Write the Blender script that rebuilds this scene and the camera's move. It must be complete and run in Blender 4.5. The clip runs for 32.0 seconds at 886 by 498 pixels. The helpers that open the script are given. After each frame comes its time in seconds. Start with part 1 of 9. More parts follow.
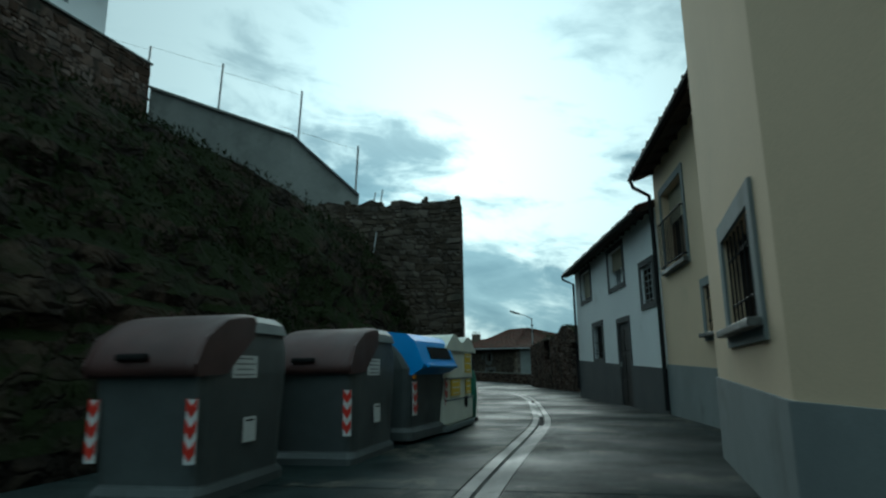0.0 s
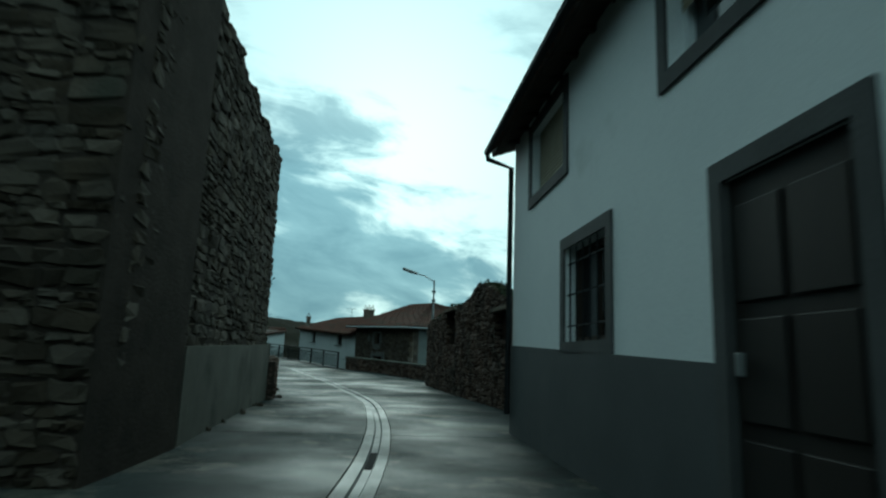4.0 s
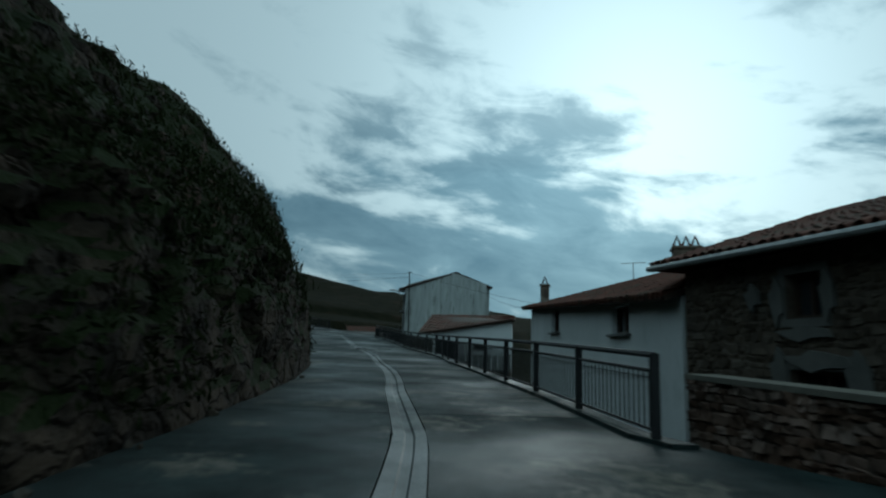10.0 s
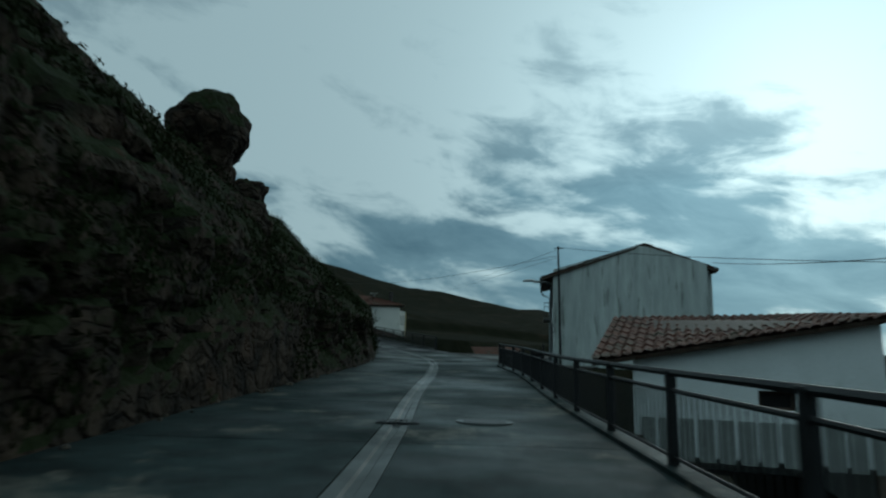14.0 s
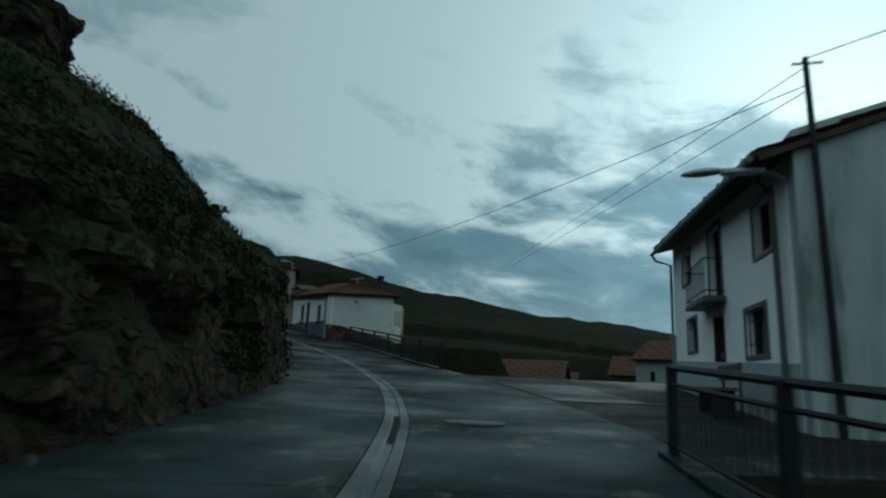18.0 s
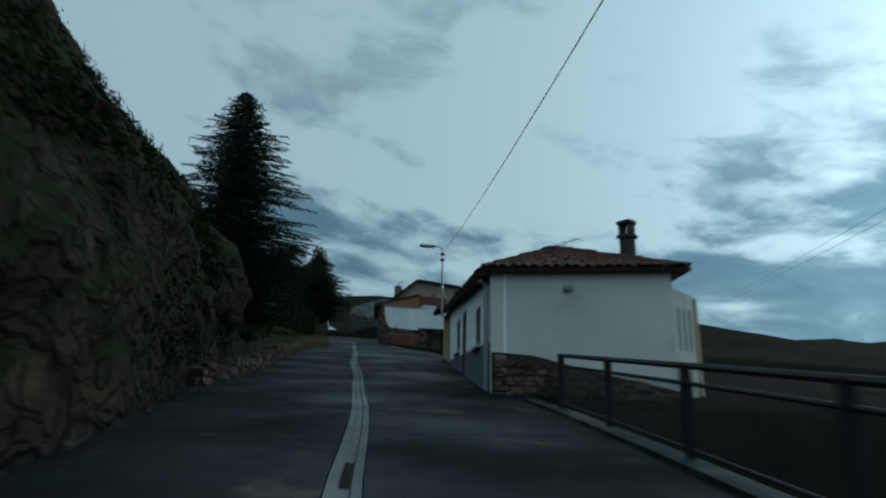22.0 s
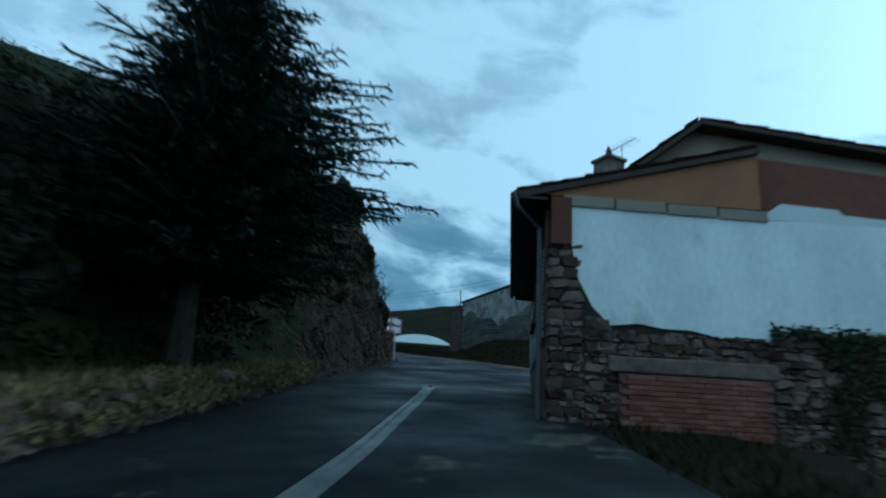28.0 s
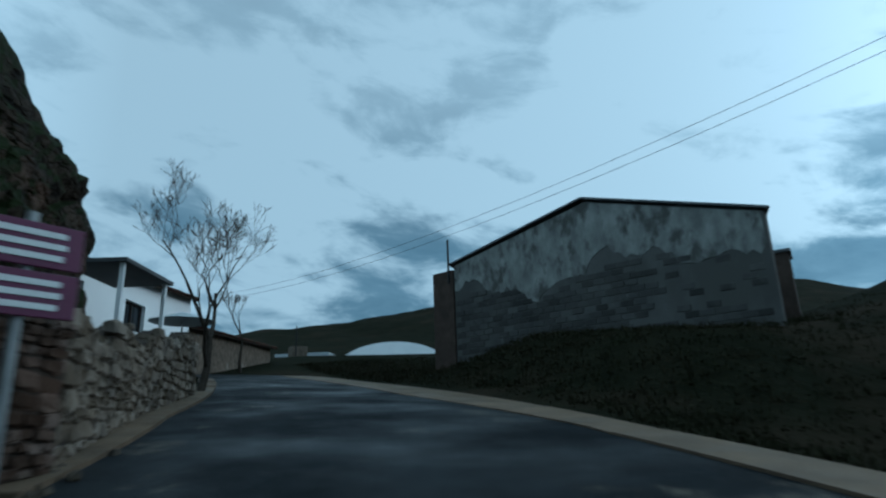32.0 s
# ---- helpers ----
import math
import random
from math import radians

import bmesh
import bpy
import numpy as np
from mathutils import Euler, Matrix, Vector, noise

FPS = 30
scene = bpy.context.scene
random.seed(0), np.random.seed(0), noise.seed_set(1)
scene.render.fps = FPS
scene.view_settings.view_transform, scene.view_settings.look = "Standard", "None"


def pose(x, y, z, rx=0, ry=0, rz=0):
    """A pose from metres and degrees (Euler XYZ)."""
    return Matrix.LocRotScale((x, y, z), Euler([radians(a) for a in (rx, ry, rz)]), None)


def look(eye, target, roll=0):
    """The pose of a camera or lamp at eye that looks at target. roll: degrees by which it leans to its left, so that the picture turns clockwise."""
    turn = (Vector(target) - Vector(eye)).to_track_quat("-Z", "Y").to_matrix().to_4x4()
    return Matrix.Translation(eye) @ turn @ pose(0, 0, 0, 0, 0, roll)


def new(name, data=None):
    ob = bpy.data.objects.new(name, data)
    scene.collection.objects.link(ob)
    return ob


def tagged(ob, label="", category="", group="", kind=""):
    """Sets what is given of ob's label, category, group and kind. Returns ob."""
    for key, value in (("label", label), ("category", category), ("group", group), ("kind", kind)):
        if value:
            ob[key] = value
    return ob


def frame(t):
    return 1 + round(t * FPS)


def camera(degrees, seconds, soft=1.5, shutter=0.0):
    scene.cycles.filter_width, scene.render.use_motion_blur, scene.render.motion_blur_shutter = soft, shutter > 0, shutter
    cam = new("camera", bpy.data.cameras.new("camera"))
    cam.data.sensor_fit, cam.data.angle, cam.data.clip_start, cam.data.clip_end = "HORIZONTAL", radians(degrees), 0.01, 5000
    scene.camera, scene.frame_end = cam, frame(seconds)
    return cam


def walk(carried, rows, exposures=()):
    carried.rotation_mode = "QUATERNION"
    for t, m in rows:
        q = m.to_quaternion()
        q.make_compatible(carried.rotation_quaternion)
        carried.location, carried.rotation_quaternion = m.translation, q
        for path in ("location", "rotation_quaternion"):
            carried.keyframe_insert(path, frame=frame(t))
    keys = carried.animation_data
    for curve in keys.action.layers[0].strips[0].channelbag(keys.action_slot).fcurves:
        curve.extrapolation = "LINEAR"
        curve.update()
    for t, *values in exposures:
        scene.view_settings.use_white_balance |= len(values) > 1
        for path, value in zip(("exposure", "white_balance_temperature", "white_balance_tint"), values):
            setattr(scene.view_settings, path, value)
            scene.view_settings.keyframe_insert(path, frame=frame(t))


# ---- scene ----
from functools import lru_cache

cam = camera(71.30, 32.0, soft=2.2, shutter=0.5)
EYE = 1.1
# seconds, x, y, z, yaw, pitch, roll
ROWS = [
    (0, 0.003, -0.000, 1.102, -1.75, 11.29, 0.88),
    (0.5, 0.238, 1.710, 1.163, -3.60, 10.95, 0.31),
    (1, 0.571, 3.360, 1.188, -5.99, 10.57, 0.36),
    (1.5, 0.973, 5.128, 1.195, -8.49, 9.91, -0.49),
    (2, 1.450, 6.961, 1.192, -10.69, 9.76, -1.05),
    (2.5, 1.965, 8.775, 1.206, -11.99, 9.47, -1.14),
    (3, 2.446, 10.590, 1.248, -12.29, 9.38, -0.65),
    (3.5, 2.890, 12.374, 1.241, -11.09, 9.72, -1.42),
    (5.5, 4.107, 20.880, 1.162, -4.51, 10.36, -3.01),
    (6, 4.263, 23.228, 1.197, -3.02, 9.65, -3.73),
    (6.5, 4.362, 25.640, 1.232, -1.53, 9.67, -3.68),
    (7, 4.428, 28.069, 1.229, 0.37, 9.20, -3.26),
    (7.5, 4.403, 30.534, 1.226, 2.61, 9.36, -2.71),
    (8, 4.214, 33.020, 1.216, 5.10, 9.49, -3.07),
    (8.5, 3.955, 35.447, 1.222, 7.46, 9.29, -3.03),
    (9, 3.603, 37.852, 1.255, 9.76, 9.48, -2.70),
    (9.5, 3.141, 40.218, 1.286, 11.93, 9.30, -2.34),
    (10, 2.615, 42.622, 1.319, 13.82, 9.45, -1.78),
    (10.5, 1.996, 45.213, 1.376, 15.42, 9.75, -1.68),
    (11, 1.341, 47.947, 1.483, 16.94, 9.85, -0.63),
    (11.5, 0.524, 50.864, 1.610, 18.48, 10.07, 0.18),
    (12, -0.328, 53.890, 1.737, 20.22, 10.59, 0.45),
    (12.5, -1.280, 56.949, 1.830, 22.16, 10.23, -0.04),
    (13, -2.365, 59.924, 1.931, 23.86, 9.87, -0.45),
    (13.5, -3.468, 62.774, 2.025, 25.46, 10.54, -0.90),
    (14, -4.604, 65.535, 2.112, 27.33, 11.01, -1.65),
    (14.5, -5.811, 68.228, 2.192, 28.82, 11.15, -1.68),
    (16.5, -10.385, 76.969, 2.602, 28.57, 11.90, -1.44),
    (17, -11.503, 79.321, 2.749, 28.30, 11.80, -2.36),
    (17.5, -12.680, 81.790, 2.911, 28.66, 11.83, -2.75),
    (18, -13.922, 84.269, 3.081, 29.27, 11.78, -2.25),
    (18.5, -15.320, 86.708, 3.252, 30.17, 12.08, -2.04),
    (19, -16.825, 89.147, 3.415, 31.37, 11.96, -1.86),
    (19.5, -18.409, 91.552, 3.587, 33.48, 11.45, -0.87),
    (20, -20.155, 93.994, 3.760, 35.96, 11.76, -0.39),
    (20.5, -22.009, 96.388, 3.928, 38.69, 11.84, -0.02),
    (21, -24.098, 98.830, 4.130, 41.52, 12.19, -0.07),
    (21.5, -26.443, 101.312, 4.406, 44.87, 13.60, -0.48),
    (22, -29.051, 103.715, 4.738, 48.49, 14.69, -0.98),
    (22.5, -31.824, 106.009, 5.127, 52.30, 14.89, -1.12),
    (23, -34.724, 108.227, 5.535, 54.70, 15.42, -1.33),
    (23.5, -37.769, 110.429, 5.918, 54.55, 15.19, -1.38),
    (24, -40.713, 112.655, 6.343, 54.69, 15.45, -2.61),
    (24.5, -43.756, 114.914, 6.797, 55.42, 15.86, -2.90),
    (26.5, -59.253, 125.422, 9.155, 59.52, 16.09, -3.39),
    (27, -63.012, 127.782, 9.702, 59.64, 15.85, -3.46),
    (27.5, -66.650, 130.129, 10.242, 60.08, 16.09, -3.03),
    (28, -70.151, 132.339, 10.746, 60.45, 15.87, -3.00),
    (28.5, -73.384, 134.255, 11.205, 60.70, 15.84, -3.27),
    (29, -76.632, 136.091, 11.644, 60.79, 16.51, -2.71),
    (29.5, -79.858, 137.906, 12.082, 60.35, 16.06, -2.45),
    (30, -83.025, 139.750, 12.539, 59.45, 16.44, -2.61),
    (30.5, -86.183, 141.535, 12.999, 58.29, 16.11, -3.38),
    (31, -89.110, 143.296, 13.451, 58.29, 16.36, 0.34),
    (31.5, -92.054, 145.170, 13.922, 58.93, 16.04, 1.66),
    (32, -94.967, 147.068, 14.403, 60.50, 16.53, 1.84),
]
EXPOSURES = [(0, 0.25, 5850, -8), (3, 0.28, 5600, -16), (6, 0.1, 6150, -17), (7.2, 0.05, 5900, -12), (9, 0.0, 5950, -6), (10.3, 0.0, 5700, -3), (13, 0.0, 5850, -4), (16.5, 0.02, 5850, -4), (18.5, 0.08, 5950, -5), (20, 0.12, 5850, -5), (22, 0.25, 5600, -1),
             (24, 0.8, 5270, 0), (26.5, 0.55, 5250, 4), (28, 0.74, 4760, -5), (29.8, 1.2, 4870, -1), (31, 0.72, 5050, -1), (32, 0.5, 5100, -1)]
walk(cam, [(t, pose(x, y, z, 90 + pitch, roll, yaw)) for t, x, y, z, yaw, pitch, roll in ROWS], EXPOSURES)

# ---------------------------------------------------------------- sky and sun
CLOUD_SEED = 3.1
SUN_BEARING, SUN_UP = 4.0, 20.0     # degrees east of +y, degrees above the horizon
world = bpy.data.worlds.new("world")
scene.world = world
world.use_nodes = True


def build_sky():
    nt = world.node_tree
    nt.nodes.clear()
    n, l = nt.nodes.new, nt.links.new

    def math_node(op, a, b=None, clamp=False):
        m = n("ShaderNodeMath")
        m.operation, m.use_clamp = op, clamp
        for k, v in enumerate((a, b)):
            if v is None:
                continue
            if isinstance(v, (int, float)):
                m.inputs[k].default_value = v
            else:
                l(v, m.inputs[k])
        return m.outputs[0]

    tc = n("ShaderNodeTexCoord")
    sep = n("ShaderNodeSeparateXYZ")
    l(tc.outputs["Generated"], sep.inputs[0])
    up = math_node("MAXIMUM", sep.outputs[2], 0.0)
    bear = math_node("ARCTAN2", sep.outputs[0], sep.outputs[1])
    elev = math_node("ARCSINE", math_node("MINIMUM", up, 1.0))
    com = n("ShaderNodeCombineXYZ")
    # clouds stretched along a rising slant
    l(math_node("ADD", bear, math_node("MULTIPLY", elev, 0.75)), com.inputs[0])
    l(math_node("MULTIPLY", elev, 2.1), com.inputs[1])
    com.inputs[2].default_value = CLOUD_SEED
    big = n("ShaderNodeTexNoise")
    big.inputs["Scale"].default_value, big.inputs["Detail"].default_value, big.inputs["Roughness"].default_value = 3.0, 9, 0.54
    big.inputs["Distortion"].default_value = 0.25
    l(com.outputs[0], big.inputs["Vector"])
    # a bank of cloud low over the hills, thinning out above
    bank = n("ShaderNodeValToRGB")
    for pos, val in ((0.0, 0.66), (0.10, 0.65), (0.20, 0.61), (0.28, 0.51), (0.38, 0.42), (0.6, 0.44), (1.0, 0.42)):
        el = bank.color_ramp.elements.new(pos)
        el.color = (val, val, val, 1)
    l(elev, bank.inputs[0])
    dens = math_node("ADD", math_node("ADD", math_node("MULTIPLY", math_node("SUBTRACT", big.outputs[0], 0.5), 1.35), 0.5), math_node("SUBTRACT", bank.outputs[0], 0.5))
    # long rolls of cloud that fall to the east, with a torn bright gap between them
    warp = n("ShaderNodeTexNoise")
    warp.inputs["Scale"].default_value, warp.inputs["Detail"].default_value, warp.inputs["Roughness"].default_value = 4.5, 6, 0.55
    l(com.outputs[0], warp.inputs["Vector"])
    roll = math_node("ADD", math_node("ADD", elev, math_node("MULTIPLY", bear, 0.384)), math_node("MULTIPLY", math_node("SUBTRACT", warp.outputs[0], 0.5), 0.16))
    across = n("ShaderNodeMapRange")
    across.inputs[1].default_value, across.inputs[2].default_value = -0.4, 0.45
    l(roll, across.inputs[0])
    rolls = n("ShaderNodeValToRGB")
    rolls.color_ramp.interpolation = "EASE"
    for k, val in ((0, 0.52), (1, 0.46)):
        rolls.color_ramp.elements[k].color = (val, val, val, 1)
    for pos, val in ((0.42, 0.53), (0.53, 0.56), (0.595, 0.40), (0.66, 0.58), (0.74, 0.56), (0.82, 0.48)):
        el = rolls.color_ramp.elements.new(pos)
        el.color = (val, val, val, 1)
    l(across.outputs[0], rolls.inputs[0])
    dens = math_node("ADD", dens, math_node("SUBTRACT", rolls.outputs[0], 0.5))
    # billows within the rolls
    bill = n("ShaderNodeTexNoise")
    bill.inputs["Scale"].default_value, bill.inputs["Detail"].default_value, bill.inputs["Roughness"].default_value = 7.5, 8, 0.58
    bill.inputs["Distortion"].default_value = 0.5
    l(com.outputs[0], bill.inputs["Vector"])
    dens = math_node("ADD", dens, math_node("MULTIPLY", math_node("SUBTRACT", bill.outputs[0], 0.5), 0.7))
    cl = n("ShaderNodeMapRange")
    cl.interpolation_type = "SMOOTHSTEP"
    cl.inputs[1].default_value, cl.inputs[2].default_value = 0.43, 0.68
    l(dens, cl.inputs[0])
    # brightness round the hidden sun
    sx, sy, sz = (math.sin(radians(SUN_BEARING)) * math.cos(radians(SUN_UP)), math.cos(radians(SUN_BEARING)) * math.cos(radians(SUN_UP)), math.sin(radians(SUN_UP)))
    dot = n("ShaderNodeVectorMath")
    dot.operation = "DOT_PRODUCT"
    nrm = n("ShaderNodeVectorMath")
    nrm.operation = "NORMALIZE"
    l(tc.outputs["Generated"], nrm.inputs[0])
    l(nrm.outputs[0], dot.inputs[0])
    dot.inputs[1].default_value = (sx, sy, sz)
    near = math_node("MAXIMUM", dot.outputs["Value"], 0.0)
    glow = math_node("POWER", near, 14.0)
    wide = math_node("POWER", near, 2.0)
    sky = n("ShaderNodeTexSky")
    sky.sky_type, sky.sun_disc = "NISHITA", False
    sky.sun_elevation, sky.sun_rotation = radians(SUN_UP), radians(SUN_BEARING)
    sky.dust_density, sky.air_density = 3.0, 1.2
    dim = n("ShaderNodeMix")
    dim.data_type, dim.blend_type = "RGBA", "MULTIPLY"
    dim.inputs["Factor"].default_value = 1.0
    l(sky.outputs[0], dim.inputs[6])
    dim.inputs[7].default_value = (0.035, 0.035, 0.035, 1)
    # a veil of high cloud, then the darker low clouds over it
    veil = n("ShaderNodeMix")
    veil.data_type = "RGBA"
    lum = math_node("ADD", math_node("ADD", math_node("MULTIPLY", glow, 0.55), math_node("MULTIPLY", wide, 0.14)), 0.40)
    # added fill: unseen sky overhead and behind is brightened to lift the walls
    zen = n("ShaderNodeMapRange")
    zen.interpolation_type = "SMOOTHSTEP"
    zen.inputs[1].default_value, zen.inputs[2].default_value, zen.inputs[4].default_value = 0.6, 1.0, 0.45
    l(up, zen.inputs[0])
    south = math_node("MULTIPLY", math_node("MAXIMUM", math_node("MULTIPLY", sep.outputs[1], -1.0), 0.0), 0.6)
    lum = math_node("ADD", lum, math_node("ADD", zen.outputs[0], south))
    vcol = n("ShaderNodeMix")
    vcol.data_type, vcol.blend_type = "RGBA", "MULTIPLY"
    vcol.inputs["Factor"].default_value = 1.0
    vcol.inputs[6].default_value = (0.80, 0.98, 1.04, 1)
    l(lum, vcol.inputs[7])
    veil.inputs["Factor"].default_value = 0.9
    l(dim.outputs[2], veil.inputs[6])
    l(vcol.outputs[2], veil.inputs[7])
    dark = n("ShaderNodeMix")
    dark.data_type, dark.blend_type = "RGBA", "MULTIPLY"
    low = n("ShaderNodeMapRange")
    low.inputs[1].default_value, low.inputs[2].default_value, low.inputs[3].default_value, low.inputs[4].default_value = 0.28, 0.50, 1.0, 0.4
    l(up, low.inputs[0])
    l(math_node("MULTIPLY", cl.outputs[0], low.outputs[0]), dark.inputs["Factor"])
    l(veil.outputs[2], dark.inputs[6])
    # undersides vary from slate to pale grey-blue
    shade = n("ShaderNodeMapRange")
    shade.inputs[1].default_value, shade.inputs[2].default_value = 0.36, 0.66
    l(math_node("ADD", math_node("MULTIPLY", big.outputs[0], 0.45), math_node("MULTIPLY", bill.outputs[0], 0.55)), shade.inputs[0])
    under = n("ShaderNodeMix")
    under.data_type = "RGBA"
    l(shade.outputs[0], under.inputs["Factor"])
    under.inputs[6].default_value = (0.44, 0.55, 0.615, 1)
    under.inputs[7].default_value = (0.205, 0.295, 0.36, 1)
    l(under.outputs[2], dark.inputs[7])
    bg = n("ShaderNodeBackground")
    bg.inputs["Strength"].default_value = 1.0
    l(dark.outputs[2], bg.inputs["Color"])
    out = n("ShaderNodeOutputWorld")
    l(bg.outputs[0], out.inputs[0])


build_sky()
sun = new("sun", bpy.data.lights.new("sun", "SUN"))
sun.data.energy, sun.data.angle, sun.data.color = 0.5, radians(25), (1.0, 0.97, 0.92)
sun.matrix_world = look((0, 0, 60), (-60 * math.sin(radians(SUN_BEARING)), -60 * math.cos(radians(SUN_BEARING)), 60 - 60 * math.tan(radians(SUN_UP))))

# ---------------------------------------------------------------- materials


def mat(name, c1, c2, scale=3.0, rough=0.8, rough2=None, bump=0.3, fine=40.0, stain=None, stain_at=0.6, stain_scale=0.7, vary=0.0, metal=0.0,
        island=False, stretch=(1, 1, 1), spec=0.4, deep=0.02):
    m = bpy.data.materials.new(name)
    m.use_nodes = True
    nt = m.node_tree
    n, l = nt.nodes.new, nt.links.new
    b = nt.nodes["Principled BSDF"]
    geo = n("ShaderNodeNewGeometry")
    mp = n("ShaderNodeMapping")
    mp.inputs["Scale"].default_value = stretch
    l(geo.outputs["Position"], mp.inputs["Vector"])

    def noise_tex(sc, detail=6, rg=0.6):
        t = n("ShaderNodeTexNoise")
        t.inputs["Scale"].default_value, t.inputs["Detail"].default_value, t.inputs["Roughness"].default_value = sc, detail, rg
        l(mp.outputs[0], t.inputs["Vector"])
        return t.outputs[0]

    def mix(fac, a, bb, blend="MIX"):
        x = n("ShaderNodeMix")
        x.data_type, x.blend_type = "RGBA", blend
        for sock, v in ((x.inputs["Factor"], fac), (x.inputs[6], a), (x.inputs[7], bb)):
            if isinstance(v, (int, float)):
                sock.default_value = v
            elif isinstance(v, tuple):
                sock.default_value = (*v, 1)
            else:
                l(v, sock)
        return x.outputs[2]

    def ramp(v, a, bb, lo=0.0, hi=1.0):
        r = n("ShaderNodeMapRange")
        r.inputs[1].default_value, r.inputs[2].default_value, r.inputs[3].default_value, r.inputs[4].default_value = a, bb, lo, hi
        l(v, r.inputs[0])
        return r.outputs[0]

    coarse, small = noise_tex(scale), noise_tex(fine, 4)
    col = mix(ramp(coarse, 0.35, 0.65), c1, c2)
    col = mix(ramp(small, 0.3, 0.7, 0.0, 0.35), col, tuple(0.55 * v for v in c1))
    if stain:
        st = noise_tex(stain_scale, 5)
        col = mix(ramp(st, stain_at, stain_at + 0.12), col, stain)
    if vary:
        if island:
            rnd = geo.outputs["Random Per Island"]
        else:
            rnd = n("ShaderNodeObjectInfo").outputs["Random"]
        hsv = n("ShaderNodeHueSaturation")
        l(ramp(rnd, 0, 1, 1 - vary, 1 + vary), hsv.inputs["Value"])
        l(ramp(rnd, 0, 1, 1 + vary * 0.4, 1 - vary * 0.4), hsv.inputs["Saturation"])
        l(col, hsv.inputs["Color"])
        col = hsv.outputs[0]
    l(col, b.inputs["Base Color"])
    if rough2 is None:
        b.inputs["Roughness"].default_value = rough
    else:
        l(ramp(noise_tex(scale * 0.6), 0.38, 0.62, rough, rough2), b.inputs["Roughness"])
    b.inputs["Metallic"].default_value = metal
    b.inputs["Specular IOR Level"].default_value = spec
    if bump:
        bp = n("ShaderNodeBump")
        bp.inputs["Strength"].default_value, bp.inputs["Distance"].default_value = bump, deep
        l(small, bp.inputs["Height"])
        l(bp.outputs[0], b.inputs["Normal"])
    return m


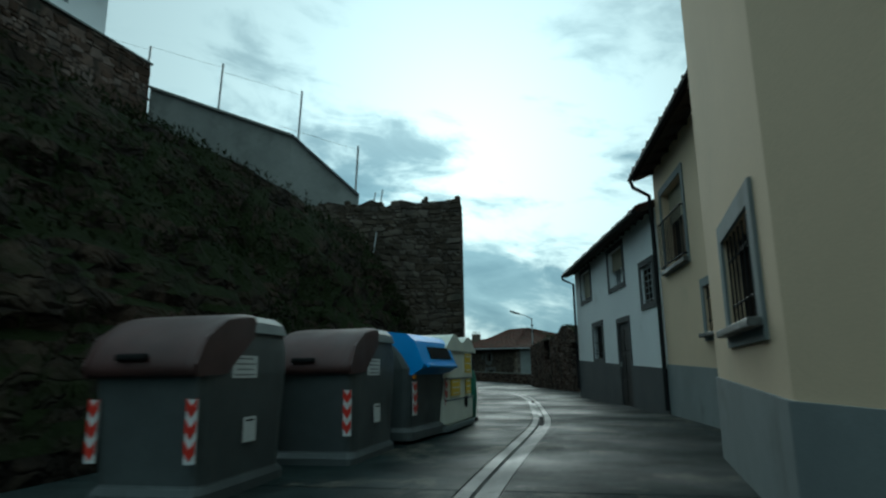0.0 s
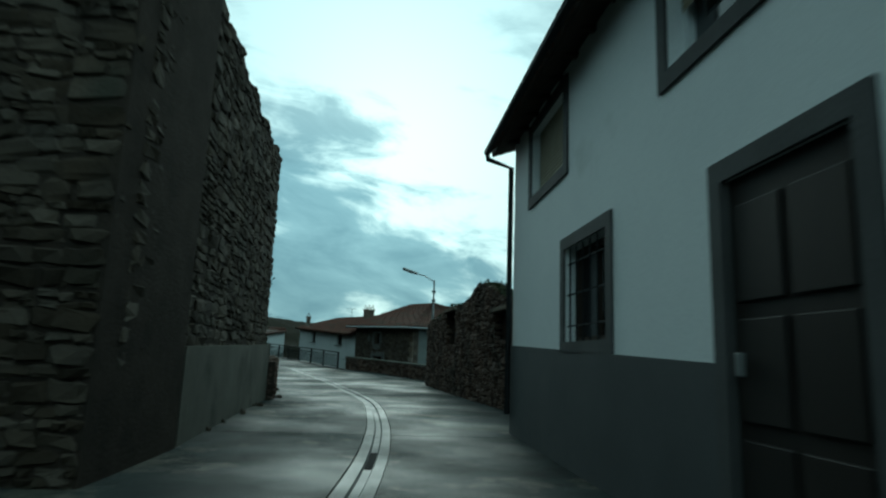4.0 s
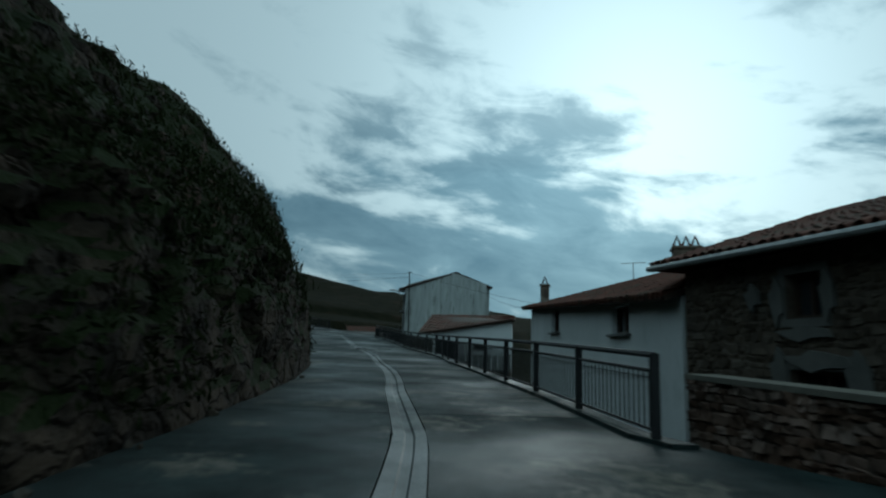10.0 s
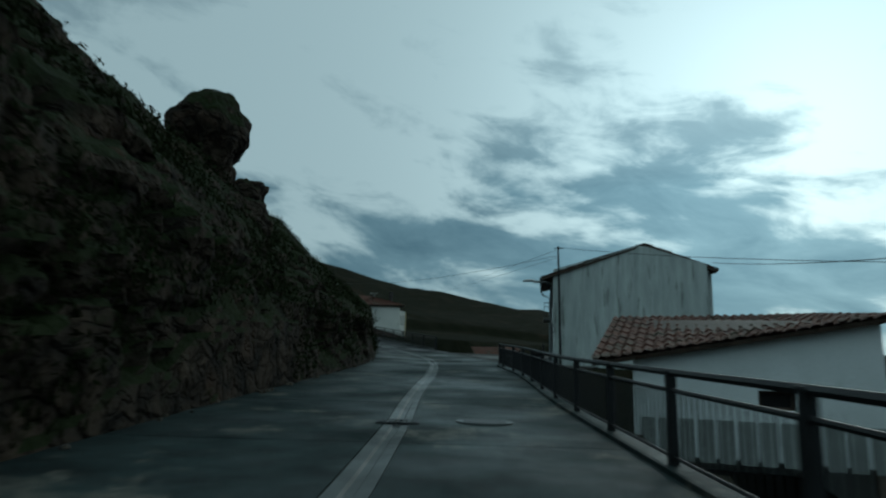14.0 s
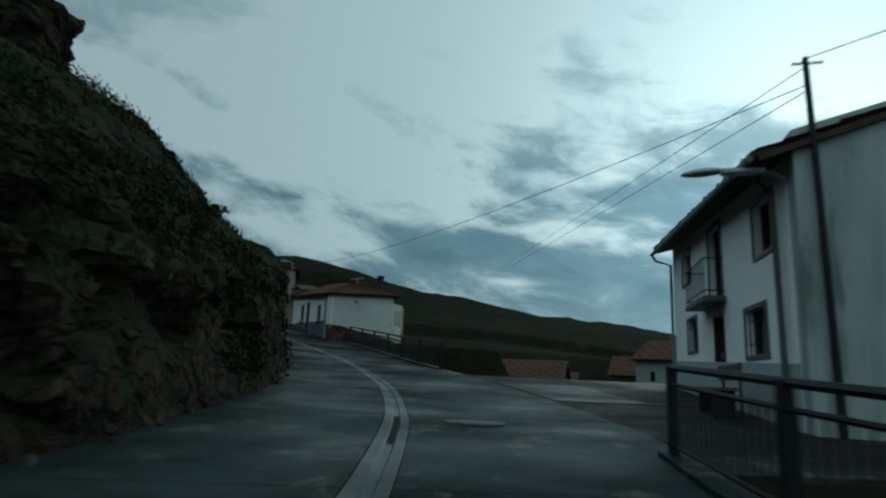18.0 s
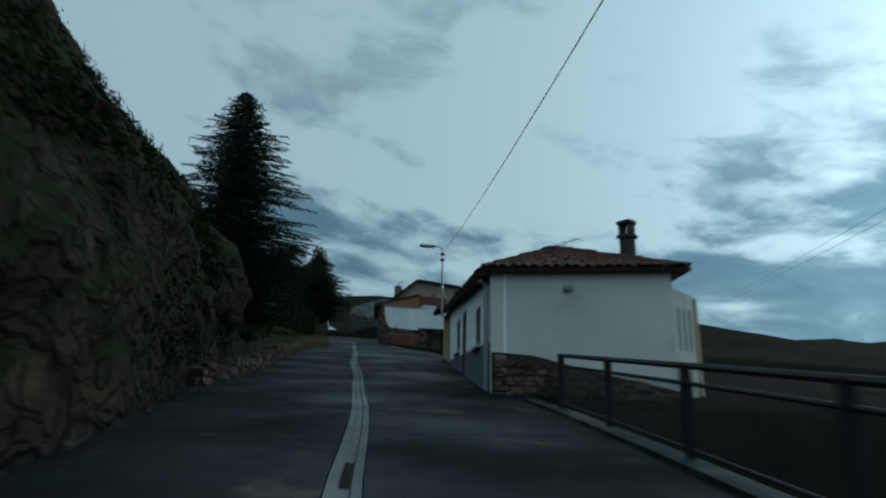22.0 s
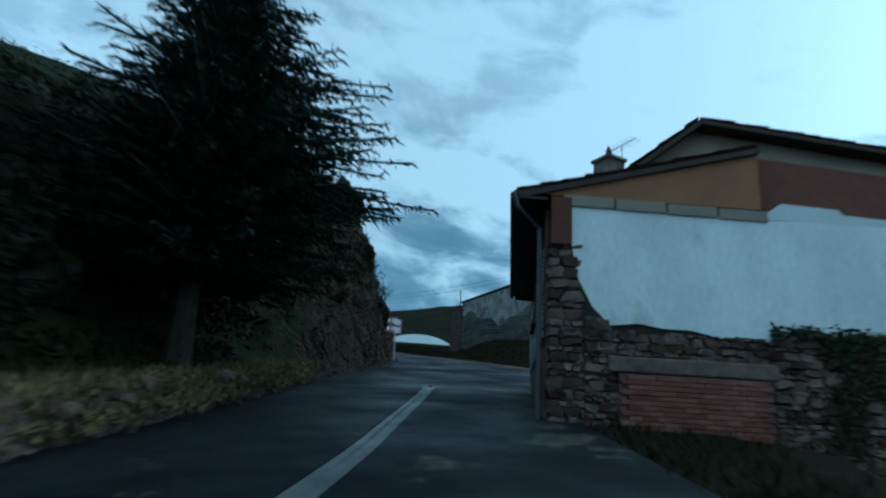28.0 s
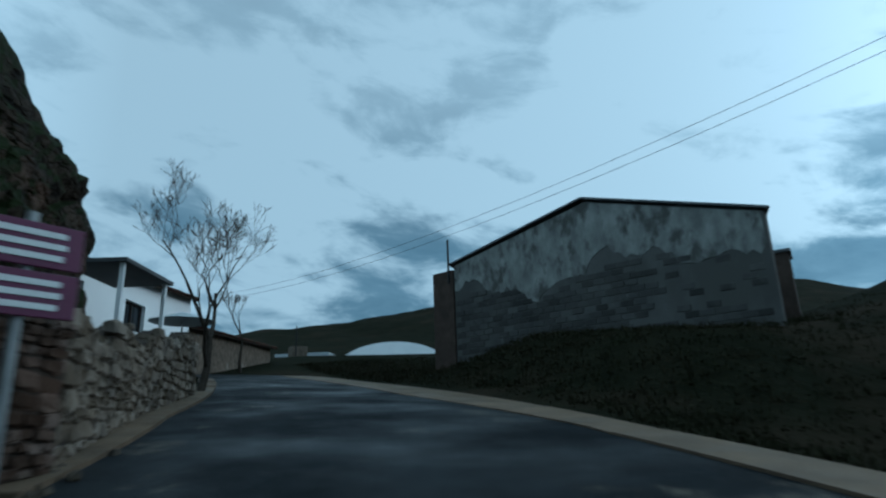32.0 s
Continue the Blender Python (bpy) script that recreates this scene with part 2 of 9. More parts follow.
M = dict(
    drain=mat("drain concrete", (0.10, 0.10, 0.092), (0.06, 0.062, 0.058), 2.0, 0.4, 0.7, 0.3, 30),
    dark=mat("dark gap", (0.02, 0.02, 0.02), (0.012, 0.012, 0.012), 4, 0.9, spec=0.05),
    grass=mat("grass", (0.0095, 0.015, 0.004), (0.016, 0.0175, 0.007), 0.7, 0.9, None, 0.6, 22, vary=0.35, island=True, spec=0.05),
    white=mat("white render", (0.83, 0.84, 0.83), (0.77, 0.78, 0.78), 0.6, 0.85, None, 0.12, 60, stain=(0.64, 0.65, 0.63), stain_at=0.64, stain_scale=0.8),
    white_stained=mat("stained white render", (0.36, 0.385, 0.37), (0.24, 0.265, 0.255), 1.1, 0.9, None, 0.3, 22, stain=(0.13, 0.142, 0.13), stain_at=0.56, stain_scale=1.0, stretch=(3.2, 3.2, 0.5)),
    beige=mat("beige render", (0.71, 0.545, 0.37), (0.64, 0.49, 0.335), 0.5, 0.9, None, 0.15, 80, stain=(0.52, 0.42, 0.285), stain_at=0.62, stain_scale=0.5),
    dado_grey=mat("grey dado", (0.215, 0.24, 0.24), (0.165, 0.185, 0.187), 0.8, 0.85, None, 0.15, 60, stain=(0.11, 0.12, 0.12), stain_at=0.6),
    dado_dark=mat("dark grey dado", (0.075, 0.078, 0.08), (0.055, 0.058, 0.06), 0.8, 0.8, None, 0.15, 60),
    frame_dark=mat("dark painted stone", (0.07, 0.07, 0.07), (0.05, 0.05, 0.05), 2, 0.8),
    wood_dark=mat("dark wood", (0.05, 0.035, 0.025), (0.03, 0.022, 0.016), 3, 0.7, None, 0.3, 50, stretch=(1, 1, 0.15), spec=0.2),
    tile=mat("clay roof tile", (0.10, 0.044, 0.03), (0.058, 0.029, 0.022), 2.0, 0.85, None, 0.3, 30, stain=(0.05, 0.042, 0.03), stain_at=0.52, stain_scale=1.3, vary=0.3, island=True, spec=0.15),
    stone=mat("rubble stone", (0.075, 0.06, 0.044), (0.04, 0.034, 0.027), 1.5, 0.92, None, 0.6, 20, stain=(0.035, 0.034, 0.025), stain_at=0.6, vary=0.5, spec=0.12),
    stone_red=mat("reddish rubble stone", (0.112, 0.074, 0.056), (0.058, 0.043, 0.034), 1.5, 0.92, None, 0.6, 20, stain=(0.034, 0.033, 0.025), stain_at=0.57, vary=0.6, spec=0.1),
    mortar=mat("earth mortar", (0.05, 0.04, 0.032), (0.03, 0.025, 0.021), 2.5, 0.95, None, 0.6, 25, spec=0.06),
    rust=mat("brick", (0.15, 0.056, 0.036), (0.10, 0.042, 0.03), 2.5, 0.9, None, 0.35, 40, vary=0.3),
    iron=mat("black painted iron", (0.014, 0.015, 0.016), (0.009, 0.0095, 0.010), 5, 0.6, None, 0.1, 80, spec=0.2),
    steel=mat("galvanised steel", (0.32, 0.33, 0.33), (0.24, 0.25, 0.25), 6, 0.45, None, 0.1, 60, metal=0.6),
    glass=mat("window glass", (0.03, 0.035, 0.04), (0.02, 0.024, 0.028), 3, 0.08, None, 0.0, 40, spec=0.6),
    shutter=mat("roller shutter", (0.36, 0.31, 0.22), (0.30, 0.26, 0.18), 4, 0.7, None, 0.1, 40),
    block=mat("weathered concrete block", (0.085, 0.084, 0.079), (0.05, 0.05, 0.047), 0.8, 0.95, None, 0.5, 22, stain=(0.055, 0.055, 0.05), stain_at=0.52, stain_scale=0.5, stretch=(1, 1, 0.5), spec=0.1),
    bark=mat("bark", (0.055, 0.045, 0.035), (0.03, 0.025, 0.02), 6, 0.95, None, 0.6, 30, spec=0.08),
    needles=mat("fir needles", (0.008, 0.016, 0.010), (0.014, 0.023, 0.013), 1.5, 0.8, None, 0.0, 30, vary=0.4, island=True, spec=0.05),
    leaves=mat("leaves", (0.016, 0.026, 0.010), (0.03, 0.034, 0.014), 1.2, 0.8, None, 0.0, 30, vary=0.45, island=True, spec=0.08),
)


def road_material(name, dark, mid, dry, dry_at, wet_at, shine=0.2):
    """Damp road surface: dark and mid tones, dry pale patches with torn edges, smoother wet patches."""
    m = bpy.data.materials.new(name)
    m.use_nodes = True
    nt = m.node_tree
    n, l = nt.nodes.new, nt.links.new
    b = nt.nodes["Principled BSDF"]
    geo = n("ShaderNodeNewGeometry")

    def noise_tex(sc, detail, rg, shift):
        mp = n("ShaderNodeMapping")
        mp.inputs["Location"].default_value = (shift, shift * 0.7, 0)
        l(geo.outputs["Position"], mp.inputs["Vector"])
        x = n("ShaderNodeTexNoise")
        x.inputs["Scale"].default_value, x.inputs["Detail"].default_value, x.inputs["Roughness"].default_value = sc, detail, rg
        l(mp.outputs[0], x.inputs["Vector"])
        return x.outputs[0]

    def ramp(v, a, bb, lo=0.0, hi=1.0):
        r = n("ShaderNodeMapRange")
        r.inputs[1].default_value, r.inputs[2].default_value, r.inputs[3].default_value, r.inputs[4].default_value = a, bb, lo, hi
        l(v, r.inputs[0])
        return r.outputs[0]

    def mix(fac, a, bb):
        x = n("ShaderNodeMix")
        x.data_type = "RGBA"
        l(fac, x.inputs["Factor"])
        for sock, v in ((x.inputs[6], a), (x.inputs[7], bb)):
            if isinstance(v, tuple):
                sock.default_value = (*v, 1)
            else:
                l(v, sock)
        return x.outputs[2]

    def times(a, k):
        x = n("ShaderNodeMath")
        x.operation = "MULTIPLY"
        l(a, x.inputs[0])
        if isinstance(k, (int, float)):
            x.inputs[1].default_value = k
        else:
            l(k, x.inputs[1])
        return x.outputs[0]

    grain = noise_tex(38, 5, 0.7, 0)
    col = mix(ramp(noise_tex(1.3, 12, 0.74, 3), 0.38, 0.62), dark, mid)
    patch = ramp(noise_tex(0.6, 13, 0.72, 11), dry_at, dry_at + 0.045)
    col = mix(times(patch, ramp(noise_tex(6, 6, 0.7, 5), 0.35, 0.6)), col, dry)
    col = mix(ramp(grain, 0.35, 0.75, 0.0, 0.5), col, tuple(0.4 * v for v in dark))
    rnd = n("ShaderNodeObjectInfo").outputs["Random"]
    hsv = n("ShaderNodeHueSaturation")
    l(ramp(rnd, 0, 1, 0.86, 1.14), hsv.inputs["Value"])
    l(col, hsv.inputs["Color"])
    l(hsv.outputs[0], b.inputs["Base Color"])
    wet = ramp(noise_tex(0.4, 6, 0.55, 19), wet_at - 0.14, wet_at + 0.2)
    l(ramp(wet, 0, 1, 0.75, 0.4), b.inputs["Roughness"])
    l(ramp(wet, 0, 1, 0.25 * shine, shine), b.inputs["Specular IOR Level"])
    bp = n("ShaderNodeBump")
    bp.inputs["Strength"].default_value, bp.inputs["Distance"].default_value = 0.55, 0.02
    l(grain, bp.inputs["Height"])
    l(bp.outputs[0], b.inputs["Normal"])
    return m


M["gutter"] = road_material("gutter concrete", (0.045, 0.05, 0.049), (0.088, 0.096, 0.093), (0.13, 0.13, 0.118), 0.54, 0.42, 0.3)
M["concrete"] = road_material("damp concrete", (0.0078, 0.0122, 0.012), (0.022, 0.0345, 0.0335), (0.105, 0.098, 0.08), 0.545, 0.47, 0.125)
M["asphalt"] = road_material("damp asphalt", (0.005, 0.006, 0.007), (0.0125, 0.015, 0.0172), (0.085, 0.074, 0.058), 0.585, 0.5, 0.11)


def rock_material():
    m = mat("rock and turf", (0.05, 0.037, 0.026), (0.0105, 0.009, 0.0072), 1.5, 0.95, None, 0.7, 7, deep=0.09, stain=(0.062, 0.038, 0.026), stain_at=0.58, stain_scale=0.3, spec=0.07)
    nt = m.node_tree
    n, l = nt.nodes.new, nt.links.new
    b = nt.nodes["Principled BSDF"]
    old = b.inputs["Base Color"].links[0].from_socket
    geo = n("ShaderNodeNewGeometry")
    sep = n("ShaderNodeSeparateXYZ")
    l(geo.outputs["Normal"], sep.inputs[0])
    ns = n("ShaderNodeTexNoise")
    ns.inputs["Scale"].default_value, ns.inputs["Detail"].default_value = 0.55, 6
    l(geo.outputs["Position"], ns.inputs["Vector"])
    add = n("ShaderNodeMath")
    add.operation = "MULTIPLY_ADD"
    l(ns.outputs[0], add.inputs[0])
    add.inputs[1].default_value = 1.1
    l(sep.outputs[2], add.inputs[2])
    mr = n("ShaderNodeMapRange")
    mr.inputs[1].default_value, mr.inputs[2].default_value = 0.9, 1.13
    l(add.outputs[0], mr.inputs[0])
    turf = n("ShaderNodeMix")
    turf.data_type = "RGBA"
    turf.inputs[6].default_value, turf.inputs[7].default_value = (0.004, 0.0064, 0.002, 1), (0.015, 0.0205, 0.006, 1)
    n2 = n("ShaderNodeTexNoise")
    n2.inputs["Scale"].default_value, n2.inputs["Detail"].default_value = 2.2, 8
    l(geo.outputs["Position"], n2.inputs["Vector"])
    l(n2.outputs[0], turf.inputs["Factor"])
    mx = n("ShaderNodeMix")
    mx.data_type = "RGBA"
    l(mr.outputs[0], mx.inputs["Factor"])
    l(turf.outputs[2], mx.inputs[7])
    # joints in the rock at two sizes
    warp = n("ShaderNodeTexNoise")
    warp.inputs["Scale"].default_value, warp.inputs["Detail"].default_value = 1.1, 5
    l(geo.outputs["Position"], warp.inputs["Vector"])
    sc = n("ShaderNodeVectorMath")
    sc.operation = "MULTIPLY_ADD"
    l(warp.outputs["Color"], sc.inputs[0])
    sc.inputs[1].default_value = (1.1, 1.1, 1.1)
    l(geo.outputs["Position"], sc.inputs[2])
    flat = n("ShaderNodeMapping")
    flat.inputs["Scale"].default_value = (0.8, 0.8, 1.5)
    flat.inputs["Rotation"].default_value = (0.35, 0.2, 0)
    l(sc.outputs[0], flat.inputs["Vector"])
    masks = []
    for scale, wide in ((0.75, 0.09), (2.3, 0.12)):
        vo = n("ShaderNodeTexVoronoi")
        vo.feature = "DISTANCE_TO_EDGE"
        vo.inputs["Scale"].default_value = scale
        l(flat.outputs[0], vo.inputs["Vector"])
        mk = n("ShaderNodeMapRange")
        mk.inputs[1].default_value, mk.inputs[2].default_value, mk.inputs[3].default_value, mk.inputs[4].default_value = 0.0, wide, 0.0, 1.0
        l(vo.outputs["Distance"], mk.inputs[0])
        masks.append(mk.outputs[0])
    both = n("ShaderNodeMath")
    both.operation = "MULTIPLY"
    l(masks[0], both.inputs[0])
    soft = n("ShaderNodeMapRange")
    soft.inputs[3].default_value = 0.5
    l(masks[1], soft.inputs[0])
    l(soft.outputs[0], both.inputs[1])
    cr = n("ShaderNodeMix")
    cr.data_type, cr.blend_type = "RGBA", "MULTIPLY"
    cr.inputs["Factor"].default_value = 1.0
    tone = n("ShaderNodeMapRange")
    tone.inputs[3].default_value, tone.inputs[4].default_value = 0.42, 1.0
    l(both.outputs[0], tone.inputs[0])
    l(old, cr.inputs[6])
    l(tone.outputs[0], cr.inputs[7])
    l(cr.outputs[2], mx.inputs[6])
    l(mx.outputs[2], b.inputs["Base Color"])
    cover = n("ShaderNodeMath")
    cover.operation = "MAXIMUM"
    l(both.outputs[0], cover.inputs[0])
    l(mr.outputs[0], cover.inputs[1])
    bp = n("ShaderNodeBump")
    bp.inputs["Strength"].default_value, bp.inputs["Distance"].default_value = 0.9, 0.15
    l(cover.outputs[0], bp.inputs["Height"])
    l(b.inputs["Normal"].links[0].from_socket, bp.inputs["Normal"])
    l(bp.outputs[0], b.inputs["Normal"])
    return m


M["rock"] = rock_material()

# ---------------------------------------------------------------- mesh helpers


def to_mesh(name, bm, material, smooth=False):
    me = bpy.data.meshes.new(name)
    bm.to_mesh(me)
    bm.free()
    me.materials.append(material)
    if smooth:
        me.polygons.foreach_set("use_smooth", [True] * len(me.polygons))
    return me


def part(name, bm, material, parent=None, label="", smooth=False):
    """One mesh object from a bmesh or a mesh, under a thing or a part."""
    me = bm if isinstance(bm, bpy.types.Mesh) else to_mesh(name, bm, material, smooth)
    ob = new(name, me)
    if parent is not None:
        ob.parent = parent
        ob.matrix_parent_inverse = parent_world(parent).inverted()
    if label:
        ob["label"] = label
    return ob


def parent_world(ob):
    m = ob.matrix_basis.copy()
    if ob.parent is not None:
        m = parent_world(ob.parent) @ ob.matrix_parent_inverse @ m
    return m


def thing(name, loc, label, category, group="", kind=""):
    ob = new(name)
    ob.location = loc
    ob.empty_display_size = 0.2
    return tagged(ob, label, category, group, kind)


def pydata(name, verts, faces, material, smooth=False):
    me = bpy.data.meshes.new(name)
    me.from_pydata([tuple(v) for v in verts], [], [tuple(f) for f in faces])
    me.materials.append(material)
    if smooth:
        me.polygons.foreach_set("use_smooth", [True] * len(me.polygons))
    me.update()
    return me


def box(bm, c, size, m=None, bevel=0.0):
    """A box with its centre at c; m turns and places it."""
    r = bmesh.ops.create_cube(bm, size=1.0)
    vs = r["verts"]
    for v in vs:
        v.co = Vector((v.co.x * size[0] + c[0], v.co.y * size[1] + c[1], v.co.z * size[2] + c[2]))
    if bevel:
        es = list({e for v in vs for e in v.link_edges})
        out = bmesh.ops.bevel(bm, geom=es, offset=bevel, segments=2, affect="EDGES", profile=0.5)
        vs = list({v for f in out["faces"] for v in f.verts} | {v for v in vs if v.is_valid})
    if m is not None:
        for v in vs:
            v.co = m @ v.co
    return vs


def box_mesh(name, size, material, bevel=0.0, c=(0, 0, 0)):
    bm = bmesh.new()
    box(bm, c, size, None, bevel)
    return to_mesh(name, bm, material)


def tube(bm, pts, radii, sides=8, cap=True):
    """A tapered tube through points."""
    pts = [Vector(p) for p in pts]
    if not hasattr(radii, "__len__"):
        radii = [radii] * len(pts)
    rings = []
    for k, p in enumerate(pts):
        d = (pts[min(k + 1, len(pts) - 1)] - pts[max(k - 1, 0)]).normalized()
        a = d.orthogonal().normalized() if abs(d.z) > 0.95 else d.cross(Vector((0, 0, 1))).normalized()
        b = d.cross(a)
        rings.append([bm.verts.new(p + radii[k] * (math.cos(t) * a + math.sin(t) * b)) for t in (2 * math.pi * i / sides for i in range(sides))])
    for r0, r1 in zip(rings, rings[1:]):
        for i in range(sides):
            bm.faces.new((r0[i], r0[(i + 1) % sides], r1[(i + 1) % sides], r1[i]))
    if cap:
        bm.faces.new(rings[0][::-1])
        bm.faces.new(rings[-1])


def prism(bm, outline, depth, m):
    """An outline in (u, v) pushed back by depth along -w, placed by m (u, w, v axes)."""
    a = [bm.verts.new(m @ Vector((u, 0, v))) for u, v in outline]
    b = [bm.verts.new(m @ Vector((u, depth, v))) for u, v in outline]
    bm.faces.new(a)
    bm.faces.new(b[::-1])
    k = len(outline)
    for i in range(k):
        bm.faces.new((a[i], b[i], b[(i + 1) % k], a[(i + 1) % k]))


# ---------------------------------------------------------------- the lane as a line of stations
def stations():
    xy = [(x, y, z - EYE) for _, x, y, z, *_ in ROWS]
    pts = [np.array(p) for p in xy]
    d0 = pts[0][:2] - pts[3][:2]
    d0 /= np.linalg.norm(d0)
    pre = [np.array([*(pts[0][:2] + d0 * k), pts[0][2] - 0.01 * k]) for k in (45, 30, 20, 12, 6, 3)]
    end, head = pts[-1].copy(), radians(ROWS[-1][4] - 1.5)
    post, z = [], end[2]
    for k in range(60):
        head += radians(1.15) * 2 if k < 13 else 0
        z += 2 * (0.125 if k < 20 else 0.06)
        end = np.array([end[0] - math.sin(head) * 2, end[1] + math.cos(head) * 2, z])
        post.append(end)
    allp = np.array(pre + pts + post)
    seg = np.r_[0, np.cumsum(np.hypot(*np.diff(allp[:, :2], axis=0).T))]
    seg -= seg[len(pre)]
    s = np.arange(-45, seg[-1], 0.5)
    out = np.stack([np.interp(s, seg, allp[:, k]) for k in range(3)], 1)
    ker = np.hanning(13)
    ker /= ker.sum()
    kz = np.hanning(25)
    kz /= kz.sum()
    for k in range(3):
        kk = kz if k == 2 else ker
        h = len(kk) // 2
        ext = np.r_[2 * out[0, k] - out[h:0:-1, k], out[:, k], 2 * out[-1, k] - out[-2:-h - 2:-1, k]]
        out[:, k] = np.convolve(ext, kk, "valid")
    tan = np.gradient(out[:, :2], axis=0)
    tan /= np.linalg.norm(tan, axis=1)[:, None]
    return s, out, tan


ST_S, ST_P, ST_T = stations()


def lane(s, d, h=0.0):
    """The place d metres to the right of station s, h above the lane."""
    x, y, z = (float(np.interp(s, ST_S, ST_P[:, k])) for k in range(3))
    tx, ty = float(np.interp(s, ST_S, ST_T[:, 0])), float(np.interp(s, ST_S, ST_T[:, 1]))
    return Vector((x + d * ty, y - d * tx, z + h))


def heading(s):
    return math.atan2(-float(np.interp(s, ST_S, ST_T[:, 0])), float(np.interp(s, ST_S, ST_T[:, 1])))


def lane_z(s):
    return float(np.interp(s, ST_S, ST_P[:, 2]))


def nearest(xs, ys):
    """Station and offset of many places."""
    xs, ys = np.asarray(xs, float), np.asarray(ys, float)
    ss, dd = np.empty(len(xs)), np.empty(len(xs))
    for a in range(0, len(xs), 2000):
        dx, dy = xs[a:a + 2000, None] - ST_P[None, :, 0], ys[a:a + 2000, None] - ST_P[None, :, 1]
        i = np.argmin(dx * dx + dy * dy, 1)
        k = np.arange(len(i))
        ss[a:a + 2000] = ST_S[i] + dx[k, i] * ST_T[i, 0] + dy[k, i] * ST_T[i, 1]
        dd[a:a + 2000] = dx[k, i] * ST_T[i, 1] - dy[k, i] * ST_T[i, 0]
    return ss, dd


def table(rows):
    r = np.array(rows, float)
    return lambda s: np.interp(s, r[:, 0], r[:, 1])


edge_left = table([(-45, -4.6), (10, -4.4), (17, -3.9), (20, -3.0), (30, -2.6), (43, -2.7), (57, -2.8), (66, -3.5), (75, -4.0), (87, -3.8), (94, -3.1), (103, -2.6),
                   (112, -2.6), (118, -3.2), (126, -4.1), (140, -4.3), (150, -4.6), (160, -3.8), (170, -3.5), (183, -3.6), (190, -3.1), (197, -3.0), (204, -3.4), (212, -2.9), (220, -2.2), (300, -2.2)])
edge_right = table([(-45, 2.4), (8, 2.2), (14.5, 2.4), (24, 1.9), (26, 2.7), (30, 2.8), (35, 3.2), (43, 4.4), (47, 4.0), (50, 2.2), (58, 1.6), (65, 1.5), (71, 2.0), (80, 2.2),
                    (93, 2.3), (96, 2.8), (108, 2.9), (113, 2.5), (123, 2.6), (128, 2.3), (139, 2.4), (150, 3.3), (160, 2.1), (173, 1.9), (181, 2.6), (188, 4.4), (194, 3.4), (200, 2.9), (300, 2.8)])
drain_at = table([(-45, -0.9), (8, -0.6), (17, -0.5), (20.5, -0.47), (25, -0.34), (30, -0.32), (36, -0.47), (45, -0.27), (50, -0.31), (54.6, -0.68), (60, -0.84), (64, -1.03), (67, -1.0), (73, -0.83), (77, -0.74),
                  (84, -0.77), (89, -0.67), (93, -0.41), (97, -0.22), (103, -0.13), (108, -0.2), (113, -0.26), (118.4, -0.54), (123.5, -0.65), (128.4, -0.98), (133, -1.17), (138, -1.38), (160, -1.45), (166, -1.2),
                  (170, -0.9), (176, -0.64), (183, -0.41), (190, -0.28)])

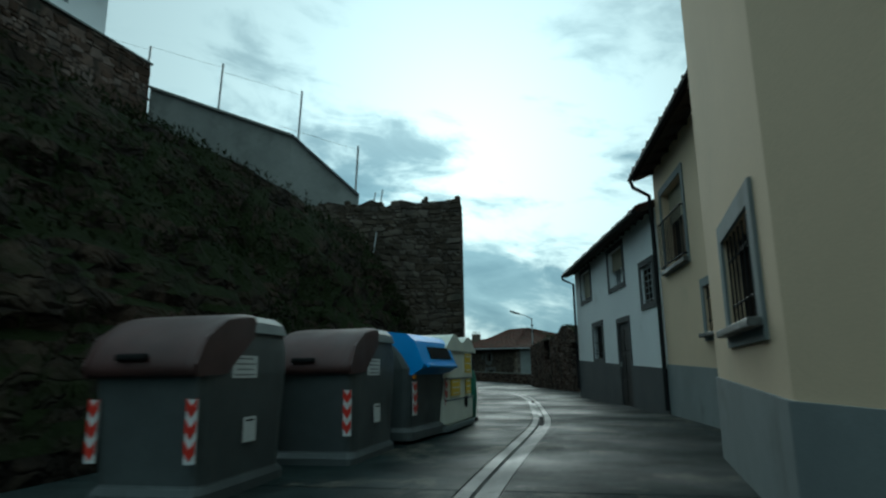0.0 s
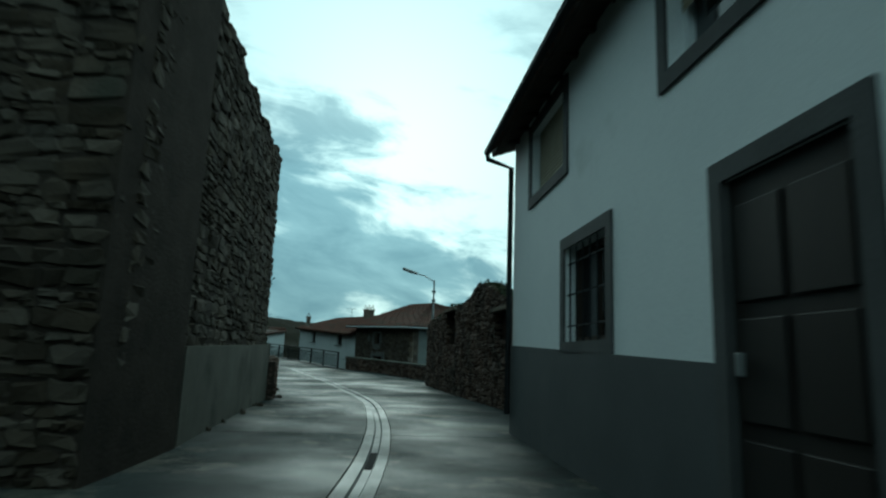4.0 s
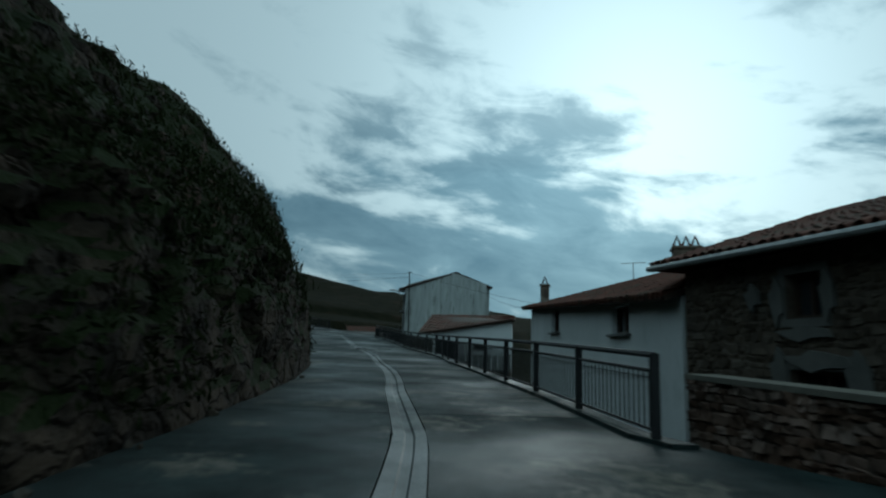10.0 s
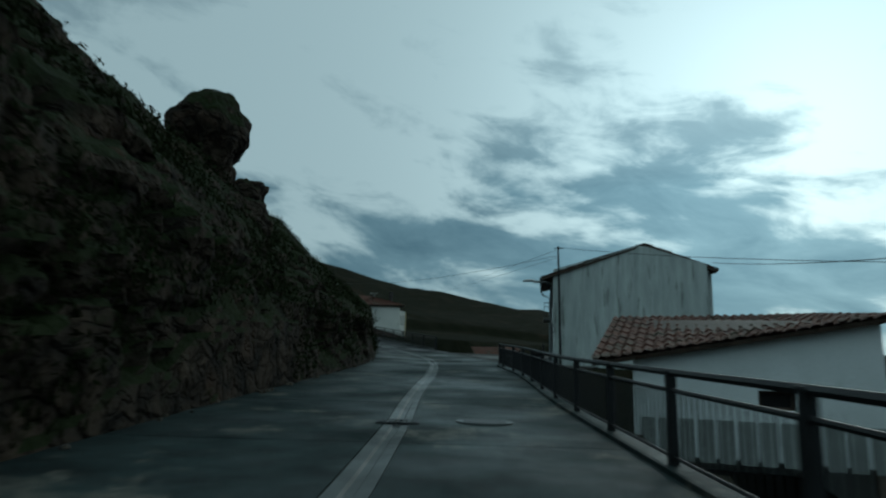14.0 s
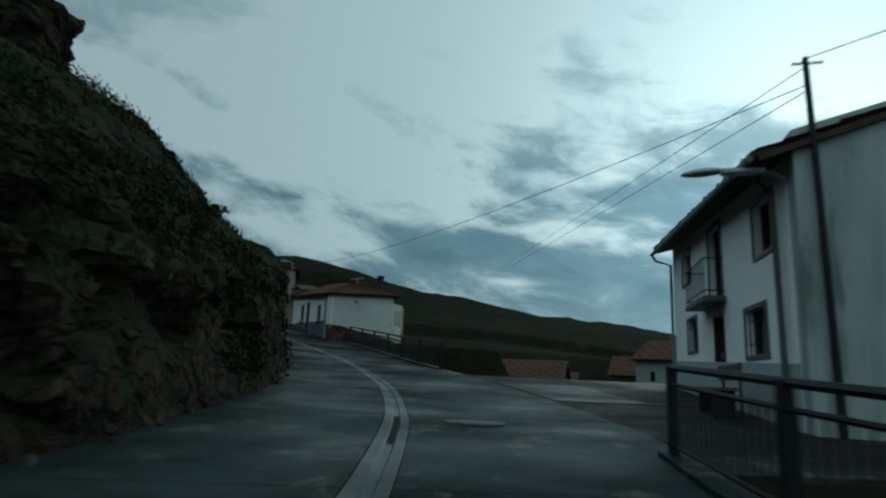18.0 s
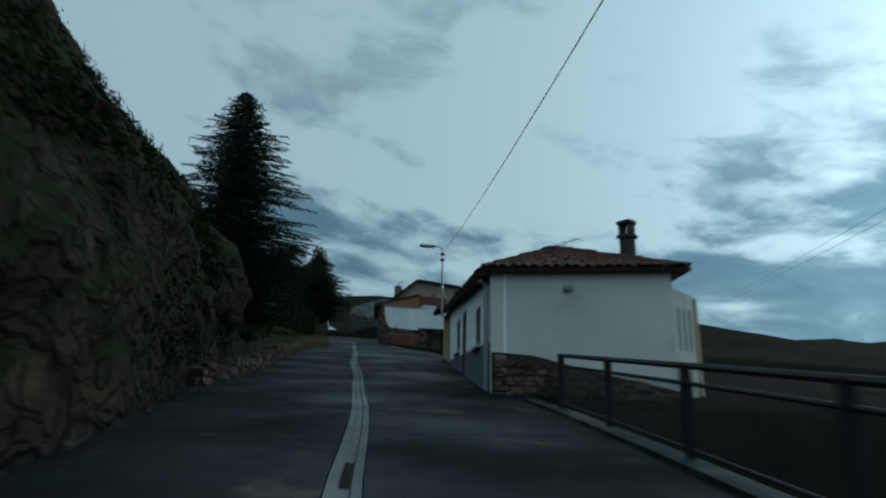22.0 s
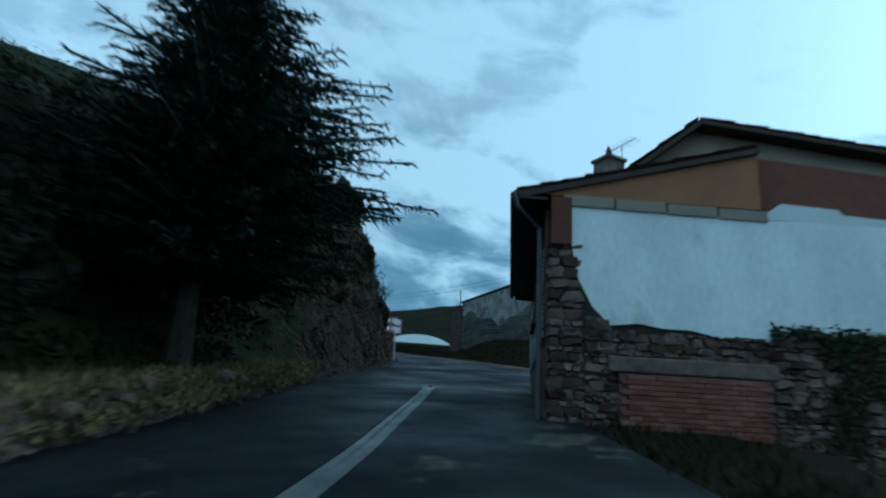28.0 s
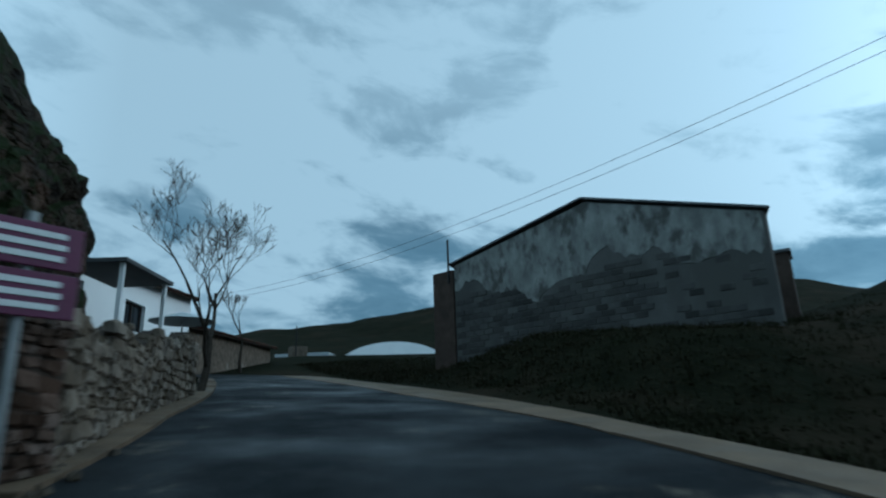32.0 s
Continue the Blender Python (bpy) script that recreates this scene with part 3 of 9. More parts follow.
# hillside cross-sections: station, then offset and height pairs from the lane's edge upwards
HILL = [
    (-45, ((-5.0, 0.2), (-6.5, 3.0), (-9.0, 6.0), (-13.0, 8.0), (-24, 9.5))),
    (4, ((-4.9, 0.2), (-6.3, 3.0), (-9.0, 6.6), (-13.0, 8.0), (-24, 9.5))),
    (12, ((-4.6, 0.3), (-5.6, 2.6), (-8.0, 6.2), (-12.0, 7.6), (-24, 9.5))),
    (19, ((-3.6, 0.2), (-4.6, 3.2), (-5.8, 5.4), (-12.0, 7.5), (-24, 9.5))),
    (29, ((-3.6, 0.3), (-4.3, 2.0), (-5.8, 5.6), (-9.0, 9.5), (-24, 14.0))),
    (37, ((-3.4, 0.9), (-4.2, 2.8), (-5.4, 5.4), (-8.0, 9.2), (-24, 15.0))),
    (42, ((-3.1, 0.6), (-3.8, 2.8), (-5.0, 4.2), (-8.0, 8.0), (-24, 15.0))),
    (46, ((-2.8, 0.3), (-3.45, 2.4), (-5.1, 4.05), (-8.5, 8.0), (-24, 15.0))),
    (51, ((-2.7, 0.0), (-3.2, 2.3), (-5.2, 4.3), (-8.5, 8.1), (-24, 15.0))),
    (56, ((-2.75, 0.0), (-3.1, 2.5), (-5.0, 4.6), (-8.5, 7.5), (-24, 14.5))),
    (61, ((-3.0, 0.0), (-3.4, 2.2), (-5.0, 5.1), (-8.5, 8.3), (-24, 14.0))),
    (66, ((-3.5, 0.0), (-4.0, 2.4), (-5.2, 5.6), (-8.6, 9.2), (-24, 15.0))),
    (71, ((-3.9, 0.0), (-4.2, 2.2), (-5.4, 5.1), (-8.5, 9.0), (-24, 15.0))),
    (76, ((-4.0, 0.0), (-4.4, 2.2), (-5.8, 5.1), (-8.5, 7.7), (-24, 14.0))),
    (81, ((-4.0, 0.0), (-4.3, 2.2), (-5.6, 4.25), (-8.5, 7.3), (-24, 13.0))),
    (86, ((-3.8, 0.0), (-4.1, 2.0), (-5.6, 3.6), (-8.0, 6.8), (-24, 11.5))),
    (91, ((-3.4, 0.0), (-3.8, 2.0), (-5.8, 3.5), (-8.0, 5.5), (-24, 12.0))),
    (96, ((-3.0, 0.0), (-3.4, 2.0), (-5.6, 3.9), (-8.5, 6.0), (-24, 12.2))),
    (101, ((-2.6, 0.0), (-3.0, 2.2), (-5.0, 3.8), (-8.5, 6.7), (-24, 13.0))),
    (106, ((-2.6, 0.0), (-3.0, 2.6), (-5.0, 4.2), (-8.5, 7.8), (-24, 14.0))),
    (111, ((-2.6, 0.0), (-3.0, 2.7), (-5.0, 4.5), (-8.5, 8.3), (-24, 15.0))),
    (116, ((-2.9, 0.0), (-3.3, 2.7), (-5.0, 4.8), (-8.5, 8.7), (-24, 16.0))),
    (121, ((-3.4, 0.0), (-3.8, 3.5), (-5.4, 5.4), (-8.5, 9.4), (-24, 17.0))),
    (126, ((-4.4, 0.2), (-4.7, 3.4), (-6.0, 5.4), (-9.0, 9.2), (-24, 17.0))),
    (131, ((-5.0, 0.4), (-5.3, 3.2), (-6.5, 5.4), (-9.0, 7.8), (-24, 16.0))),
    (136, ((-5.2, 0.6), (-6.2, 2.4), (-7.2, 5.2), (-10.0, 8.2), (-24, 15.0))),
    (140, ((-5.2, 0.7), (-7.2, 1.4), (-8.8, 5.2), (-12.0, 8.6), (-24, 15.0))),
    (150, ((-5.2, 0.7), (-7.6, 1.4), (-9.6, 6.0), (-12.5, 9.0), (-24, 16.0))),
    (158, ((-5.0, 0.6), (-7.0, 1.5), (-9.0, 5.9), (-12.5, 9.4), (-24, 16.0))),
    (165, ((-4.6, 0.6), (-6.6, 1.4), (-8.5, 5.8), (-12.0, 9.0), (-24, 15.0))),
    (172, ((-4.5, 0.5), (-6.2, 1.5), (-7.6, 5.2), (-11.0, 7.0), (-24, 14.0))),
    (178, ((-4.3, 0.4), (-5.4, 1.6), (-7.4, 5.8), (-10.0, 7.2), (-24, 14.0))),
    (183, ((-3.7, 0.0), (-4.2, 3.8), (-5.6, 7.6), (-9.0, 8.8), (-24, 14.0))),
    (190, ((-3.25, 0.0), (-3.67, 3.9), (-5.07, 7.2), (-8.0, 9.4), (-24, 14.0))),
    (197, ((-3.6, 0.0), (-4.1, 1.8), (-5.6, 3.9), (-8.5, 8.5), (-24, 13.0))),
    (202, ((-5.2, 0.0), (-5.6, 2.4), (-6.6, 4.6), (-9.0, 8.8), (-24, 13.0))),
    (207, ((-5.6, 0.0), (-6.0, 4.0), (-6.8, 6.0), (-8.6, 9.5), (-24, 13.0))),
    (208.5, ((-5.6, 0.0), (-6.2, 3.6), (-7.0, 5.5), (-9.0, 8.5), (-24, 12.0))),
]
HILL_S = np.array([h[0] for h in HILL], float)
HILL_P = np.array([h[1] for h in HILL], float)


def hill_profile(s):
    return np.stack([[np.interp(s, HILL_S, HILL_P[:, k, c]) for c in range(2)] for k in range(HILL_P.shape[1])])


# fall of the land to the right of the lane: station, where it starts, depth
fall_start = table([(-45, 12), (24, 12), (30, 6.0), (44, 6.2), (50, 2.6), (92, 2.8), (95, 14), (107, 14), (110, 3.2), (123, 3.2), (126, 14), (148, 14), (154, 6.5), (160, 5.2), (182, 5.6), (187, 14), (300, 14)])
fall_depth = table([(-45, 0.5), (24, 0.5), (30, 1.0), (44, 1.6), (50, 2.4), (92, 2.6), (96, 1.5), (106, 1.5), (110, 2.8), (124, 2.8), (128, 2.0), (150, 1.6), (158, 2.2), (182, 2.1), (187, 0.4), (192, 0.2), (300, 0)])
bank_rise = table([(-45, 0), (186, 0), (190, -0.4), (196, -0.9), (199.5, -1.15), (202, -0.75), (204.5, 0.9), (206.5, 1.8), (212, 2.0), (218, 0.6), (225, 0.2), (300, 0)])


def ground_z(x, y):
    s, d = nearest(x, y)
    base = np.interp(s, ST_S, ST_P[:, 2])
    z = base - 0.07
    left = d < 0
    prof = np.stack([[np.interp(s, HILL_S, HILL_P[:, k, c]) for c in range(2)] for k in range(5)])
    hz = np.zeros_like(z)
    for k in range(4):
        d0, h0, d1, h1 = prof[k, 0], prof[k, 1], prof[k + 1, 0], prof[k + 1, 1]
        f = np.clip((d - d0) / (d1 - d0), 0, 1)
        hz = np.where(d <= d0, h0 + f * (h1 - h0), hz)
    far = np.clip((-d - 24) / 60, 0, 3)
    hz = hz + np.where(d < -24, 6 * far, 0)
    z = np.where(left, z + np.maximum(hz - 2.6, 0) * np.clip((prof[0, 0] - d - 1.6) / 3.0, 0, 1), z)
    fs, fd = fall_start(s), fall_depth(s)
    f = np.clip((d - fs) / 1.2, 0, 1)
    z = np.where(~left, z - fd * f * f * (3 - 2 * f), z)
    yard = np.clip((s - 94) / 4, 0, 1) * np.clip((158 - s) / 12, 0, 1)
    g = np.clip((d - 13) / 12, 0, 1)
    z = np.where(~left, z - 6.5 * yard * g * g * (3 - 2 * g), z)
    g = np.clip((d - 40) / 120, 0, 1)
    z = np.where(~left, z - 6 * g * g * (3 - 2 * g), z)
    b = np.clip((d - 3.6) / 5.0, 0, 1)
    z = np.where(~left, z + bank_rise(s) * b * b * (3 - 2 * b), z)
    # the ridges beyond the village
    px, py = np.asarray(x) + 12, np.asarray(y) - 85
    r = np.hypot(px, py)
    bear = np.degrees(np.arctan2(-px, py))
    ridge = np.interp(bear, [-180, -60, -25, -8, 2, 20, 31, 43, 55, 75, 95, 130, 180], [10, 8, 6, 14, 20, 34, 42, 56, 52, 36, 30, 20, 10])
    wob = np.array([noise.fractal(Vector((a * 0.012, c * 0.012, 3.0)), 0.9, 2.1, 4) for a, c in zip(np.ravel(x), np.ravel(y))]).reshape(np.shape(x))
    up = np.clip((r - 130) / 190, 0, 1)
    up = up * up * (3 - 2 * up)
    low = np.clip((r - 420) / 300, 0, 1)
    z = z * (1 - np.clip((r - 150) / 150, 0, 1)) + (ridge * (1 + 0.12 * wob)) * up * (1 - 0.55 * low)
    # scrub and outcrops roughen the ridges
    rough = np.array([noise.noise(Vector((a * 0.09, c * 0.09, 8.0))) + 0.6 * noise.noise(Vector((a * 0.21, c * 0.21, 2.0))) for a, c in zip(np.ravel(x), np.ravel(y))]).reshape(np.shape(x))
    z = z + 1.1 * rough * up * (1 - np.clip((r - 330) / 150, 0, 1))
    # the grassy knoll beyond the pole
    kn = np.exp(-(((np.asarray(x) + 97) / 14) ** 2 + ((np.asarray(y) - 185) / 12) ** 2))
    z = z + 8.5 * kn * (1 + 0.12 * wob)
    return z + wob * 0.12 * np.clip((np.abs(d) - 5) / 5, 0, 1)


def build_ground():
    def axis(lo, hi, a, b, step):
        mid = list(np.arange(a, b, step))
        out, v, k = [], a, step
        while v > lo:
            k *= 1.28
            v -= k
            out.append(v)
        out = out[::-1] + mid
        v, k = mid[-1], step
        while v < hi:
            k *= 1.28
            v += k
            out.append(v)
        return np.array(out)

    xs, ys = axis(-2500, 2500, -150, 40, 1.25), axis(-2500, 2500, -25, 215, 1.25)
    gx, gy = np.meshgrid(xs, ys)
    gz = ground_z(gx.ravel(), gy.ravel())
    w, h = len(xs), len(ys)
    faces = [(j * w + i, j * w + i + 1, (j + 1) * w + i + 1, (j + 1) * w + i) for j in range(h - 1) for i in range(w - 1)]
    me = pydata("ground", np.stack([gx.ravel(), gy.ravel(), gz], 1).tolist(), faces, M["ground"], True)
    tagged(new("ground", me), "dark earth and turf falling away to the valley", "ground", kind="structure")


M["ground"] = mat("earth and turf", (0.0135, 0.0135, 0.008), (0.0065, 0.0078, 0.0042), 0.35, 0.95, None, 0.9, 3, stain=(0.02, 0.0155, 0.01), stain_at=0.54, stain_scale=0.12, spec=0.01, deep=0.15)
build_ground()


def build_hillside():
    """Rock face and turf slope beside the lane."""
    ss = np.arange(-14, 208.1, 0.24)
    ts = np.r_[np.linspace(0, 1, 20), np.linspace(1, 2, 16)[1:], np.linspace(2, 3, 16)[1:], np.linspace(3, 4, 9)[1:]]
    verts = []
    for s in ss:
        pr = hill_profile(s)
        o0 = lane(s, 0)
        nrm = (lane(s, 1) - o0).normalized()
        for t in ts:
            k = min(int(t), 3)
            f = t - k
            d, h = pr[k] * (1 - f) + pr[k + 1] * f
            p = o0 + nrm * d + Vector((0, 0, h))
            rocky = min(1.0, max(0.0, 0.55 + 1.2 * noise.noise(Vector((p.x * 0.13, p.y * 0.13, p.z * 0.2 + 7))) + (0.45 if t < 1.5 else -0.1)))
            q = Vector((p.x * 0.32, p.y * 0.32, p.z * 0.5))
            n1 = noise.noise(q) + 0.45 * noise.noise(q * 2.3)
            # ledges and blocks split by cracks
            e = Vector((p.x * 0.8, p.y * 0.8, p.z * 1.25 + 0.5 * noise.noise(q * 1.7)))
            dist, pts = noise.voronoi(e)
            block = noise.cell(pts[0] * 3.1) * 0.55
            crack = max(0.0, 0.2 - (dist[1] - dist[0])) * 3.0
            e2 = e * 2.7
            dist2, pts2 = noise.voronoi(e2)
            block2 = noise.cell(pts2[0] * 2.3) * 0.12 - max(0.0, 0.14 - (dist2[1] - dist2[0])) * 0.7
            fine = 0.16 * noise.noise(q * 7.0) + 0.1 * noise.noise(q * 15.0)
            amp = 0.5 * min(1, 0.06 + 1.3 * t) * (1.0 if t < 1.6 else 0.8) * (0.6 if s < 20 else 1.0)
            push = amp * (1.0 * n1 + rocky * (block + block2 - crack) + fine)
            p += nrm * push * 0.8
            p.z += push * (0.4 if t > 1 else 0.12) - 0.08
            if t == 0:
                p.z -= 0.4
            verts.append(p)
    w = len(ts)
    faces = [(j * w + i, (j + 1) * w + i, (j + 1) * w + i + 1, j * w + i + 1) for j in range(len(ss) - 1) for i in range(w - 1)]
    me = pydata("hillside", verts, faces, M["rock"])
    tagged(new("hillside", me), "steep rock face with dark turf above the lane", "hillside", kind="structure")


build_hillside()


# ---------------------------------------------------------------- the lane
def slab(name, s0, s1, da, db, h, material, parent, thick=0.12, steps=4):
    v, f = [], []
    for k in range(steps + 1):
        s = s0 + (s1 - s0) * k / steps
        a, b = da(s), db(s)
        for d, z in ((a, h - thick), (a, h), (b, h), (b, h - thick)):
            v.append(lane(s, d, z))
    for k in range(steps):
        o = 4 * k
        for i in range(3):
            f.append((o + i, o + i + 1, o + i + 5, o + i + 4))
    f += [(0, 1, 2, 3), tuple(4 * steps + i for i in (3, 2, 1, 0))]
    return part(name, pydata(name, v, f, material), material, parent)


half_gutter = table([(-45, 0.2), (98, 0.19), (110, 0.15), (300, 0.15)])


def gutter_piece(s0, s1, parent, steps=6):
    """Pale concrete gutter with a shallow channel in its middle."""
    w = half_gutter(0.5 * (s0 + s1)) - 0.012
    sec = [(-w, -0.1), (-w, -0.006), (-0.06, -0.012), (-0.04, -0.038), (0.04, -0.038), (0.06, -0.012), (w, -0.006), (w, -0.1)]
    v, f = [], []
    for k in range(steps + 1):
        s = s0 + (s1 - s0) * k / steps
        v += [lane(s, drain_at(s) + d, h) for d, h in sec]
    n = len(sec)
    for k in range(steps):
        for i in range(n - 1):
            f.append((k * n + i, k * n + i + 1, (k + 1) * n + i + 1, (k + 1) * n + i))
    f += [tuple(range(n)), tuple(steps * n + i for i in range(n - 1, -1, -1))]
    return part("gutter", pydata("gutter", v, f, M["gutter"]), None, parent)


def build_lane():
    base = lane(0, 0)
    road = thing("road", base, "wet concrete lane with a drain down its middle", "road", kind="structure")
    s = -45.0
    while s < 196:
        e = min(s + 4.6, 196)
        lm = M["asphalt"] if s > 106 else M["concrete"]
        g = 0.012
        slab("slab", s + g, e - g, lambda q: edge_left(q) - 0.5, lambda q: drain_at(q) - half_gutter(0.5 * (s + e)), 0.0, lm, road)
        slab("slab", s + g, e - g, lambda q: drain_at(q) + half_gutter(0.5 * (s + e)), lambda q: edge_right(q) + 0.25, 0.0, M["concrete"] if s < 106 else M["asphalt"], road)
        if s < 176:
            gutter_piece(s + 0.006, e - 0.006, road)
        else:
            slab("slab", s, e, lambda q: drain_at(q) - 0.18, lambda q: drain_at(q) + 0.18, -0.004, M["asphalt"], road)
        s = e
    slab("slab", 196, 300, lambda q: edge_left(q) - 0.3, lambda q: edge_right(q), 0.0, M["asphalt"], road, steps=60)
    # a cast slab of paler concrete where the yard meets the lane
    slab("yard_slab", 100.7, 105.4, lambda q: edge_right(q) + 0.35, lambda q: edge_right(q) + 2.3 + 0.12 * (q - 100.7), 0.004, M["pale_slab"], road)
    # dark strips laid in the gutter channel for the shade inside open slots
    for s0, s1 in ((12.2, 14.6), (21.5, 22.6), (70.0, 71.0), (95.2, 97.6), (118, 119)):
        slab("slot", s0, s1, lambda q: drain_at(q) - 0.043, lambda q: drain_at(q) + 0.043, -0.033, M["dark"], road, 0.03)
    # concrete yard beside the big white house
    slab("yard_slab", 94, 100.5, lambda q: edge_right(q) + 0.3, lambda q: edge_right(q) + 4 + 0.4 * (q - 94), -0.01, M["yard"], road)
    slab("yard_slab", 100.6, 108, lambda q: edge_right(q) + 0.3, lambda q: edge_right(q) + 13, -0.01, M["yard"], road)


M["pale_slab"] = road_material("pale cast concrete", (0.03, 0.031, 0.029), (0.058, 0.058, 0.053), (0.10, 0.095, 0.082), 0.52, 0.5)
M["yard"] = road_material("yard concrete and earth", (0.014, 0.012, 0.010), (0.024, 0.021, 0.018), (0.075, 0.072, 0.064), 0.53, 0.62)
build_lane()

# ---------------------------------------------------------------- building helpers


def frame_of(a, b, z, inward):
    """Axes of a wall: u from a to b, w into the building, v up."""
    a, b = Vector((a[0], a[1], 0)), Vector((b[0], b[1], 0))
    e = (b - a).normalized()
    w = Vector((-e.y, e.x, 0))
    if w.dot(Vector((inward[0], inward[1], 0))) < 0:
        w = -w
    return Matrix(((e.x, w.x, 0, a.x), (e.y, w.y, 0, a.y), (0, 0, 1, z), (0, 0, 0, 1)))


def wall_bm(m, u0, u1, v0, v1, thick, holes=(), top=None):
    """A wall with holes through it; top(u), where given, is the height of its upper edge."""
    us = sorted({u0, u1, *[h[0] for h in holes], *[h[1] for h in holes]})
    vs = sorted({v0, v1, *[h[2] for h in holes], *[h[3] for h in holes]})
    if top:
        us = sorted({*us, *[round(x, 3) for x in np.arange(u0, u1, 0.5)]})
    bm = bmesh.new()
    cache = {}

    def vert(u, w, v):
        if top:
            v = top(u) if v == v1 else min(v, top(u))
        key = (round(u, 4), w, round(v, 4))
        if key not in cache:
            cache[key] = bm.verts.new(m @ Vector((u, w, v)))
        return cache[key]

    def face(*vs4):
        vs4 = list(dict.fromkeys(vs4))
        if len(vs4) > 2 and bm.faces.get(vs4) is None:
            bm.faces.new(vs4)

    def solid(i, j):
        if i < 0 or j < 0 or i >= len(us) - 1 or j >= len(vs) - 1:
            return False
        cu, cv = (us[i] + us[i + 1]) / 2, (vs[j] + vs[j + 1]) / 2
        if top and vs[j] >= max(top(us[i]), top(us[i + 1])) - 1e-3:
            return False
        return not any(h[0] < cu < h[1] and h[2] < cv < h[3] for h in holes)

    for i in range(len(us) - 1):
        for j in range(len(vs) - 1):
            if not solid(i, j):
                continue
            a, b, c, d = us[i], us[i + 1], vs[j], vs[j + 1]
            face(vert(a, 0, c), vert(b, 0, c), vert(b, 0, d), vert(a, 0, d))
            face(vert(a, thick, d), vert(b, thick, d), vert(b, thick, c), vert(a, thick, c))
            if not solid(i - 1, j):
                face(vert(a, 0, c), vert(a, 0, d), vert(a, thick, d), vert(a, thick, c))
            if not solid(i + 1, j):
                face(vert(b, 0, d), vert(b, 0, c), vert(b, thick, c), vert(b, thick, d))
            if not solid(i, j - 1):
                face(vert(b, 0, c), vert(a, 0, c), vert(a, thick, c), vert(b, thick, c))
            if not solid(i, j + 1):
                face(vert(a, 0, d), vert(b, 0, d), vert(b, thick, d), vert(a, thick, d))
    return bm


def wall(parent, m, u0, u1, v0, v1, material, holes=(), thick=0.35, name="wall", top=None, label=""):
    return part(name, wall_bm(m, u0, u1, v0, v1, thick, holes, top), material, parent, label)


def rect_ring(bm, m, u0, u1, v0, v1, band, w0, w1):
    """Four bars round an opening, band wide, from depth w0 to w1."""
    for a, b, c, d in ((u0 - band, u0, v0 - band, v1 + band), (u1, u1 + band, v0 - band, v1 + band), (u0, u1, v1, v1 + band), (u0, u1, v0 - band, v0)):
        if b - a > 1e-4 and d - c > 1e-4:
            box(bm, ((a + b) / 2, (w0 + w1) / 2, (c + d) / 2), (b - a, w1 - w0, d - c), m)


def window(parent, m, u0, u1, v0, v1, surround=None, frame_mat=None, pane_mat=None, depth=0.16, bars=None, mullions=1, sill=None, shutter=0.0, band=0.14, label="", bar_mat=None):
    """A window in an opening: surround, frame, panes, and where wanted sill, bars and a lowered shutter."""
    frame_mat, pane_mat = frame_mat or M["wood_dark"], pane_mat or M["glass"]
    bm = bmesh.new()
    box(bm, ((u0 + u1) / 2, depth + 0.05, (v0 + v1) / 2), (u1 - u0, 0.01, v1 - v0), m)
    win = part("window", bm, pane_mat, parent, label)
    bm = bmesh.new()
    rect_ring(bm, m, u0 + 0.06, u1 - 0.06, v0 + 0.06, v1 - 0.06, 0.06, depth - 0.02, depth + 0.044)
    for k in range(mullions):
        u = u0 + (u1 - u0) * (k + 1) / (mullions + 1)
        box(bm, (u, depth + 0.01, (v0 + v1) / 2), (0.05, 0.05, v1 - v0 - 0.12), m)
    part("window_frame", bm, frame_mat, win)
    if surround:
        for a, b, c, d in ((u0 - band, u0, v0 - band, v1 + band), (u1, u1 + band, v0 - band, v1 + band), (u0, u1, v1, v1 + band), (u0, u1, v0 - band, v0)):
            bm = bmesh.new()
            box(bm, ((a + b) / 2, -0.015, (c + d) / 2), (b - a, 0.03, d - c), m)
            part("surround", bm, surround, win)
    if sill:
        bm = bmesh.new()
        box(bm, ((u0 + u1) / 2, -0.05, v0 - 0.04), (u1 - u0 + 0.3, 0.16, 0.07), m, 0.012)
        part("sill", bm, sill, win)
    if shutter:
        bm = bmesh.new()
        n = max(2, int((v1 - v0) * shutter / 0.055))
        rows = []
        for k in range(2 * n + 1):
            z = v1 - (v1 - v0) * shutter * k / (2 * n)
            w = depth - 0.06 + (0.012 if k % 2 else 0.0)
            rows.append([bm.verts.new(m @ Vector((u, w, z))) for u in (u0 + 0.05, u1 - 0.05)])
        for p, q in zip(rows, rows[1:]):
            bm.faces.new((p[0], p[1], q[1], q[0]))
        part("shutter", bm, M["shutter"], win)
    if bars:
        nu, nv = bars
        for k in range(nu):
            u = u0 + (u1 - u0) * (k + 0.5) / nu
            bm = bmesh.new()
            tube(bm, [m @ Vector((u, 0.02, v0)), m @ Vector((u, 0.02, v1))], 0.011, 5)
            part("bar", bm, bar_mat or M["iron"], win)
        for k in range(nv):
            v = v0 + (v1 - v0) * (k + 0.5) / nv
            bm = bmesh.new()
            tube(bm, [m @ Vector((u0, 0.03, v)), m @ Vector((u1, 0.03, v))], 0.011, 5)
            part("bar", bm, bar_mat or M["iron"], win)
    return win


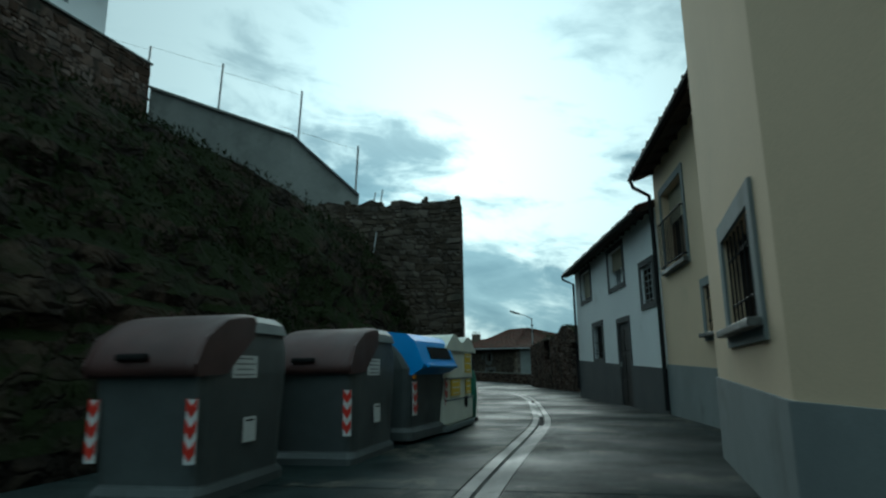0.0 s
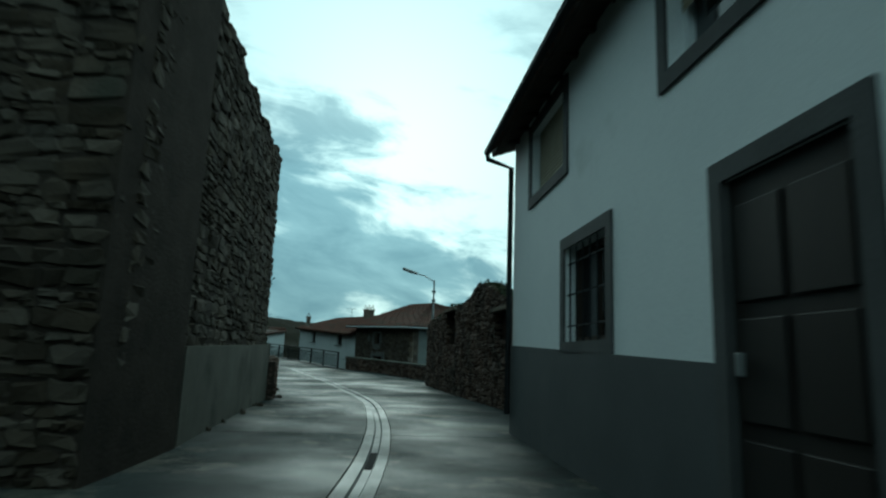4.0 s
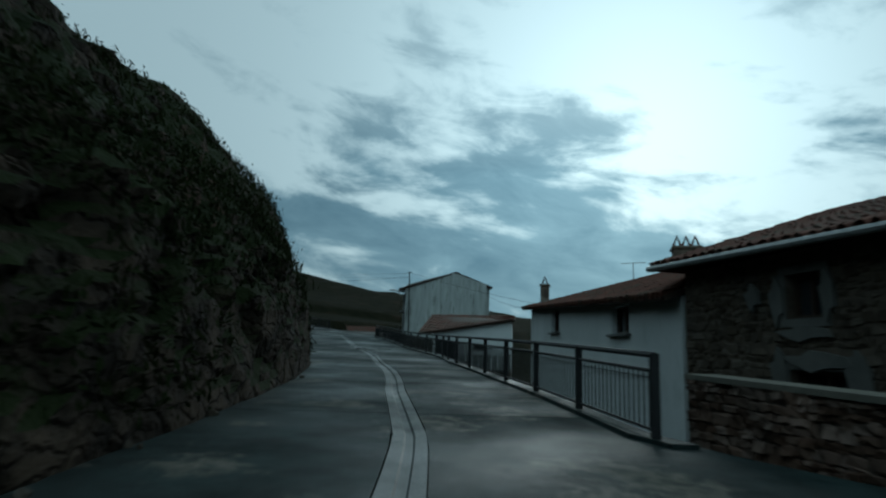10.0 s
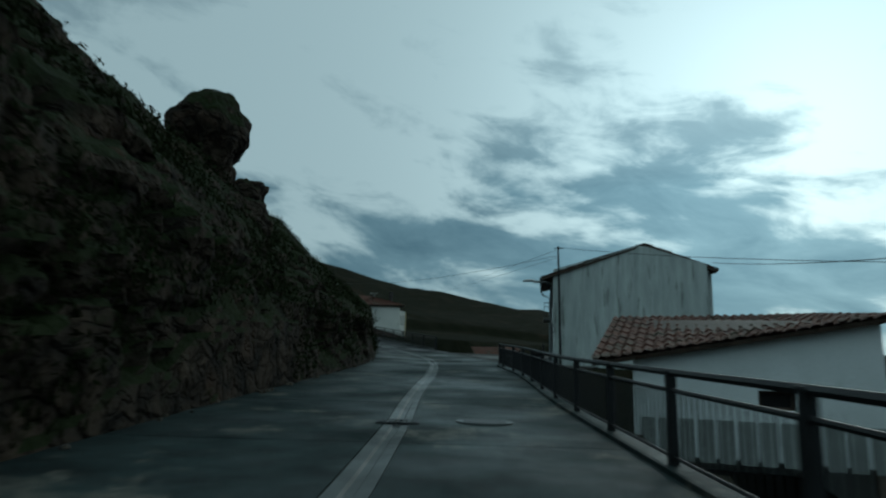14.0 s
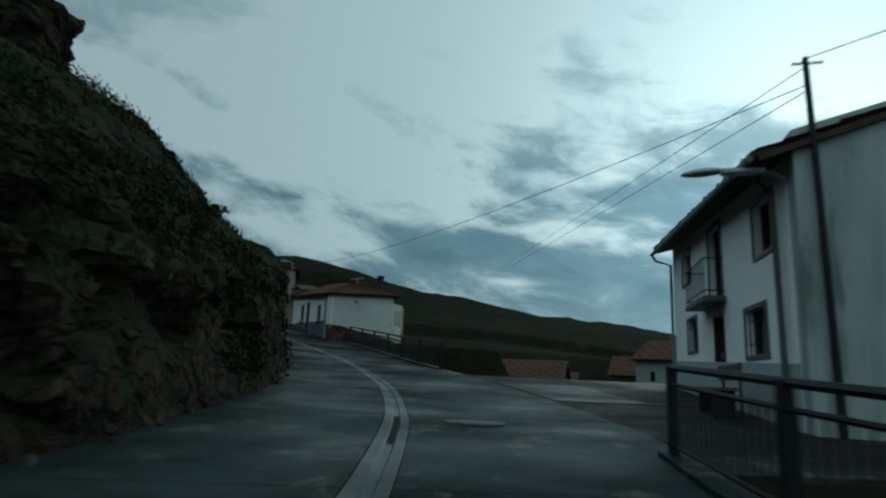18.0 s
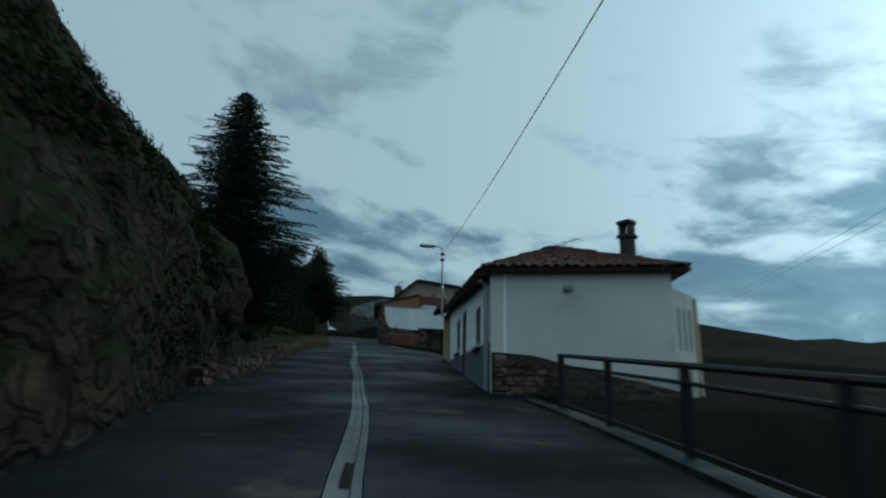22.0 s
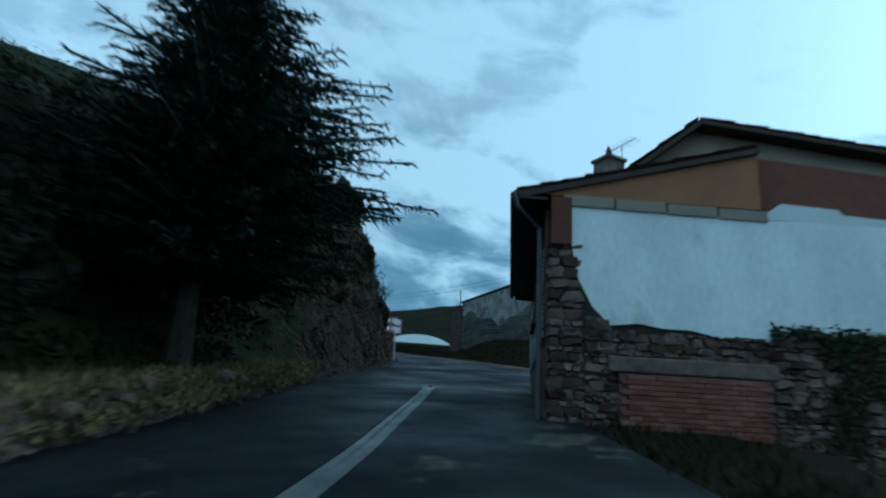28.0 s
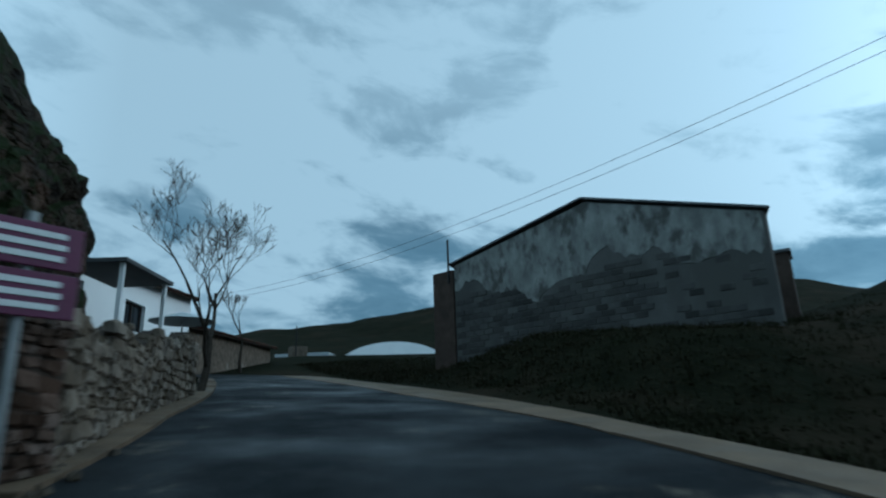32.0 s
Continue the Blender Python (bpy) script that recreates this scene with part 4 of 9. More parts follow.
def door(parent, m, u0, u1, v0, v1, material, surround=None, depth=0.18, panels=3, band=0.14, label=""):
    bm = bmesh.new()
    box(bm, ((u0 + u1) / 2, depth + 0.03, (v0 + v1) / 2), (u1 - u0, 0.05, v1 - v0), m)
    boxes = []
    for k in range(panels):
        a = v0 + 0.12 + (v1 - v0 - 0.2) * k / panels
        b = a + (v1 - v0 - 0.2) / panels - 0.1
        for c, d in ((u0 + 0.08, (u0 + u1) / 2 - 0.04), ((u0 + u1) / 2 + 0.04, u1 - 0.08)):
            boxes.append(((c + d) / 2, (a + b) / 2, d - c, b - a))
    dr = part("door", bm, material, parent, label)
    for cu, cv, wd, ht in boxes:
        bm = bmesh.new()
        box(bm, (cu, depth, cv), (wd, 0.03, ht), m, 0.01)
        part("panel", bm, material, dr)
    bm = bmesh.new()
    box(bm, (u1 - 0.12, depth - 0.03, (v0 + v1) / 2), (0.03, 0.06, 0.14), m, 0.008)
    part("handle", bm, M["steel"], dr)
    if surround:
        bm = bmesh.new()
        for a, b, c, d in ((u0 - band, u0, v0, v1 + band), (u1, u1 + band, v0, v1 + band), (u0, u1, v1, v1 + band)):
            box(bm, ((a + b) / 2, -0.015, (c + d) / 2), (b - a, 0.03, d - c), m)
        part("surround", bm, surround, dr)
    for u in (u0 + 0.01, u1 - 0.01):
        bm = bmesh.new()
        box(bm, (u, depth / 2 + 0.01, (v0 + v1) / 2), (0.02, depth + 0.03, v1 - v0), m)
        part("jamb", bm, surround or material, dr)
    bm = bmesh.new()
    box(bm, ((u0 + u1) / 2, 0.02, v0 - 0.05), (u1 - u0 + 0.2, 0.5, 0.12), m, 0.01)
    part("step", bm, M["dado_dark"], dr)
    return dr


def roof_plane(parent, p00, p10, p11, p01, name="roof", under=True, thick=0.12, material=None, soffit=None, tile_edge=True):
    """Clay barrel tiles over a plane: p00 to p10 is the eave, p01 and p11 lie at the ridge."""
    p00, p10, p11, p01 = (Vector(p) for p in (p00, p10, p11, p01))
    width, length = (p10 - p00).length, (p01 - p00).length
    nrm = (p10 - p00).cross(p01 - p00).normalized()
    if nrm.z < 0:
        nrm = -nrm
    per = 0.24
    nu = max(4, int(width / per) * 4)
    nv = max(1, int(length / 0.42))
    verts, faces = [], []
    for j in range(nv):
        for side in (0, 1):
            f = (j + side) / nv
            for i in range(nu + 1):
                g = i / nu
                p = p00 * (1 - g) * (1 - f) + p10 * g * (1 - f) + p11 * g * f + p01 * (1 - g) * f
                wave = math.cos(2 * math.pi * g * (nu / 4))
                jit = 0.012 * math.sin(i * 12.9898 + j * 78.233)
                verts.append(p + nrm * (0.038 * wave + (0.025 if side == 0 else 0.0) + 0.015 + jit))
    row = nu + 1
    for j in range(nv):
        o = 2 * j * row
        for i in range(nu):
            faces.append((o + i, o + i + 1, o + row + i + 1, o + row + i))
        if j:
            for i in range(nu):
                faces.append((o - row + i, o - row + i + 1, o + i + 1, o + i))
    rf = part(name, pydata(name, verts, faces, material or M["tile"]), None, parent)
    if under:
        bm = bmesh.new()
        a = [bm.verts.new(p - nrm * 0.02) for p in (p00, p10, p11, p01)]
        b = [bm.verts.new(p - nrm * thick) for p in (p00, p10, p11, p01)]
        bm.faces.new(a)
        bm.faces.new(b[::-1])
        for i in range(4):
            bm.faces.new((a[i], b[i], b[(i + 1) % 4], a[(i + 1) % 4]))
        part("soffit", bm, soffit or M["wood_dark"], rf)
    if tile_edge:
        bm = bmesh.new()
        tube(bm, [(0, 0, 0), (0, 0.34, 0)], [0.075, 0.062], 8, False)
        me = to_mesh("eave_tile", bm, material or M["tile"])
        e, up = (p10 - p00).normalized(), (p01 - p00).normalized()
        count = int(width / per)
        if count <= 140:
            for k in range(count):
                ob = new("eave_tile", me)
                c = p00 + e * (per * (k + 0.5)) - up * (0.04 + 0.02 * math.sin(k * 3.7)) + nrm * (0.01 + 0.01 * math.sin(k * 7.3))
                ob.parent = rf
                ob.matrix_parent_inverse = parent_world(rf).inverted()
                ob.matrix_basis = Matrix.Translation(c) @ Matrix((e, up, nrm)).transposed().to_4x4()
    return rf


def rafters(parent, p00, p10, inward, n, length=0.55, drop=0.16):
    e, w = (Vector(p10) - Vector(p00)), Vector(inward).normalized()
    for k in range(n):
        c = Vector(p00) + e * ((k + 0.5) / n) + w * length / 2 - Vector((0, 0, drop))
        bm = bmesh.new()
        ang = math.atan2(w.y, w.x)
        box(bm, (0, 0, 0), (length, 0.09, 0.11), Matrix.Translation(c) @ Matrix.Rotation(ang, 4, "Z"))
        part("rafter", bm, M["wood_dark"], parent)


def gutter(parent, p, q, down_to=None, material=None):
    bm = bmesh.new()
    tube(bm, [p, q], 0.06, 8)
    g = part("gutter", bm, material or M["iron"], parent)
    if down_to:
        bm = bmesh.new()
        tube(bm, [Vector(p), *[Vector(v) for v in down_to]], 0.045, 8)
        part("downpipe", bm, material or M["iron"], g)
    return g


def chimney(parent, loc, w, d, h, pots=2, material=None, turn=0.0):
    bm = bmesh.new()
    m = Matrix.Translation(loc) @ Matrix.Rotation(turn, 4, "Z")
    box(bm, (0, 0, h / 2), (w, d, h), m, 0.01)
    box(bm, (0, 0, h - 0.06), (w + 0.1, d + 0.1, 0.08), m, 0.01)
    ch = part("chimney", bm, material or M["rust"], parent)
    for k in range(pots):
        bm = bmesh.new()
        u = (k - (pots - 1) / 2) * w / max(pots, 1)
        a, b = m @ Vector((u - 0.12, 0, h)), m @ Vector((u, 0, h + 0.34))
        c = m @ Vector((u + 0.12, 0, h))
        tube(bm, [a, b, c], 0.045, 6)
        part("cowl", bm, M["tile"], ch)
    return ch


def aerial(name, loc, h, label, group=""):
    t = thing(name, loc, label, "aerial", group)
    bm = bmesh.new()
    tube(bm, [loc, Vector(loc) + Vector((0, 0, h))], 0.018, 6)
    part("mast", bm, M["steel"], t)
    bm = bmesh.new()
    top = Vector(loc) + Vector((0, 0, h - 0.05))
    tube(bm, [top + Vector((-0.5, 0, 0)), top + Vector((0.5, 0, 0.05))], 0.012, 5)
    part("boom", bm, M["steel"], t)
    for k in range(7):
        bm = bmesh.new()
        c = top + Vector((-0.45 + 0.15 * k, 0, 0.005 * k))
        tube(bm, [c + Vector((0, -0.22, 0)), c + Vector((0, 0.22, 0))], 0.007, 4)
        part("element", bm, M["steel"], t)
    return t


def plain_walls(parent, m, length, depth, v0, v1, material):
    """The three walls that close a house behind its front."""
    wall(parent, m @ pose(0, depth - 0.3, 0), 0, length, v0, v1, material, thick=0.3)
    for u in (0, length - 0.3):
        bm = bmesh.new()
        box(bm, (u + 0.15, depth / 2, (v0 + v1) / 2), (0.3, depth - 0.66, v1 - v0), m)
        part("wall", bm, material, parent)


# ---------------------------------------------------------------- white house with dark dado
def white_house():
    a, b = (5.4, 13.78), (5.87, 21.6)
    m = frame_of(a, b, 0, (1, 0))
    h = thing("house", m @ Vector((5, 0, 0)), "white rendered village house with dark grey dado and window surrounds", "house")
    L, top = 10.3, 4.92
    wins = dict(a=(0.45, 1.42, 2.68, 3.6), b=(3.05, 4.72, 3.5, 4.55), c=(7.45, 9.1, 3.6, 4.6), g=(6.06, 7.42, 1.46, 2.54))
    dr = (2.9, 4.02, 0.1, 2.4)
    wall(h, m, 0, L, -0.6, top, M["white"], [*wins.values(), dr])
    plain_walls(h, m, L, 7.5, -0.6, top, M["white"])
    window(h, m, *wins["a"], surround=M["frame_dark"], pane_mat=M["glass"], bars=(3, 6), mullions=0, depth=0.1, bar_mat=M["steel"])
    window(h, m, *wins["b"], surround=M["frame_dark"], shutter=0.55, mullions=1, frame_mat=M["white"])
    window(h, m, *wins["c"], surround=M["frame_dark"], shutter=0.9, mullions=1)
    window(h, m, *wins["g"], surround=M["frame_dark"], bars=(6, 3), mullions=1)
    door(h, m, *dr, M["door_black"], M["frame_dark"], depth=0.02, label="dark panelled wooden door")
    for u0, u1 in ((0.0, dr[0] - 0.14), (dr[1] + 0.14, L)):
        bm = bmesh.new()
        za, zb = 1.11 + 0.035 * u0, 1.11 + 0.035 * u1
        prism(bm, [(u0, -0.6), (u1, -0.6), (u1, zb), (u0, za)], 0.03, m @ pose(0, -0.03, 0))
        part("dado", bm, M["dado_dark"], h)
    e0, e1 = m @ Vector((-0.05, -0.36, top - 0.12)), m @ Vector((L + 0.4, -0.36, top - 0.06))
    r0, r1 = m @ Vector((-0.05, 4.2, top + 1.5)), m @ Vector((L + 0.4, 4.2, top + 1.6))
    roof_plane(h, e0, e1, r1, r0)
    roof_plane(h, m @ Vector((-0.05, 8.2, top + 0.1)), m @ Vector((L + 0.4, 8.2, top + 0.1)), r1, r0, tile_edge=False)
    rafters(h, m @ Vector((0, -0.34, top - 0.03)), m @ Vector((L, -0.34, top + 0.02)), m.to_3x3() @ Vector((0, 1, 0.3)), 17, 0.4)
    for u in (0.15, L - 0.15):
        bm = bmesh.new()
        prism(bm, [(0, 0), (7.5, 0), (4.2, 1.55)], 0.3, m @ Matrix.Translation((u - 0.15, 0, top)) @ Matrix(((0, 1, 0, 0), (1, 0, 0, 0), (0, 0, 1, 0), (0, 0, 0, 1))))
        part("gable", bm, M["white"], h)
    gutter(h, m @ Vector((L + 0.3, -0.44, top - 0.13)), m @ Vector((0.1, -0.44, top - 0.18)),
           [m @ Vector((L + 0.3, -0.42, top - 0.25)), m @ Vector((L - 0.05, -0.08, top - 0.5)), m @ Vector((L - 0.05, -0.08, 0.4))])
    bm = bmesh.new()
    tube(bm, [m @ Vector((0.02, -0.06, 0.2)), m @ Vector((0.02, -0.06, top - 0.1))], 0.05, 8)
    part("downpipe", bm, M["iron"], h, "black downpipe at the party wall")


M["door_black"] = mat("near-black door paint", (0.024, 0.02, 0.017), (0.015, 0.013, 0.012), 3, 0.55, None, 0.15, 60, stretch=(1, 1, 0.2), spec=0.2)
white_house()


# ---------------------------------------------------------------- beige house
def beige_house():
    a, b = (5.4, 13.72), (4.5, 8.0)
    m = frame_of(a, b, 0, (1, 0))
    h = thing("house", m @ Vector((2, 0, 0)), "tall beige rendered house with grey dado and stone window surrounds", "house")
    L, top = 6.55, 5.62
    bal, sw = (0.68, 2.42, 3.2, 4.86), (3.2, 4.7, 1.7, 2.5)
    wall(h, m, 0.02, L, -0.6, top, M["beige"], [bal, sw])
    # the nearer part steps out towards the lane
    c2, b2 = (3.41, 7.2), (2.41, 4.27)
    m2 = frame_of(c2, b2, 0, (1, 0.2))
    L2 = 3.6
    win = (1.45, 2.95, 1.46, 2.3)
    wall(h, m2, 0.0, L2, -0.6, 7.6, M["beige"], [win])
    step = frame_of(c2, (4.6, 6.9), 0, (-0.2, -1))
    wall(h, step, 0.36, 1.4, -0.6, 7.6, M["beige"])
    p3 = m2 @ Vector((L2, 0, 0))
    m3 = frame_of((p3.x, p3.y), (p3.x - 0.1, p3.y - 6), 0, (1, 0.1))
    wall(h, m3, 0.0, 12, -0.6, 7.6, M["beige"])
    plain_walls(h, m @ pose(-0.0, 0, 0), 3.4, 8.0, -0.6, top, M["beige"])
    window(h, m, *bal, surround=M["dado_grey"], mullions=1, shutter=0.42, depth=0.2, frame_mat=M["wood_mid"])
    window(h, m, *sw, surround=M["dado_grey"], bars=(7, 2), mullions=0, sill=M["drain"], pane_mat=M["golden_shutter"])
    window(h, m2, *win, surround=M["dado_grey"], bars=(7, 2), mullions=0, sill=M["drain"], band=0.17, pane_mat=M["golden_shutter"])
    for mm, u0, u1, z0, z1 in ((m, 0.02, L - 0.6, 1.2, 1.03), (m2, 0.0, L2, 1.0, 0.9), (m3, 0.0, 12, 0.9, 0.8), (step, 0.0, 1.2, 1.0, 1.0)):
        bm = bmesh.new()
        prism(bm, [(u0, -0.6), (u1, -0.6), (u1, z1), (u0, z0)], 0.03, mm @ pose(0, -0.03, 0))
        part("dado", bm, M["dado_grey"], h)
    # the shallow balcony before the tall window
    u0, u1, v0 = bal[0] - 0.1, bal[1] + 0.1, bal[2] - 0.02
    bm = bmesh.new()
    box(bm, ((u0 + u1) / 2, -0.05, v0 - 0.05), (u1 - u0, 0.14, 0.09), m, 0.01)
    bc = part("balcony", bm, M["drain"], h, "shallow balcony with a black iron railing")
    for z in (0.0, 0.95):
        bm = bmesh.new()
        tube(bm, [m @ Vector((u0 + 0.03, -0.03, v0 + 0.06 + z)), m @ Vector((u0 + 0.03, -0.1, v0 + 0.06 + z)), m @ Vector((u1 - 0.03, -0.1, v0 + 0.06 + z)), m @ Vector((u1 - 0.03, -0.03, v0 + 0.06 + z))], 0.018, 6)
        part("rail", bm, M["iron"], bc)
    for k in range(15):
        u = u0 + 0.03 + (u1 - u0 - 0.06) * k / 14
        bm = bmesh.new()
        tube(bm, [m @ Vector((u, -0.1, v0 + 0.05)), m @ Vector((u, -0.1, v0 + 1.0))], 0.009, 5)
        part("baluster", bm, M["iron"], bc)
    e0, e1 = m @ Vector((-0.3, -0.42, top)), m @ Vector((L - 0.1, -0.42, top))
    roof_plane(h, e0, e1, m @ Vector((L - 0.1, 4.5, top + 1.7)), m @ Vector((-0.3, 4.5, top + 1.7)))
    rafters(h, m @ Vector((-0.2, -0.4, top + 0.06)), m @ Vector((L, -0.4, top + 0.06)), m.to_3x3() @ Vector((0, 1, 0.3)), 9, 0.4)
    e0, e1 = m2 @ Vector((-0.2, -0.4, 7.6)), m3 @ Vector((12, -0.4, 7.6))
    roof_plane(h, e0, e1, m3 @ Vector((12, 4.5, 9.2)), m2 @ Vector((-0.2, 4.5, 9.2)))
    gutter(h, m @ Vector((-0.3, -0.46, top - 0.06)), m @ Vector((L - 0.15, -0.46, top - 0.03)), [m @ Vector((-0.3, -0.4, top - 0.25)), m @ Vector((-0.02, -0.1, top - 0.55)), m @ Vector((-0.02, -0.1, top - 1.2))])


M["golden_shutter"] = mat("golden wooden shutter", (0.17, 0.11, 0.045), (0.05, 0.036, 0.02), 9, 0.6, None, 0.2, 50, stretch=(1, 1, 0.08))
M["wood_mid"] = mat("brown window frame", (0.16, 0.09, 0.045), (0.11, 0.06, 0.03), 3, 0.6, None, 0.2, 50, stretch=(1, 1, 0.2))
beige_house()


M["bin_blue"] = mat("blue plastic", (0.03, 0.30, 0.75), (0.025, 0.25, 0.66), 2, 0.38, 0.5, 0.1, 60)
M["stone_pale"] = mat("pale rubble stone", (0.17, 0.135, 0.10), (0.09, 0.075, 0.06), 1.5, 0.92, None, 0.6, 20, vary=0.5, spec=0.12)
# ---------------------------------------------------------------- stone house and its white neighbour
def stone_house():
    a, b = (4.25, 55.1), (7.25, 48.65)
    m = frame_of(a, b, 0, (1, 0.4))
    h = thing("house", m @ Vector((4, 0, -1.5)), "low old stone house with a hipped clay tile roof", "house")
    L, top, deep = 7.1, 2.95, 10.4
    w1, w2 = (2.6, 3.3, 1.95, 2.6), (2.6, 3.7, 0.82, 1.22)
    wall(h, m, 0, L, -2.2, top, M["house_stone"], [w1, w2])
    window(h, m, *w1, surround=M["drain"], band=0.12)
    window(h, m, *w2, surround=M["drain"], band=0.2, pane_mat=M["dark"])
    side = frame_of(tuple((m @ Vector((L, 0.35, 0)))[:2]), tuple((m @ Vector((L, 8, 0)))[:2]), 0, tuple((m.to_3x3() @ Vector((-1, 0, 0)))[:2]))
    wall(h, side, 0, deep - 0.4, -2.2, top, M["grey_wall"], [])
    left = frame_of(tuple((m @ Vector((0, 0.35, 0)))[:2]), tuple((m @ Vector((0, 8, 0)))[:2]), 0, tuple((m.to_3x3() @ Vector((1, 0, 0)))[:2]))
    wall(h, left, 0, deep - 0.4, -2.2, top, M["house_stone"], [])
    wall(h, m @ pose(0, deep - 0.35, 0), 0.36, L - 0.36, -2.2, top, M["house_stone"])
    q = lambda u, w, v: m @ Vector((u, w, v))
    o = 0.42
    f0, f1 = q(-0.5, -o, top + 0.16), q(L + o, -o, top - 0.06)
    b0, b1 = q(-6.2, 6.6, 3.95), q(L + o, deep + o, top)
    r0, r1 = q(-1.9, 5.3, 5.0), q(0.75, 5.35, 4.95)
    roof_plane(h, f0, f1, r1, r0)
    roof_plane(h, f1, b1, r1, r1)
    roof_plane(h, f0, b0, r0, r0, tile_edge=False)
    roof_plane(h, b0, b1, r1, r0, tile_edge=False)
    gutter(h, q(-0.5, -o - 0.05, top + 0.1), q(L + o, -o - 0.05, top - 0.12), material=M["steel"])
    gutter(h, q(L + o + 0.05, -o, top - 0.12), q(L + o + 0.05, deep, top - 0.08), material=M["steel"])
    # quoins at the near corner
    for k in range(9):
        bm = bmesh.new()
        wd = 0.42 if k % 2 else 0.26
        box(bm, (L - wd / 2 + 0.02, -0.01, 0.2 + 0.29 * k), (wd, 0.08, 0.26), m, 0.02)
        part("quoin", bm, M["stone_pale"], h)
    # blue sheet hung over the yard wall
    bm = bmesh.new()
    prism(bm, [(2.2, 1.9), (2.9, 2.02), (4.6, 2.04), (4.7, 1.9), (3.6, 1.84), (2.6, 1.74)], 0.04, side @ pose(0, -0.06, 0))
    part("sheet", bm, M["bin_blue"], h, "blue plastic sheet")
    # pale mortar patches round the old openings
    for u0, u1, v0, v1 in ((1.75, 2.1, 2.1, 2.55), (2.3, 2.62, 1.85, 2.62), (3.28, 3.56, 1.9, 2.62), (2.4, 3.5, 1.62, 1.86), (2.25, 2.62, 0.8, 1.55), (3.62, 4.05, 0.75, 1.5), (2.5, 3.8, 1.2, 1.5)):
        bm = bmesh.new()
        pu, pv, k = (u0 + u1) / 2, (v0 + v1) / 2, 11
        out = [(pu + (u1 - u0) / 2 * math.cos(i * 6.283 / k) * (0.85 + 0.25 * math.sin(i * 2.7)), pv + (v1 - v0) / 2 * math.sin(i * 6.283 / k) * (0.85 + 0.25 * math.cos(i * 3.9))) for i in range(k)]
        prism(bm, out, 0.06, m @ pose(0, -0.07, 0))
        part("mortar_patch", bm, M["drain"], h, "pale mortar patch")
    return h, m


M["house_stone"] = mat("brown house masonry", (0.105, 0.086, 0.068), (0.045, 0.038, 0.031), 3.4, 0.95, None, 0.8, 7, stain=(0.15, 0.135, 0.115), stain_at=0.62, stain_scale=0.9, spec=0.06)
M["grey_wall"] = mat("grey rendered wall", (0.16, 0.175, 0.165), (0.11, 0.12, 0.115), 1.0, 0.9, None, 0.3, 25, stain=(0.07, 0.075, 0.07), stain_at=0.58)
M["hut_wall"] = mat("dull white render", (0.22, 0.236, 0.224), (0.16, 0.172, 0.164), 1.0, 0.9, None, 0.3, 25, stain=(0.13, 0.14, 0.13), stain_at=0.6)
M["stone_far"] = mat("old masonry", (0.15, 0.12, 0.092), (0.06, 0.05, 0.04), 3.4, 0.95, None, 0.8, 7, stain=(0.22, 0.20, 0.17), stain_at=0.62, stain_scale=0.9, spec=0.08)
STONE_HOUSE, STONE_FRONT = stone_house()


M["white_dull"] = mat("dull whitewash", (0.52, 0.545, 0.54), (0.44, 0.465, 0.46), 0.6, 0.88, None, 0.2, 40, stain=(0.34, 0.36, 0.35), stain_at=0.6, stain_scale=0.9, stretch=(1, 1, 0.6))


def white_neighbour():
    a, b = (3.9, 56.6), (-0.45, 72.3)
    m = frame_of(a, b, 0, (1, 0.2))
    h = thing("house", m @ Vector((8, 0, -1.5)), "long white rendered house with a clay tile roof below the lane", "house")
    L = 16.0
    top = lambda u: 2.62 + 0.056 * u
    ws = [(1.95, 3.35, 1.92, 2.62), (9.9, 11.3, 2.2, 3.0)]
    wall(h, m, -1.2, L, -2.4, 3.4, M["white_dull"], ws, top=top)
    for w in ws:
        window(h, m, *w, surround=None, sill=M["drain"])
    bm = bmesh.new()
    box(bm, (L - 0.15, 3.7, 0.4), (0.3, 6.7, 5.8), m)
    part("wall", bm, M["white_dull"], h)
    wall(h, m @ pose(0, 7.05, 0), 0, L, -2.4, 3.4, M["white_dull"], top=top)
    q = lambda u, w, v: m @ Vector((u, w, v))
    roof_plane(h, q(-1.3, -0.4, 2.54), q(L + 0.3, -0.4, 3.5), q(L + 0.3, 3.6, 4.6), q(-1.3, 3.6, 4.06))
    roof_plane(h, q(-0.1, 7.6, 2.6), q(L + 0.3, 7.6, 3.5), q(L + 0.3, 3.6, 4.6), q(-0.1, 3.6, 4.1), tile_edge=False)
    c0 = Vector((0.37, 70.5, 3.45))
    chimney(h, c0, 0.36, 0.36, 1.0, 1, M["stone_far"])
    chimney(h, q(5.5, 3.0, 3.9), 0.8, 0.6, 0.85, 3, M["stone_far"])
    bm = bmesh.new()
    tube(bm, [q(0, -0.03, 0.9), q(5, -0.05, 1.0), q(10, -0.05, 1.15), q(L, -0.03, 1.3)], 0.012, 5)
    part("cable", bm, M["iron"], h)
    aerial("aerial", q(12.2, 3.6, 4.3), 0.95, "thin television aerial on the tile roof", "aerials")


white_neighbour()


